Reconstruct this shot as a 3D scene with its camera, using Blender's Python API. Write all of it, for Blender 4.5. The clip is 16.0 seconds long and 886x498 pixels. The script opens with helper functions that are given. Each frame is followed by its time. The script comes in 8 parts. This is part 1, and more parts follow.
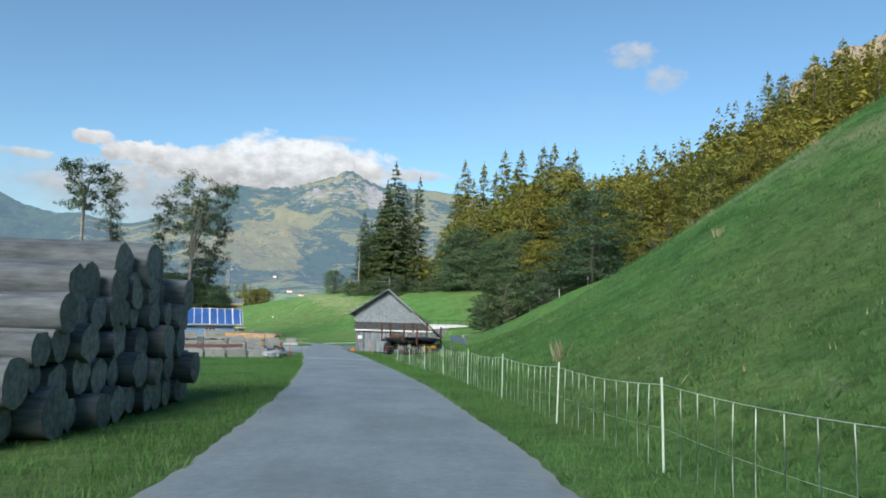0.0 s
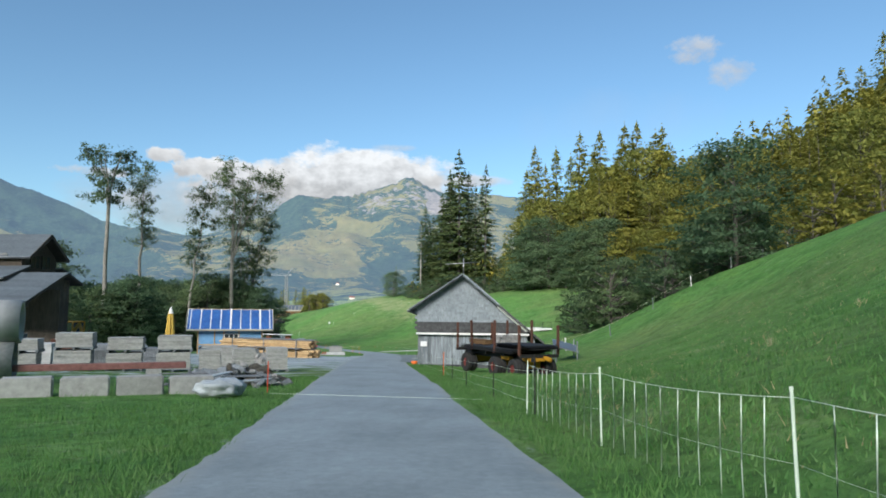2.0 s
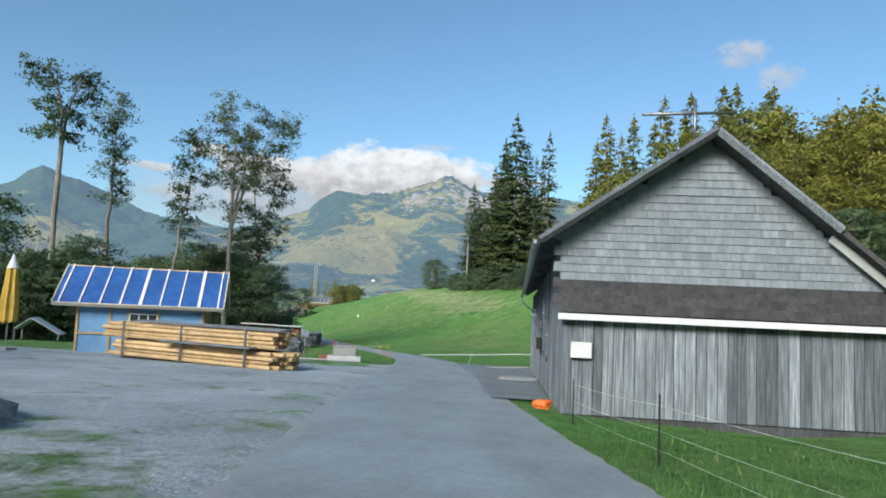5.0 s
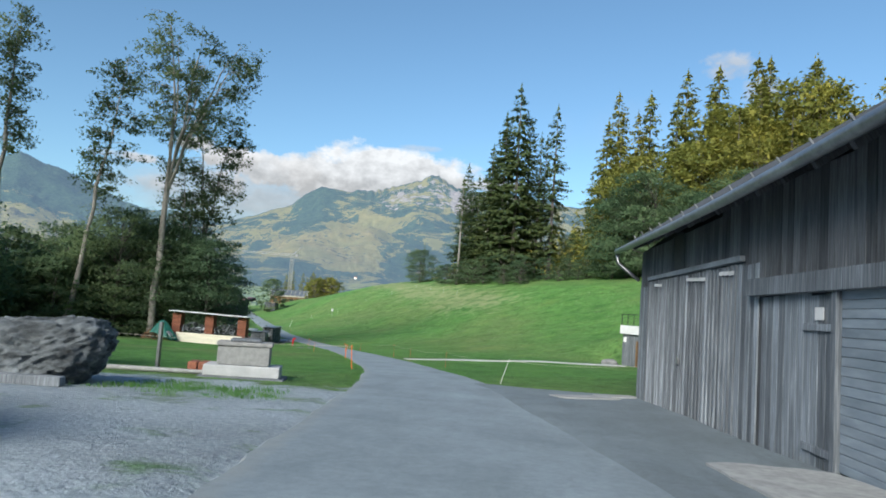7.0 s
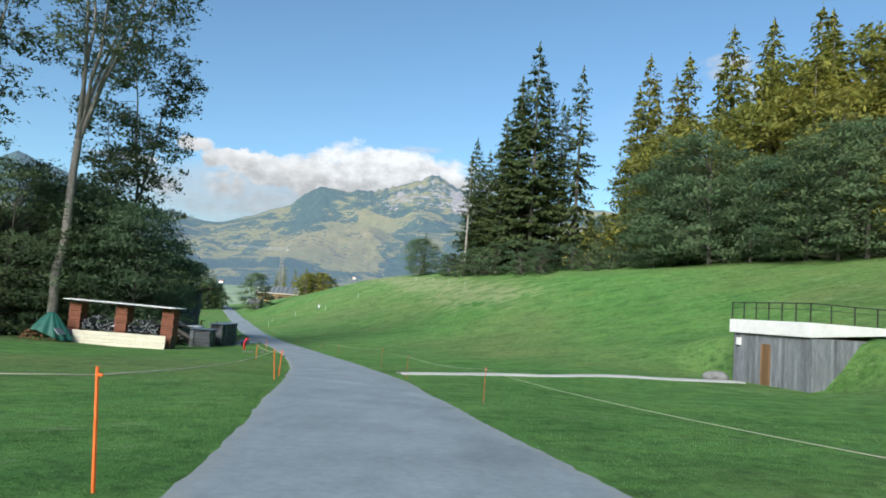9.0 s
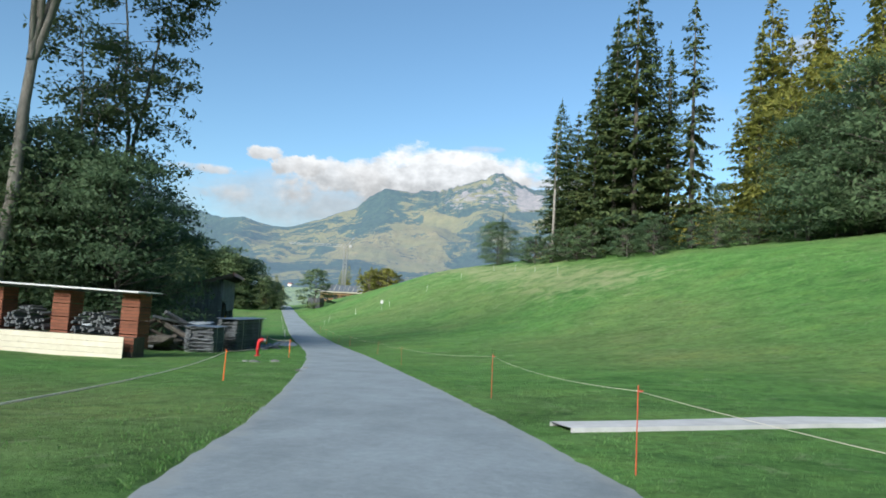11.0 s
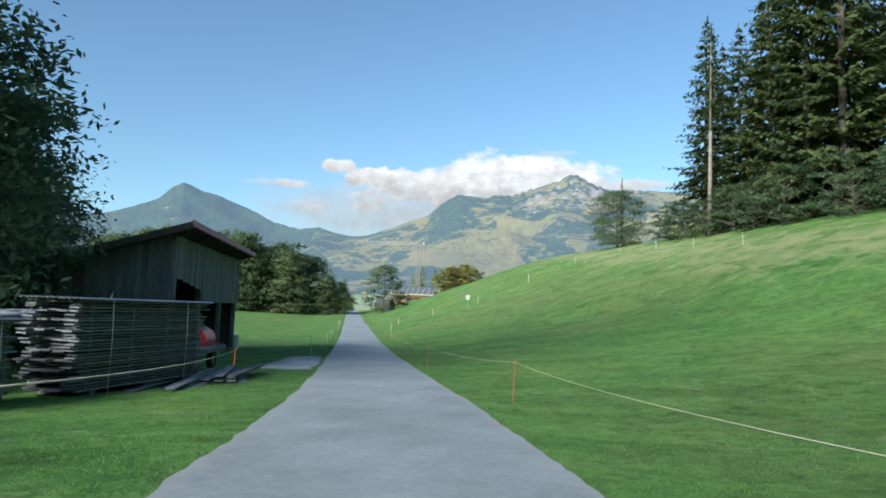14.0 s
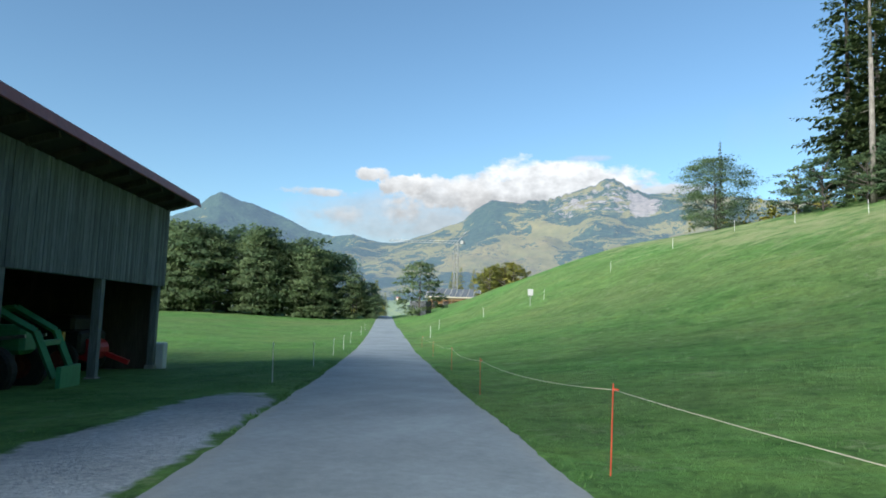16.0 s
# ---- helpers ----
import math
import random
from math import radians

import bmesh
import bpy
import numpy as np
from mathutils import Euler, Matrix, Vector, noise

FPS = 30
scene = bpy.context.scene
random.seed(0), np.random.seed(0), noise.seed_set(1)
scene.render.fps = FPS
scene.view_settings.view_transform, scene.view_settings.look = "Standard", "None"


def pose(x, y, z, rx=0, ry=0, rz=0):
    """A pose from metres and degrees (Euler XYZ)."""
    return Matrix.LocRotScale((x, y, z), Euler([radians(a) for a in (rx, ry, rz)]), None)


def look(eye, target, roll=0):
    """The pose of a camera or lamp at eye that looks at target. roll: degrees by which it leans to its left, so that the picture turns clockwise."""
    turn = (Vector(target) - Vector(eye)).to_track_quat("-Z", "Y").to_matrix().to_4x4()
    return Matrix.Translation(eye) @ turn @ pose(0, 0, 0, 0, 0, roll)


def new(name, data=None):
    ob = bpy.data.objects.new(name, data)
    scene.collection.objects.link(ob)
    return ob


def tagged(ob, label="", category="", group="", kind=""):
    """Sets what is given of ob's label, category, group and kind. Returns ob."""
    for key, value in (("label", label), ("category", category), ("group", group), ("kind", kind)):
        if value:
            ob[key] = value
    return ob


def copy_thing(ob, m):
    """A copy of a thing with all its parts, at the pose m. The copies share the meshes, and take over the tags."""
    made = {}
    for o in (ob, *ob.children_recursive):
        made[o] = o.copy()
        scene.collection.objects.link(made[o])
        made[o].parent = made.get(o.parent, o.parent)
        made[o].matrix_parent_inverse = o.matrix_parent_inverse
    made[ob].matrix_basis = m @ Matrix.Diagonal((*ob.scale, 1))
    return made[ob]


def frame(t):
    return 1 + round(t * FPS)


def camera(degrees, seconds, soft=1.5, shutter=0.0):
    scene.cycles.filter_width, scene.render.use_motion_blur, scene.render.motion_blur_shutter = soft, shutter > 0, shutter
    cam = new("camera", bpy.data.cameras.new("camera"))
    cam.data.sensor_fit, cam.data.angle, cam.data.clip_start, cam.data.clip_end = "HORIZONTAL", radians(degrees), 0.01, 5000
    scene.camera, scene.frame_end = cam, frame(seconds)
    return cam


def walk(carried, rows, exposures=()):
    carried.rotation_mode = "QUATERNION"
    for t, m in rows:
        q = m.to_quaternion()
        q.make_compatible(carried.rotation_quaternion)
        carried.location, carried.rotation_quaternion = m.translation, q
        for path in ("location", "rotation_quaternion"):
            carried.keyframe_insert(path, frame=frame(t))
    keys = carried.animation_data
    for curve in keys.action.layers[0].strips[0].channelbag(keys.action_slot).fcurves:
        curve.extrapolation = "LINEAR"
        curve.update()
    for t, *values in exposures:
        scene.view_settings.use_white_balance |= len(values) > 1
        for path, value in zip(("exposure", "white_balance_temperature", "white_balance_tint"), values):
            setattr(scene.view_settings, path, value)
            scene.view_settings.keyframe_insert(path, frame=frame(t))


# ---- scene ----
cam = camera(66.9, 16.0, soft=1.8)
METRES, EYE = 155.0, 1.2
ROWS = [
    (0.0, 0.0, 0.0, 0.0, -0.14, 4.65, -1.67),
    (0.5, -0.0022, 0.0325, -0.0019, 1.21, 4.56, -0.74),
    (1.0, -0.0055, 0.0637, -0.0036, 2.44, 4.72, -0.13),
    (1.5, -0.0105, 0.0981, -0.0052, 3.81, 4.89, -0.23),
    (2.0, -0.0152, 0.1277, -0.0066, 5.18, 5.02, -0.65),
    (2.5, -0.0212, 0.1603, -0.0083, 6.38, 5.0, -1.18),
    (3.0, -0.0276, 0.1914, -0.0099, 7.12, 4.93, -1.62),
    (3.5, -0.0344, 0.2243, -0.0116, 7.71, 4.94, -2.01),
    (4.0, -0.041, 0.2555, -0.0132, 8.01, 4.91, -2.15),
    (6.5, -0.0733, 0.4145, -0.0228, 7.41, 5.16, -3.75),
    (7.0, -0.0785, 0.4447, -0.0243, 6.63, 5.16, -4.15),
    (7.5, -0.0836, 0.4782, -0.0258, 5.85, 5.15, -4.61),
    (8.0, -0.0882, 0.508, -0.0274, 5.51, 5.22, -4.89),
    (8.5, -0.0929, 0.5398, -0.0291, 5.81, 5.36, -4.73),
    (9.0, -0.0983, 0.5711, -0.0304, 6.62, 5.27, -4.23),
    (9.5, -0.1048, 0.6031, -0.0322, 8.04, 5.13, -3.72),
    (12.0, -0.1473, 0.7442, -0.0404, 14.75, 4.99, -3.23),
    (12.5, -0.1576, 0.7734, -0.0419, 15.79, 5.11, -3.22),
    (13.0, -0.1682, 0.8013, -0.0432, 16.77, 5.2, -3.03),
    (13.5, -0.1788, 0.8287, -0.0445, 17.79, 5.21, -2.6),
    (14.0, -0.19, 0.8563, -0.0461, 18.68, 5.22, -2.2),
    (14.5, -0.2016, 0.8836, -0.0474, 19.5, 5.34, -2.12),
    (15.0, -0.2134, 0.9108, -0.0485, 20.28, 5.53, -2.14),
    (15.5, -0.2259, 0.938, -0.0497, 20.98, 5.62, -2.09),
    (16.0, -0.2386, 0.9646, -0.0508, 21.61, 5.7, -1.97),
]
walk(cam, [(t, pose(METRES * x, METRES * y, EYE + METRES * z, 90 + pitch, roll, yaw)) for t, x, y, z, yaw, pitch, roll in ROWS],
     exposures=[(0.0, 1.68), (4.0, 1.68), (9.0, 1.76), (12.0, 1.84), (16.0, 1.86)])

# ---- sky and sun: low, very wide sun from behind, partly hidden from the valley floor by an added ridge ----
SUN_EL, SUN_FROM = radians(22), Vector((-0.34, -0.94, 0))
world = bpy.data.worlds.new("sky")
scene.world = world
world.use_nodes = True
wn, wl = world.node_tree.nodes, world.node_tree.links
wn.clear()


def wmath(op, a, b=None, c=None):
    n = wn.new("ShaderNodeMath")
    n.operation = op
    for i, v in enumerate((a, b, c)):
        if v is None:
            continue
        if isinstance(v, (int, float)):
            n.inputs[i].default_value = v
        else:
            wl.new(v, n.inputs[i])
    return n.outputs[0]


sky = wn.new("ShaderNodeTexSky")
sky.sky_type = "NISHITA"
sky.sun_disc = False
sky.sun_elevation = SUN_EL
sky.sun_rotation = math.atan2(SUN_FROM.x, SUN_FROM.y)
sky.altitude = 800
sky.air_density = 1.0
sky.dust_density = 1.6
sky.ozone_density = 2.4
SKY = 0.0545
tint = wn.new("ShaderNodeVectorMath")
tint.operation = "MULTIPLY"
wl.new(sky.outputs[0], tint.inputs[0])
tint.inputs[1].default_value = (SKY * 0.83, SKY, SKY)
coord = wn.new("ShaderNodeTexCoord")
sep = wn.new("ShaderNodeSeparateXYZ")
wl.new(coord.outputs["Generated"], sep.inputs[0])
az = wmath("MULTIPLY", wmath("ARCTAN2", wmath("MULTIPLY", sep.outputs[0], -1.0), sep.outputs[1]), 57.2958)
el = wmath("MULTIPLY", wmath("ARCSINE", sep.outputs[2]), 57.2958)


def wnoise(scale, detail, stretch):
    mp = wn.new("ShaderNodeMapping")
    mp.inputs["Scale"].default_value = stretch
    wl.new(coord.outputs["Generated"], mp.inputs[0])
    n = wn.new("ShaderNodeTexNoise")
    n.inputs["Scale"].default_value = scale
    n.inputs["Detail"].default_value = detail
    n.inputs["Roughness"].default_value = 0.6
    wl.new(mp.outputs[0], n.inputs["Vector"])
    return n.outputs["Fac"]


def bank(a0, a1, e0, e1, noise_out, amount, gain):
    """A bank of cloud round azimuth a0 and height e0, in degrees."""
    da = wmath("POWER", wmath("ABSOLUTE", wmath("DIVIDE", wmath("SUBTRACT", az, a0), a1)), 2.0)
    de = wmath("POWER", wmath("ABSOLUTE", wmath("DIVIDE", wmath("SUBTRACT", el, e0), e1)), 2.0)
    d = wmath("SUBTRACT", wmath("SUBTRACT", 1.0, da), de)
    d = wmath("ADD", d, wmath("MULTIPLY", wmath("SUBTRACT", noise_out, 0.5), amount))
    n = wn.new("ShaderNodeClamp")
    wl.new(wmath("MULTIPLY", d, gain), n.inputs[0])
    return n.outputs[0]


puff = wnoise(24.0, 9.0, (1, 1, 1.6))
curl = wnoise(52.0, 9.0, (1, 1, 1.3))
wisp = wnoise(9.0, 8.0, (2.2, 1, 0.8))
fine = wnoise(40.0, 7.0, (1, 1, 1.4))
last = tint.outputs[0]


def cloud(mask, top, a, b):
    """Lays cloud over the sky, its light running from a to b with the billows."""
    global last
    tone = wn.new("ShaderNodeMapRange")
    wl.new(mask[1], tone.inputs[0])
    tone.inputs[1].default_value, tone.inputs[2].default_value = -0.7, 0.8
    tone.inputs[3].default_value, tone.inputs[4].default_value = a, b
    colour = wn.new("ShaderNodeCombineColor")
    for i, g in enumerate((0.955, 0.98, 1.0)):
        wl.new(wmath("MULTIPLY", tone.outputs[0], g), colour.inputs[i])
    mix = wn.new("ShaderNodeMix")
    mix.data_type = "RGBA"
    wl.new(wmath("MULTIPLY", mask[0], top), mix.inputs["Factor"])
    wl.new(last, mix.inputs["A"])
    wl.new(colour.outputs[0], mix.inputs["B"])
    last = mix.outputs["Result"]


def billow(a0, a1, e0, e1, noise_out, amount, gain):
    """Mask and light of a cloud: brighter towards its top."""
    up = wmath("DIVIDE", wmath("SUBTRACT", el, e0), e1)
    up = wmath("ADD", up, wmath("MULTIPLY", wmath("SUBTRACT", fine, 0.5), 3.4))
    return bank(a0, a1, e0, e1, noise_out, amount, gain), up


CLOUDS = [
    (22.0, 14.0, 7.8, 3.4, puff, 0.9, 1.0, 0.80, 0.140, 0.185),
    (12.5, 9.5, 10.6, 2.9, puff, 2.1, 2.4, 0.96, 0.165, 0.310),
    (22.0, 5.0, 10.5, 1.5, curl, 2.6, 1.8, 0.93, 0.165, 0.275),
    (4.0, 5.0, 10.8, 0.6, puff, 1.8, 1.4, 0.85, 0.190, 0.240),
    (32.6, 3.0, 10.0, 0.42, curl, 3.2, 1.1, 0.85, 0.180, 0.240),
    (25.4, 2.0, 8.8, 1.3, curl, 3.2, 0.9, 0.85, 0.165, 0.250),
    (30.6, 2.6, 8.2, 0.8, curl, 3.4, 0.7, 0.7, 0.165, 0.225),
    (25.2, 2.6, 11.0, 0.9, curl, 3.0, 2.2, 0.96, 0.175, 0.290),
    (28.1, 1.5, 11.8, 0.62, curl, 3.0, 1.8, 0.97, 0.190, 0.275),
    (9.5, 2.0, 13.5, 0.32, fine, 2.2, 0.8, 0.5, 0.190, 0.225),
    (-15.8, 2.2, 20.5, 1.1, curl, 3.0, 0.9, 0.70, 0.185, 0.220),
    (-18.4, 1.8, 18.4, 1.2, curl, 3.0, 0.9, 0.62, 0.185, 0.215),
    (-10.0, 9.0, 15.5, 2.6, wisp, 3.0, 0.3, 0.22, 0.165, 0.195),
]
for a0, a1, e0, e1, tex, amount, gain, top, dark, light in CLOUDS:
    cloud(billow(a0, a1, e0, e1, tex, amount, gain), top, dark, light)
bg = wn.new("ShaderNodeBackground")
wl.new(last, bg.inputs[0])
wout = wn.new("ShaderNodeOutputWorld")
wl.new(bg.outputs[0], wout.inputs[0])

# disc widened to 40 degrees, to fill the valley floor with soft light
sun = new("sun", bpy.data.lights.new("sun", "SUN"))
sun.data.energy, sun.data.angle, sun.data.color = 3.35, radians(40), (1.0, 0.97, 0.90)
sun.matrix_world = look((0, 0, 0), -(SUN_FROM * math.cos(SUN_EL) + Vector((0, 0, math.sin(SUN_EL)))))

# ---- materials ----
MATS = {}


class Shade:
    """A node material under construction."""

    def __init__(self, name, rough=0.8, metal=0.0, spec=0.5):
        self.m = bpy.data.materials.new(name)
        self.m.use_nodes = True
        self.n, self.l = self.m.node_tree.nodes, self.m.node_tree.links
        self.b = self.n["Principled BSDF"]
        self.out = self.n["Material Output"]
        self.b.inputs["Roughness"].default_value = rough
        self.b.inputs["Metallic"].default_value = metal
        self.b.inputs["Specular IOR Level"].default_value = spec
        co = self.n.new("ShaderNodeTexCoord")
        shift = self.n.new("ShaderNodeVectorMath")
        shift.operation = "MULTIPLY_ADD"
        self.l.new(self.n.new("ShaderNodeObjectInfo").outputs["Random"], shift.inputs[0])
        shift.inputs[1].default_value = (37, 53, 71)
        self.l.new(co.outputs["Object"], shift.inputs[2])
        self.co = shift.outputs[0]
        MATS[name] = self.m

    def noise(self, scale, detail=4.0, rough=0.55, stretch=(1, 1, 1), distort=0.0):
        mp = self.n.new("ShaderNodeMapping")
        mp.inputs["Scale"].default_value = stretch
        self.l.new(self.co, mp.inputs[0])
        t = self.n.new("ShaderNodeTexNoise")
        t.inputs["Scale"].default_value = scale
        t.inputs["Detail"].default_value = detail
        t.inputs["Roughness"].default_value = rough
        t.inputs["Distortion"].default_value = distort
        self.l.new(mp.outputs[0], t.inputs["Vector"])
        return t.outputs["Fac"]

    def ramp(self, fac, stops):
        r = self.n.new("ShaderNodeValToRGB")
        self.l.new(fac, r.inputs[0])
        e = r.color_ramp.elements
        while len(e) < len(stops):
            e.new(0.5)
        for k, (p, c) in zip(e, stops):
            k.position = p
            k.color = (c, c, c, 1) if isinstance(c, (int, float)) else (*c, 1)
        return r.outputs["Color"]

    def mix(self, a, b, fac, mode="MIX"):
        x = self.n.new("ShaderNodeMix")
        x.data_type, x.blend_type = "RGBA", mode
        for key, v in (("Factor", fac), ("A", a), ("B", b)):
            if isinstance(v, (int, float)):
                x.inputs[key].default_value = v if key == "Factor" else (v, v, v, 1)
            elif isinstance(v, tuple):
                x.inputs[key].default_value = (*v, 1)
            else:
                self.l.new(v, x.inputs[key])
        return x.outputs["Result"]

    def math(self, op, a, b):
        x = self.n.new("ShaderNodeMath")
        x.operation = op
        for i, v in enumerate((a, b)):
            if isinstance(v, (int, float)):
                x.inputs[i].default_value = v
            else:
                self.l.new(v, x.inputs[i])
        return x.outputs[0]

    def attr(self, name):
        a = self.n.new("ShaderNodeAttribute")
        a.attribute_name = name
        return a.outputs["Fac"]

    def rand(self):
        return self.n.new("ShaderNodeObjectInfo").outputs["Random"]

    def island(self):
        return self.n.new("ShaderNodeNewGeometry").outputs["Random Per Island"]

    def colour(self, c):
        if isinstance(c, tuple):
            self.b.inputs["Base Color"].default_value = (*c, 1)
        else:
            self.l.new(c, self.b.inputs["Base Color"])
        return self

    def rough(self, r):
        self.l.new(r, self.b.inputs["Roughness"])
        return self

    def bump(self, h, strength=0.4, dist=0.05):
        x = self.n.new("ShaderNodeBump")
        x.inputs["Strength"].default_value = strength
        x.inputs["Distance"].default_value = dist
        self.l.new(h, x.inputs["Height"])
        self.l.new(x.outputs[0], self.b.inputs["Normal"])
        return self


def plain(name, c1, c2, scale, rough=0.8, metal=0.0, bump=0.3, dist=0.01, stretch=(1, 1, 1), spread=0.25, big=0.25, spec=0.4):
    """Two colours by grain, a slow stain on top, and each piece a little lighter or darker."""
    s = Shade(name, rough, metal, spec)
    g = s.noise(scale, 6, 0.65, stretch)
    c = s.ramp(g, [(0.3, c1), (0.7, c2)])
    st = s.ramp(s.noise(scale * 0.09 + 0.35, 3, 0.6), [(0.3, 1.0 - big), (0.7, 1.0)])
    c = s.mix(c, st, 1.0, "MULTIPLY")
    v = s.ramp(s.rand(), [(0.0, 1.0 - spread), (1.0, 1.0)])
    s.colour(s.mix(c, v, 1.0, "MULTIPLY"))
    if bump:
        s.bump(g, bump, dist)
    return s.m


def grass_material():
    s = Shade("grass", 0.9, 0, 0.15)
    big = s.noise(0.05, 4, 0.6)
    mid = s.noise(0.5, 6, 0.65, distort=0.6)
    fine_ = s.noise(9.0, 6, 0.75)
    c = s.ramp(mid, [(0.28, (0.066, 0.170, 0.046)), (0.52, (0.100, 0.240, 0.060)), (0.75, (0.142, 0.282, 0.084))])
    c = s.mix(c, (0.170, 0.205, 0.085), s.ramp(big, [(0.42, 0.0), (0.68, 0.6)]))
    c = s.mix(c, s.ramp(fine_, [(0.25, 0.62), (0.75, 1.2)]), 1.0, "MULTIPLY")
    clump = s.noise(2.6, 6, 0.75, (1, 0.85, 1), 0.5)
    c = s.mix(c, s.ramp(clump, [(0.34, 0.56), (0.5, 1.0), (0.68, 1.2)]), 1.0, "MULTIPLY")
    tread = s.noise(0.32, 6, 0.7, (0.7, 1, 2.2), 1.2)
    c = s.mix(c, s.ramp(tread, [(0.36, (0.66, 0.74, 0.62)), (0.5, 1.0), (0.66, (1.22, 1.08, 0.98))]), 1.0, "MULTIPLY")
    straw = s.noise(1.1, 7, 0.8, (1, 0.75, 1), 0.6)
    c = s.mix(c, (0.29, 0.335, 0.19), s.ramp(straw, [(0.57, 0.0), (0.70, 0.62)]))
    dry = s.ramp(s.math("ADD", s.attr("dry"), s.math("MULTIPLY", s.math("SUBTRACT", mid, 0.5), 1.3)), [(0.45, 0.0), (0.8, 0.8)])
    c = s.mix(c, s.ramp(fine_, [(0.3, (0.185, 0.205, 0.098)), (0.7, (0.37, 0.385, 0.22))]), dry)
    stone = s.noise(11.0, 8, 0.85)
    grav = s.ramp(stone, [(0.3, (0.21, 0.25, 0.28)), (0.52, (0.41, 0.47, 0.51)), (0.75, (0.66, 0.72, 0.75))])
    grav = s.mix(grav, s.ramp(s.noise(0.35, 4), [(0.35, 0.72), (0.7, 1.08)]), 1.0, "MULTIPLY")
    f = s.math("ADD", s.attr("gravel"), s.math("MULTIPLY", s.math("SUBTRACT", s.noise(0.8, 7, 0.7, distort=0.4), 0.5), 1.1))
    f = s.ramp(f, [(0.44, 0.0), (0.60, 1.0)])
    s.colour(s.mix(c, grav, f))
    s.bump(s.math("ADD", s.math("MULTIPLY", fine_, 1.0), s.math("MULTIPLY", mid, 2.0)), 0.8, 0.12)
    return s.m


def road_material(name="asphalt", tone=1.0):
    s = Shade(name, 0.82, 0, 0.35)
    g = s.noise(60.0, 6, 0.8)
    c = s.ramp(g, [(0.25, (0.21, 0.25, 0.275)), (0.6, (0.275, 0.325, 0.355)), (0.8, (0.34, 0.40, 0.43))])
    c = s.mix(c, s.ramp(s.noise(0.55, 5, 0.6), [(0.3, 0.78), (0.7, 1.08)]), 1.0, "MULTIPLY")
    c = s.mix(c, s.ramp(s.noise(1.3, 6, 0.7, (1, 0.25, 1)), [(0.35, 0.86), (0.65, 1.05)]), 1.0, "MULTIPLY")
    c = s.mix(c, s.ramp(s.noise(9.0, 5, 0.75), [(0.3, 0.84), (0.7, 1.10)]), 1.0, "MULTIPLY")
    e = s.ramp(s.math("ADD", s.attr("edge"), s.math("MULTIPLY", s.math("SUBTRACT", s.noise(2.2, 6, 0.7), 0.5), 0.9)), [(0.62, 0.0), (0.95, 0.75)])
    c = s.mix(c, (0.27, 0.29, 0.285), e)
    s.colour(s.mix(c, tone, 1.0, "MULTIPLY"))
    s.bump(g, 0.5, 0.01)
    return s.m


def leaf_material(name, dark, mid, light, trans=0.25):
    s = Shade(name, 0.65, 0, 0.25)
    c = s.ramp(s.island(), [(0.0, dark), (0.5, mid), (1.0, light)])
    c = s.mix(c, s.ramp(s.noise(0.35, 3), [(0.3, 0.7), (0.7, 1.15)]), 1.0, "MULTIPLY")
    v = s.ramp(s.rand(), [(0.0, (0.78, 0.85, 0.85)), (1.0, (1.15, 1.05, 0.9))])
    s.colour(s.mix(c, v, 1.0, "MULTIPLY"))
    t = s.n.new("ShaderNodeBsdfTranslucent")
    s.l.new(s.b.inputs["Base Color"].links[0].from_socket, t.inputs[0])
    m = s.n.new("ShaderNodeMixShader")
    m.inputs[0].default_value = trans
    s.l.new(s.b.outputs[0], m.inputs[1])
    s.l.new(t.outputs[0], m.inputs[2])
    s.l.new(m.outputs[0], s.out.inputs[0])
    return s.m


def wood_material(name, c1, c2, c3, rough=0.85, grain=(14, 14, 0.7), spread=0.35):
    """Weathered boards: grain along local z."""
    s = Shade(name, rough, 0, 0.25)
    g = s.noise(3.0, 7, 0.7, grain)
    c = s.ramp(g, [(0.25, c1), (0.5, c2), (0.78, c3)])
    c = s.mix(c, s.ramp(s.noise(1.1, 5, 0.65, (1, 1, 0.35)), [(0.3, 0.62), (0.7, 1.15)]), 1.0, "MULTIPLY")
    v = s.ramp(s.rand(), [(0.0, 1.0 - spread), (1.0, 1.1)])
    s.colour(s.mix(c, v, 1.0, "MULTIPLY"))
    s.bump(g, 0.5, 0.012)
    return s.m


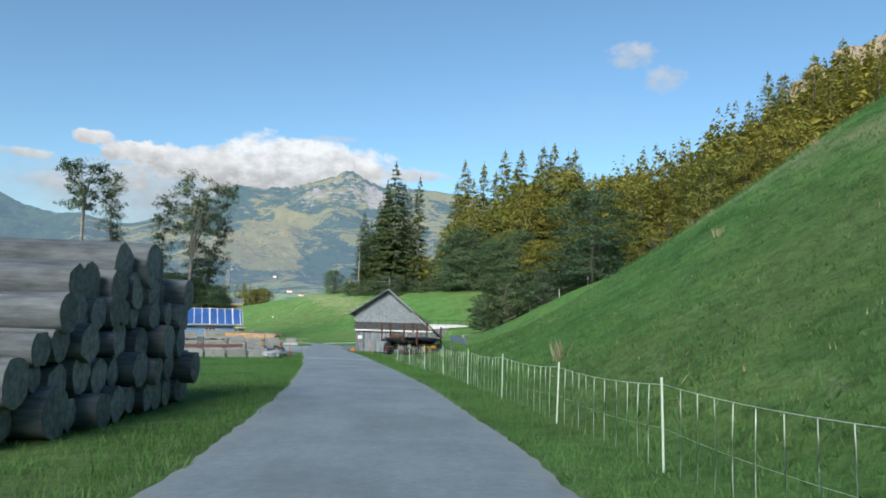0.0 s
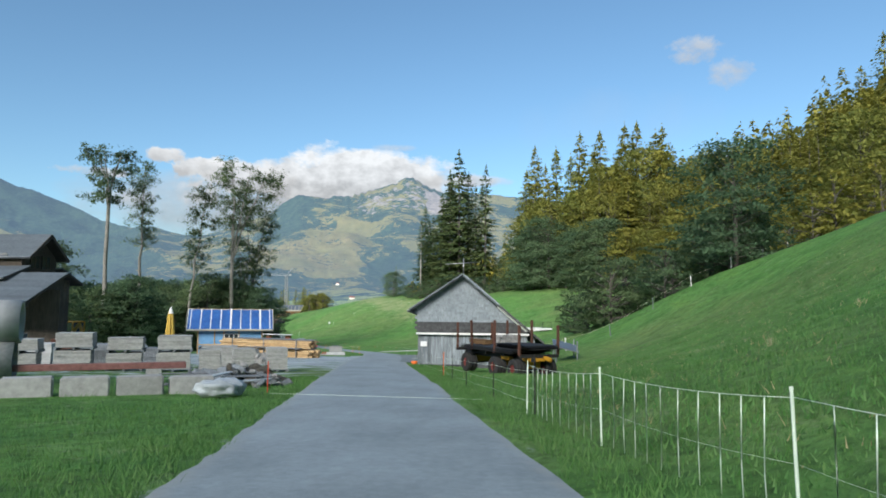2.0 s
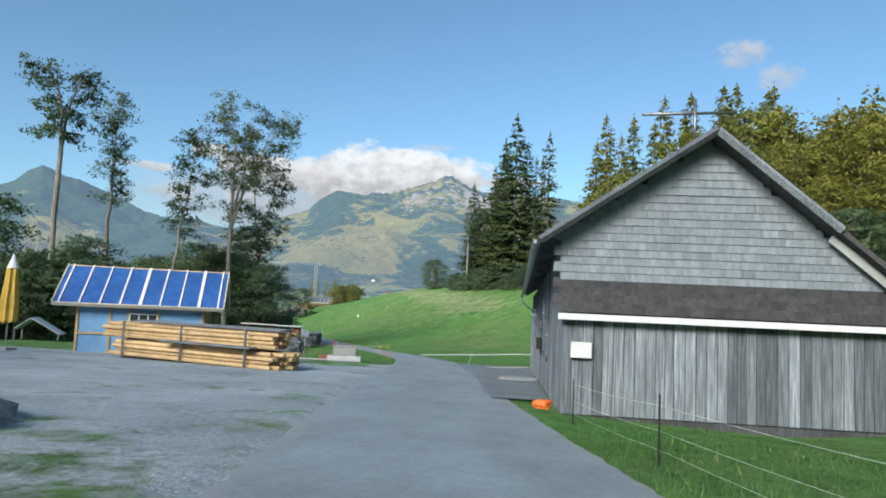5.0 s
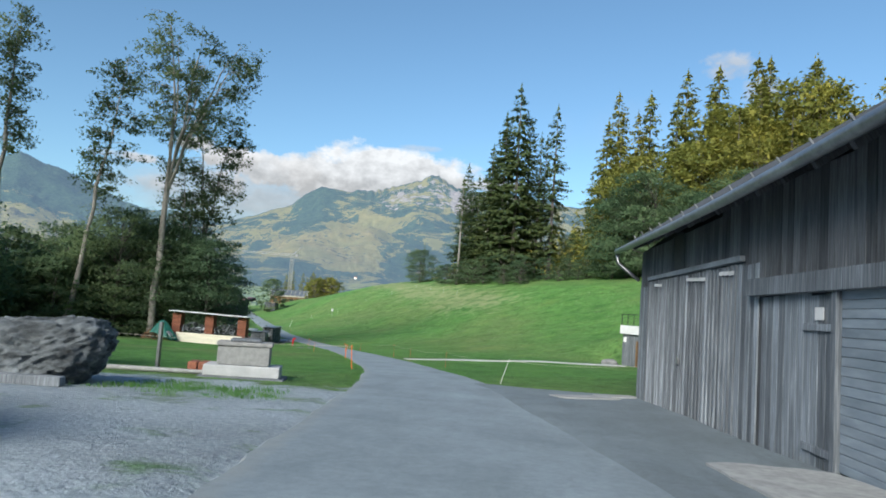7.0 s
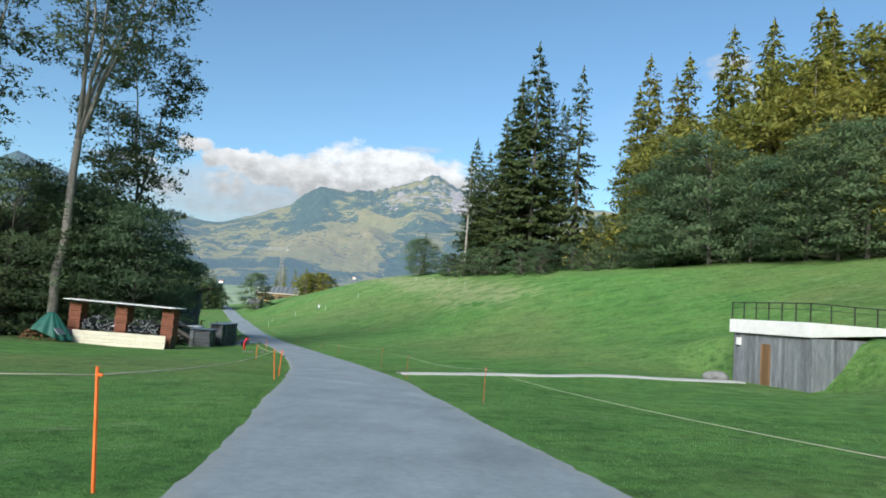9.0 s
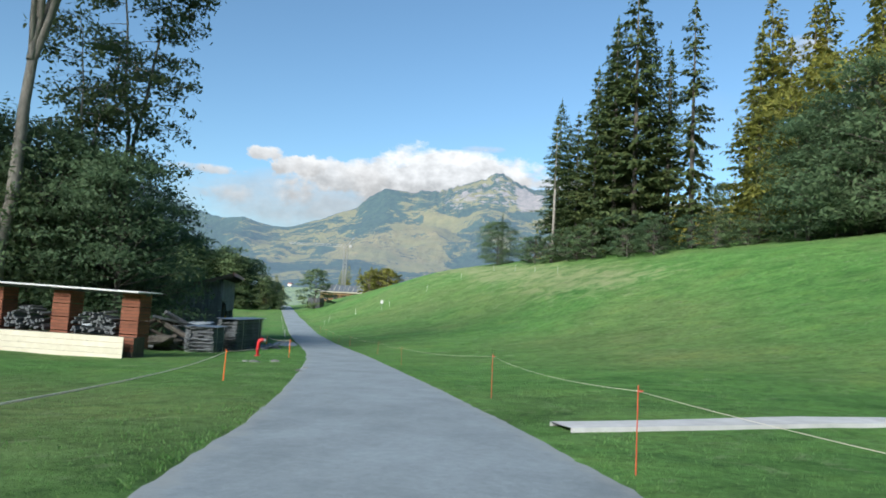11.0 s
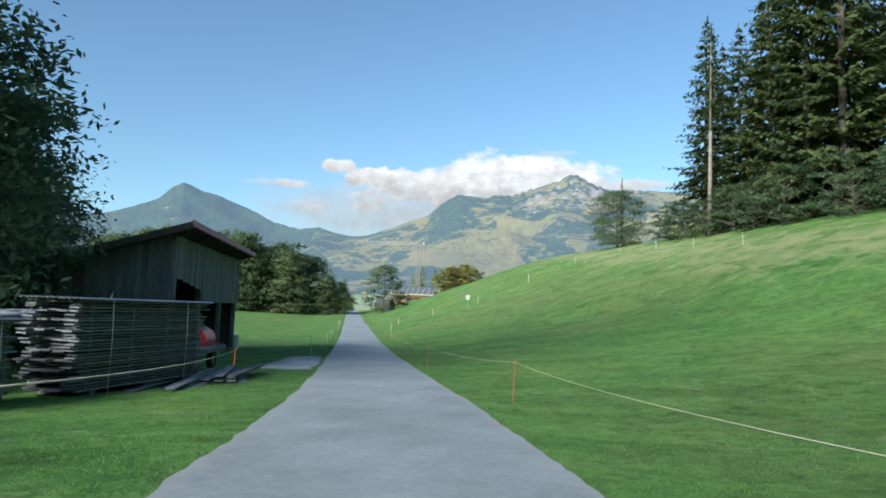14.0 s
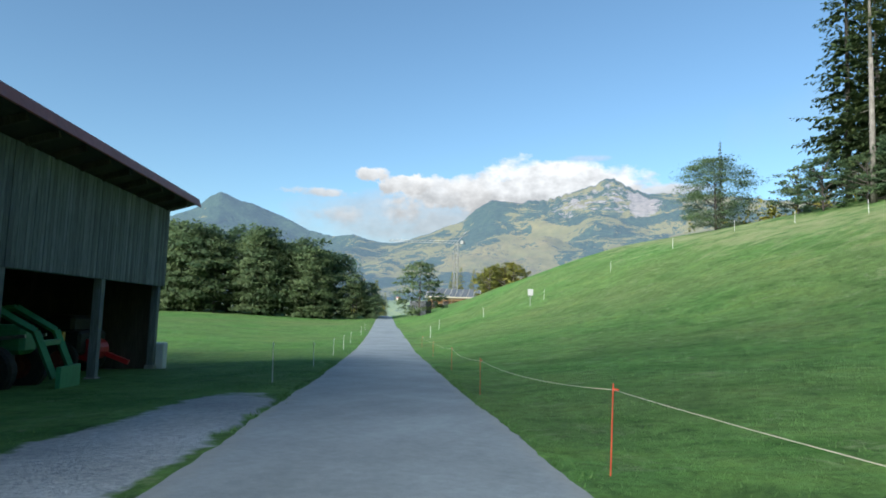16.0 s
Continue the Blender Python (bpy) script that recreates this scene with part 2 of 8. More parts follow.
def far_material():
    s = Shade("far_slopes", 0.95, 0, 0.05)
    n1 = s.noise(0.010, 8, 0.65, distort=0.6)
    n2 = s.noise(0.034, 7, 0.75)
    n3 = s.noise(0.075, 6, 0.8)
    meadow = s.ramp(n2, [(0.3, (0.135, 0.112, 0.038)), (0.55, (0.215, 0.165, 0.056)), (0.75, (0.300, 0.215, 0.082))])
    meadow = s.mix(meadow, s.ramp(n1, [(0.4, (0.112, 0.136, 0.036)), (0.65, (0.215, 0.172, 0.054))]), 0.45)
    meadow = s.mix(meadow, s.ramp(n2, [(0.3, (0.16, 0.24, 0.05)), (0.7, (0.25, 0.30, 0.08))]), s.attr("low"))
    forest = s.ramp(s.mix(n3, n2, 0.35), [(0.34, (0.008, 0.022, 0.014)), (0.5, (0.026, 0.050, 0.028)), (0.66, (0.066, 0.098, 0.044))])
    f = s.math("ADD", s.attr("wood"), s.math("MULTIPLY", s.math("SUBTRACT", n1, 0.5), 2.3))
    f = s.math("ADD", f, s.math("MULTIPLY", s.math("SUBTRACT", n2, 0.5), 1.1))
    f = s.math("ADD", f, s.math("MULTIPLY", s.math("SUBTRACT", n3, 0.5), 0.9))
    c = s.mix(meadow, forest, s.ramp(f, [(0.49, 0.0), (0.515, 1.0)]))
    c = s.mix(c, forest, s.ramp(s.math("ADD", n3, s.math("MULTIPLY", s.math("SUBTRACT", n1, 0.5), 0.6)), [(0.585, 0.0), (0.615, 0.95)]))
    rock = s.ramp(s.noise(0.05, 6, 0.75, (1, 1, 0.4)), [(0.3, (0.12, 0.115, 0.11)), (0.7, (0.34, 0.285, 0.245))])
    r = s.math("ADD", s.attr("rock"), s.math("MULTIPLY", s.math("SUBTRACT", s.noise(0.03, 7, 0.75), 0.5), 1.8))
    c = s.mix(c, rock, s.ramp(r, [(0.55, 0.0), (0.61, 1.0)]))
    s.colour(c)
    s.bump(s.math("ADD", n2, s.math("MULTIPLY", n3, 0.5)), 1.0, 18.0)
    # haze of the air, painted on as a faint blue glow of the slopes
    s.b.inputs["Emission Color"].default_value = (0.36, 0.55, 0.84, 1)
    s.b.inputs["Emission Strength"].default_value = HAZE_GLOW
    return s.m


HAZE_GLOW = 0.095
GRASS, ROAD, FAR = grass_material(), road_material(), far_material()
OLDROAD = road_material("old_asphalt", 0.72)
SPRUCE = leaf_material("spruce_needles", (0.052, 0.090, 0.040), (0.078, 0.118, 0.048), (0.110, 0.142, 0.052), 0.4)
# lighter, yellower copy for the wood: evening sunlight put into the leaf colour
SUNLITLEAF = leaf_material("sunlit_tinted_leaves", (0.138, 0.162, 0.042), (0.222, 0.234, 0.056), (0.305, 0.294, 0.070), 0.5)
LEAF = leaf_material("ash_leaves", (0.060, 0.104, 0.054), (0.082, 0.130, 0.064), (0.108, 0.152, 0.074), 0.5)
BUSH = leaf_material("dark_leaves", (0.086, 0.150, 0.082), (0.124, 0.196, 0.106), (0.160, 0.232, 0.124), 0.55)
BLADE = leaf_material("grass_blades", (0.070, 0.185, 0.055), (0.108, 0.258, 0.074), (0.172, 0.31, 0.115), 0.4)
STRAW = leaf_material("dry_stalks", (0.30, 0.27, 0.15), (0.42, 0.38, 0.23), (0.55, 0.50, 0.33), 0.3)
BARK = plain("bark", (0.06, 0.052, 0.045), (0.17, 0.155, 0.135), 9, 0.9, bump=0.7, dist=0.03, stretch=(1, 1, 0.3))
PALEBARK = plain("pale_bark", (0.16, 0.15, 0.13), (0.34, 0.32, 0.29), 7, 0.9, bump=0.5, dist=0.02, stretch=(1, 1, 0.3))
GREYWOOD = wood_material("weathered_grey_boards", (0.092, 0.104, 0.116), (0.195, 0.215, 0.235), (0.38, 0.41, 0.44))
BARNWOOD = wood_material("worn_barn_boards", (0.075, 0.083, 0.093), (0.250, 0.280, 0.315), (0.60, 0.65, 0.70), 0.85, (13, 13, 0.38), 0.55)
OLDDARK = wood_material("old_dark_boards", (0.052, 0.055, 0.060), (0.130, 0.136, 0.146), (0.27, 0.285, 0.305), 0.85, (14, 14, 0.5), 0.45)
DARKWOOD = wood_material("dark_brown_boards", (0.045, 0.037, 0.030), (0.10, 0.083, 0.068), (0.17, 0.145, 0.12))
BROWNWOOD = wood_material("brown_wood", (0.13, 0.075, 0.035), (0.22, 0.13, 0.065), (0.30, 0.19, 0.10))
FRESH = wood_material("fresh_peeled_timber", (0.42, 0.27, 0.14), (0.56, 0.39, 0.21), (0.66, 0.49, 0.29), 0.7, (10, 10, 0.6), 0.15)
GARAGE = plain("blue_grey_slats", (0.19, 0.235, 0.285), (0.34, 0.395, 0.45), 3, 0.6, bump=0.15, spread=0.2, stretch=(1, 0.4, 2))
SHINGLE = plain("grey_shingles", (0.19, 0.22, 0.25), (0.33, 0.37, 0.41), 5, 0.85, bump=0.4, stretch=(2, 2, 0.6), spread=0.12)
DARKSHINGLE = plain("dark_shingles", (0.045, 0.047, 0.05), (0.10, 0.10, 0.105), 6, 0.85, bump=0.4, spread=0.3)
ROOFRED = plain("dark_red_sheet", (0.36, 0.10, 0.11), (0.48, 0.15, 0.16), 8, 0.6, bump=0.1)
ROOFTILE = plain("red_brown_roofing", (0.17, 0.075, 0.07), (0.30, 0.14, 0.125), 8, 0.8, bump=0.3)
ROOFSLATE = plain("blue_grey_slates", (0.085, 0.105, 0.125), (0.16, 0.19, 0.22), 8, 0.7, bump=0.3, spread=0.3)
ROOFDARK = plain("dark_roofing", (0.06, 0.06, 0.062), (0.12, 0.12, 0.122), 8, 0.75, bump=0.3)
CONCRETE = plain("concrete", (0.30, 0.305, 0.30), (0.48, 0.485, 0.475), 7, 0.88, bump=0.25, spread=0.2)
PALECONCRETE = plain("pale_concrete", (0.50, 0.51, 0.52), (0.66, 0.67, 0.68), 3, 0.85, bump=0.15, big=0.2)
DARKEARTH = plain("dark_earth", (0.045, 0.040, 0.034), (0.13, 0.12, 0.10), 7, 0.95, bump=0.8, dist=0.05)
REDPOST = plain("red_fence_post", (0.50, 0.07, 0.035), (0.62, 0.11, 0.05), 9, 0.6, bump=0.02, big=0.1)
CRAG = plain("dark_craggy_rock", (0.030, 0.036, 0.040), (0.36, 0.40, 0.42), 3.0, 0.95, bump=1.0, dist=0.08, stretch=(1, 1, 1.5), big=0.6)
BOULDER = plain("dark_mottled_rock", (0.055, 0.057, 0.060), (0.36, 0.365, 0.36), 1.6, 0.92, bump=0.9, dist=0.05)
STONE = plain("grey_stone", (0.22, 0.22, 0.215), (0.42, 0.415, 0.40), 5, 0.9, bump=0.6, dist=0.03)
CLIFF = plain("limestone_cliff", (0.16, 0.13, 0.10), (0.32, 0.26, 0.21), 0.25, 0.95, bump=0.8, dist=1.0, stretch=(1, 1, 0.4))
WHITE = plain("white_paint", (0.70, 0.70, 0.70), (0.82, 0.82, 0.82), 3, 0.55, bump=0.05, big=0.12, spread=0.08)
CREAM = plain("cream_paint", (0.62, 0.58, 0.46), (0.74, 0.70, 0.58), 4, 0.6, bump=0.1, big=0.15, spread=0.12)
BLUEFOIL = plain("blue_membrane", (0.018, 0.085, 0.30), (0.045, 0.145, 0.42), 3, 0.5, bump=0.3, dist=0.03)
LIGHTBLUE = plain("light_blue_membrane", (0.18, 0.42, 0.74), (0.27, 0.52, 0.82), 3, 0.5, bump=0.2, dist=0.02)
STEEL = plain("galvanised_steel", (0.30, 0.31, 0.32), (0.48, 0.49, 0.50), 6, 0.42, 0.85, bump=0.08)
RUST = plain("rusty_steel", (0.075, 0.032, 0.024), (0.17, 0.075, 0.05), 12, 0.8, 0.2, bump=0.3)
BLACK = plain("black_steel", (0.016, 0.016, 0.017), (0.045, 0.045, 0.047), 12, 0.6, 0.2, bump=0.1)
RUBBER = plain("tyre_rubber", (0.018, 0.018, 0.019), (0.04, 0.04, 0.04), 20, 0.85, bump=0.3)
YELLOW = plain("yellow_paint", (0.52, 0.27, 0.02), (0.66, 0.36, 0.035), 8, 0.55, bump=0.1)
ORANGE = plain("orange_plastic", (0.80, 0.16, 0.03), (0.92, 0.22, 0.05), 9, 0.5, bump=0.02, big=0.1, spread=0.05)
RED = plain("red_paint", (0.50, 0.022, 0.03), (0.66, 0.035, 0.045), 9, 0.38, bump=0.03, big=0.12)
DULLRED = plain("dull_red_paint", (0.13, 0.025, 0.022), (0.24, 0.05, 0.04), 12, 0.7, bump=0.2)
GREEN = plain("green_paint", (0.04, 0.26, 0.12), (0.07, 0.34, 0.17), 9, 0.45, bump=0.03)
TARP = plain("green_tarpaulin", (0.012, 0.11, 0.085), (0.03, 0.18, 0.14), 5, 0.55, bump=0.5, dist=0.05)
GREYTARP = plain("grey_sheeting", (0.36, 0.41, 0.45), (0.56, 0.61, 0.65), 4, 0.4, bump=0.5, dist=0.05)
NETWHITE = plain("white_netting", (0.62, 0.74, 0.62), (0.78, 0.86, 0.76), 9, 0.6, bump=0.0, big=0.05, spread=0.1)
BRICKRED = plain("red_brick", (0.20, 0.075, 0.045), (0.33, 0.13, 0.08), 14, 0.9, bump=0.4)
CANVAS = plain("yellow_canvas", (0.66, 0.42, 0.07), (0.80, 0.55, 0.12), 6, 0.85, bump=0.3, dist=0.02)
GLASS = Shade("window_glass", 0.05, 0.0, 0.8).colour((0.03, 0.04, 0.045)).m
CUTEND = plain("sawn_log_ends", (0.16, 0.165, 0.185), (0.42, 0.42, 0.45), 10, 0.85, bump=0.4, spread=0.35)
OLDLOG = plain("weathered_logs", (0.095, 0.110, 0.122), (0.27, 0.295, 0.315), 7, 0.9, bump=0.7, dist=0.02, stretch=(0.3, 1.6, 1.6), spread=0.35, big=0.3)

# ---- helpers for meshes ----
def part(name, bm, material, parent=None, label="", smooth=False):
    """Links a bmesh as one mesh object, under its thing or part."""
    me = bpy.data.meshes.new(name)
    if smooth:
        for f in bm.faces:
            f.smooth = True
    bm.to_mesh(me)
    bm.free()
    for m in material if isinstance(material, (list, tuple)) else [material]:
        me.materials.append(m)
    ob = new(name, me)
    if parent:
        ob.parent = parent
    if label:
        ob["label"] = label
    return ob


def raw(name, verts, faces, material, parent=None, smooth=False):
    """Links plain lists of corners and faces as one mesh object."""
    me = bpy.data.meshes.new(name)
    me.from_pydata(np.asarray(verts, dtype=float).tolist(), [], faces.tolist() if isinstance(faces, np.ndarray) else faces)
    for m in material if isinstance(material, (list, tuple)) else [material]:
        me.materials.append(m)
    if smooth:
        me.polygons.foreach_set("use_smooth", np.ones(len(me.polygons), dtype=bool))
    ob = new(name, me)
    if parent:
        ob.parent = parent
    return ob


def empty(name, m, label="", category="", group="", kind=""):
    ob = new(name)
    ob.empty_display_size = 0.2
    ob.matrix_world = m
    return tagged(ob, label, category, group, kind)


def box(bm, size, at=(0, 0, 0), turn=(0, 0, 0), bevel=0.0):
    """Adds a box, centred at 'at', its edges bevelled."""
    m = pose(*at, *turn) @ Matrix.Diagonal((*size, 1))
    r = bmesh.ops.create_cube(bm, size=1.0, matrix=m)
    if bevel:
        es = list({e for v in r["verts"] for e in v.link_edges})
        bmesh.ops.bevel(bm, geom=es, offset=bevel, segments=1, affect="EDGES")
    return bm


def boxed(size, at=(0, 0, 0), turn=(0, 0, 0), bevel=0.0):
    return box(bmesh.new(), size, at, turn, bevel)


def rod(bm, a, b, r0, r1=None, sides=8, caps=True):
    """Adds a round bar from a to b."""
    a, b = Vector(a), Vector(b)
    d = b - a
    m = Matrix.Translation((a + b) / 2) @ d.to_track_quat("Z", "Y").to_matrix().to_4x4()
    bmesh.ops.create_cone(bm, cap_ends=caps, segments=sides, radius1=r0, radius2=r0 if r1 is None else r1, depth=d.length, matrix=m)
    return bm


def rodded(a, b, r0, r1=None, sides=8):
    return rod(bmesh.new(), a, b, r0, r1, sides)


def prism(bm, outline, y0, y1, axis="y"):
    """Adds the outline, given as (x, z) corners, drawn out from y0 to y1."""
    f = [bm.verts.new((x, y0, z)) for x, z in outline]
    g = [bm.verts.new((x, y1, z)) for x, z in outline]
    n = len(f)
    bm.faces.new(f)
    bm.faces.new(g[::-1])
    for i in range(n):
        bm.faces.new((f[i], g[i], g[(i + 1) % n], f[(i + 1) % n]))
    bmesh.ops.recalc_face_normals(bm, faces=bm.faces)
    return bm


def tube(name, points, r, material, parent=None, sides=6, label=""):
    """A bent pipe, rope or wire along the points, as a mesh."""
    pts = [Vector(p) for p in points]
    V, F = [], []
    for i, p in enumerate(pts):
        d = (pts[min(i + 1, len(pts) - 1)] - pts[max(i - 1, 0)]).normalized()
        q = d.to_track_quat("Z", "Y")
        rr = r[i] if isinstance(r, (list, tuple)) else r
        for k in range(sides):
            a = 2 * math.pi * k / sides
            V.append(p + q @ Vector((rr * math.cos(a), rr * math.sin(a), 0)))
    for i in range(len(pts) - 1):
        for k in range(sides):
            a, b = i * sides + k, i * sides + (k + 1) % sides
            F.append((a, b, b + sides, a + sides))
    F.append(tuple(range(sides))[::-1])
    F.append(tuple(range((len(pts) - 1) * sides, len(pts) * sides)))
    ob = raw(name, V, F, material, parent, True)
    if label:
        ob["label"] = label
    return ob


# ---- the lie of the land ----
PY = np.array([-4000, -60] + [METRES * r[2] for r in ROWS] + [200, 300, 4500])
PX = np.array([4.0, 0.6] + [METRES * r[1] for r in ROWS] + [-62.0, -112.0, -2300])
RY = np.array([-4000, -60] + [METRES * r[2] for r in ROWS] + [165, 185, 210, 240, 290, 330, 420, 4500])
RZ = np.array([6.0, 3.0] + [METRES * r[3] for r in ROWS] + [-8.4, -8.8, -8.65, -8.1, -7.2, -7.3, -11.0, -12.0])


def smooth_line(y, ys, zs, w):
    return sum(np.interp(y + k * w, ys, zs) for k in (-1.0, -0.5, 0.0, 0.5, 1.0)) / 5


def road_x(y):
    return smooth_line(y, PY, PX, 3.0)


def road_z(y):
    return smooth_line(y, RY, RZ, 3.0)


# rise of the ground above the road, across the valley, at stations along it
ACROSS = [0, 3, 8, 14, 20, 30, 45, 70, 130, 215, 300]
STATIONS = [-300, 0, 20, 38, 52, 64, 85, 105, 127, 150, 182, 210, 232, 285, 360, 600]
RIGHT = [
    [0, 0.0, 2.8, 7.2, 11.2, 16.5, 24, 36, 60, 100, 150],
    [0, 0.0, 2.9, 7.4, 11.4, 16.6, 24, 36, 60, 100, 150],
    [0, 0.1, 3.0, 8.0, 12.0, 17.0, 24.5, 36, 58, 98, 150],
    [0, 0.0, 0.6, 2.7, 5.9, 12.0, 20.0, 32, 56, 96, 150],
    [0, -0.08, -0.3, 0.9, 3.7, 10.4, 19.0, 31, 54, 94, 150],
    [0, 0.0, -0.2, 0.5, 2.4, 8.4, 15.4, 28, 52, 92, 150],
    [0, 0.0, 0.1, 0.4, 1.6, 7.6, 12.8, 23, 46, 90, 150],
    [0, 0.0, 0.2, 0.5, 0.9, 3.6, 10.0, 19, 42, 88, 150],
    [0, 0.0, 0.2, 0.5, 0.9, 3.0, 8.0, 16, 38, 88, 150],
    [0, 0.0, 0.4, 1.0, 1.9, 4.2, 8.5, 15, 36, 88, 150],
    [0, 0.0, 0.7, 1.7, 3.1, 7.0, 11.6, 15.5, 35, 86, 150],
    [0, 0.1, 1.4, 3.4, 6.0, 9.2, 13.0, 16, 34, 84, 140],
    [0, 0.2, 1.6, 4.0, 7.0, 10.8, 13.4, 15, 30, 76, 120],
    [0, 0.2, 1.0, 2.6, 4.6, 6.6, 8.5, 12, 20, 50, 90],
    [0, 0.1, 0.4, 1.0, 1.6, 2.4, 4.0, 7, 14, 30, 60],
    [0, 0.0, 0.0, 0.0, 0.0, 0.0, 1.0, 3, 8, 16, 30],
]
RIGHT = np.array(RIGHT)


def lattice(d, y):
    """Smooth bilinear lookup of RIGHT."""
    def at(dd, yy):
        i = np.clip(np.searchsorted(ACROSS, dd) - 1, 0, len(ACROSS) - 2)
        j = np.clip(np.searchsorted(STATIONS, yy) - 1, 0, len(STATIONS) - 2)
        A, S = np.array(ACROSS, float), np.array(STATIONS, float)
        u = np.clip((dd - A[i]) / (A[i + 1] - A[i]), 0, 1)
        v = np.clip((yy - S[j]) / (S[j + 1] - S[j]), 0, 1)
        return (RIGHT[j, i] * (1 - u) + RIGHT[j, i + 1] * u) * (1 - v) + (RIGHT[j + 1, i] * (1 - u) + RIGHT[j + 1, i + 1] * u) * v
    w = np.clip(np.abs(d) * 0.12, 0.3, 8)
    return (at(d, y) * 2 + at(d - w, y) + at(d + w, y) + at(d, y - 6) + at(d, y + 6)) / 6


def waves(x, y, s, seed):
    r = np.random.RandomState(seed)
    z = 0
    for k in range(7):
        a, f, p = r.uniform(0, 6.28), r.uniform(0.6, 1.8) / s, r.uniform(0, 6.28)
        z = z + np.sin((x * math.cos(a) + y * math.sin(a)) * f * 6.28 + p)
    return z / 7


def ground_z(x, y):
    x, y = np.asarray(x, float), np.asarray(y, float)
    d = x - road_x(y)
    base = road_z(y)
    right = lattice(np.maximum(d, 0), y)
    l = np.maximum(-d, 0)
    left = -0.12 * np.clip((l - 2) / 3, 0, 1) - 0.28 * np.clip((l - 4) / 6, 0, 1) * np.clip((y - 95) / 20, 0, 1)
    # the stream bed behind the yard, and the meadow past the shed
    left = left - 1.6 * np.exp(-((x + 66 + 0.15 * (y - 125)) / 9.0) ** 2) * np.clip((y - 40) / 40, 0, 1) * np.clip((190 - y) / 40, 0, 1)
    left = left + 0.9 * np.exp(-((l - 42) / 22) ** 2) * np.clip((y - 175) / 30, 0, 1) * np.clip((330 - y) / 60, 0, 1)
    left = left + np.clip(l - 110, 0, 400) * 0.05
    z = base + np.where(d > 0, right, left)
    off = np.clip((np.abs(d) - 2.4) / 6, 0, 1)
    z = z + off * (0.10 * waves(x, y, 9, 1) + 0.35 * waves(x, y, 38, 2) * np.clip(d / 12, 0, 1)) + 0.02 * waves(x, y, 2.1, 3) * off
    # level pads under the sheds, the barn and the yard
    yard = np.clip((-d - 1.5) / 1.0, 0, 1) * np.clip((y - 28) / 6, 0, 1) * np.clip((92 - y) / 6, 0, 1) * np.clip((48 + d) / 6, 0, 1)
    z = z * (1 - yard) + (base + 0.02 * waves(x, y, 5, 4)) * yard
    # the bank round the cellar
    lx, ly = (x + 1.5) * 0.917 + (y - 122.5) * 0.40, -(x + 1.5) * 0.40 + (y - 122.5) * 0.917
    bank_ = step(0.2, 4.6, lx) * step(-8, -0.3, ly) * step(16, 6, ly) * step(22, 9, lx)
    z = z + bank_ * np.maximum(-3.3 - z, 0)
    pad = step(-13, -5, lx) * step(3.5, 0.2, lx) * step(-7, -1, ly) * step(14, 7, ly)
    z = z - pad * np.maximum(z + 6.12, 0)
    far = np.clip((np.hypot(x + 20, y - 80) - 420) / 300, 0, 1)
    z = z * (1 - far) + (-14.0) * far
    return z


def gz(x, y):
    return float(ground_z(x, y))


def step(lo, hi, v):
    t = np.clip((v - lo) / (hi - lo), 0, 1)
    return t * t * (3 - 2 * t)


def gravel_amount(x, y):
    """1 on the yard's gravel, 0 on grass."""
    d = x - road_x(y)
    a = step(37.0, 40, y) * step(85, 80.5 , y - 0.25 * (d + 10)) * step(-0.5, -0.9, d) * step(-34, -28, d)
    a = np.where(y < 47, a * step(-1.2, -3.0, d - (y - 42) * 0.8), a) * 0.86
    a = a * (0.54 + 0.22 * step(48, 62, y))
    drive = np.exp(-((d + 2.9 + 0.10 * (156 - y) * (y < 156)) / (1.35 - 0.05 * (y - 151))) ** 4) * step(150.3, 152.3, y) * step(163, 158, y)
    el, er = road_edges(y)
    strip = (np.exp(-((d - el) / 0.16) ** 2) + np.exp(-((d - er) / 0.16) ** 2)) * 0.34
    return np.maximum(np.maximum(a, drive * 0.88), strip)


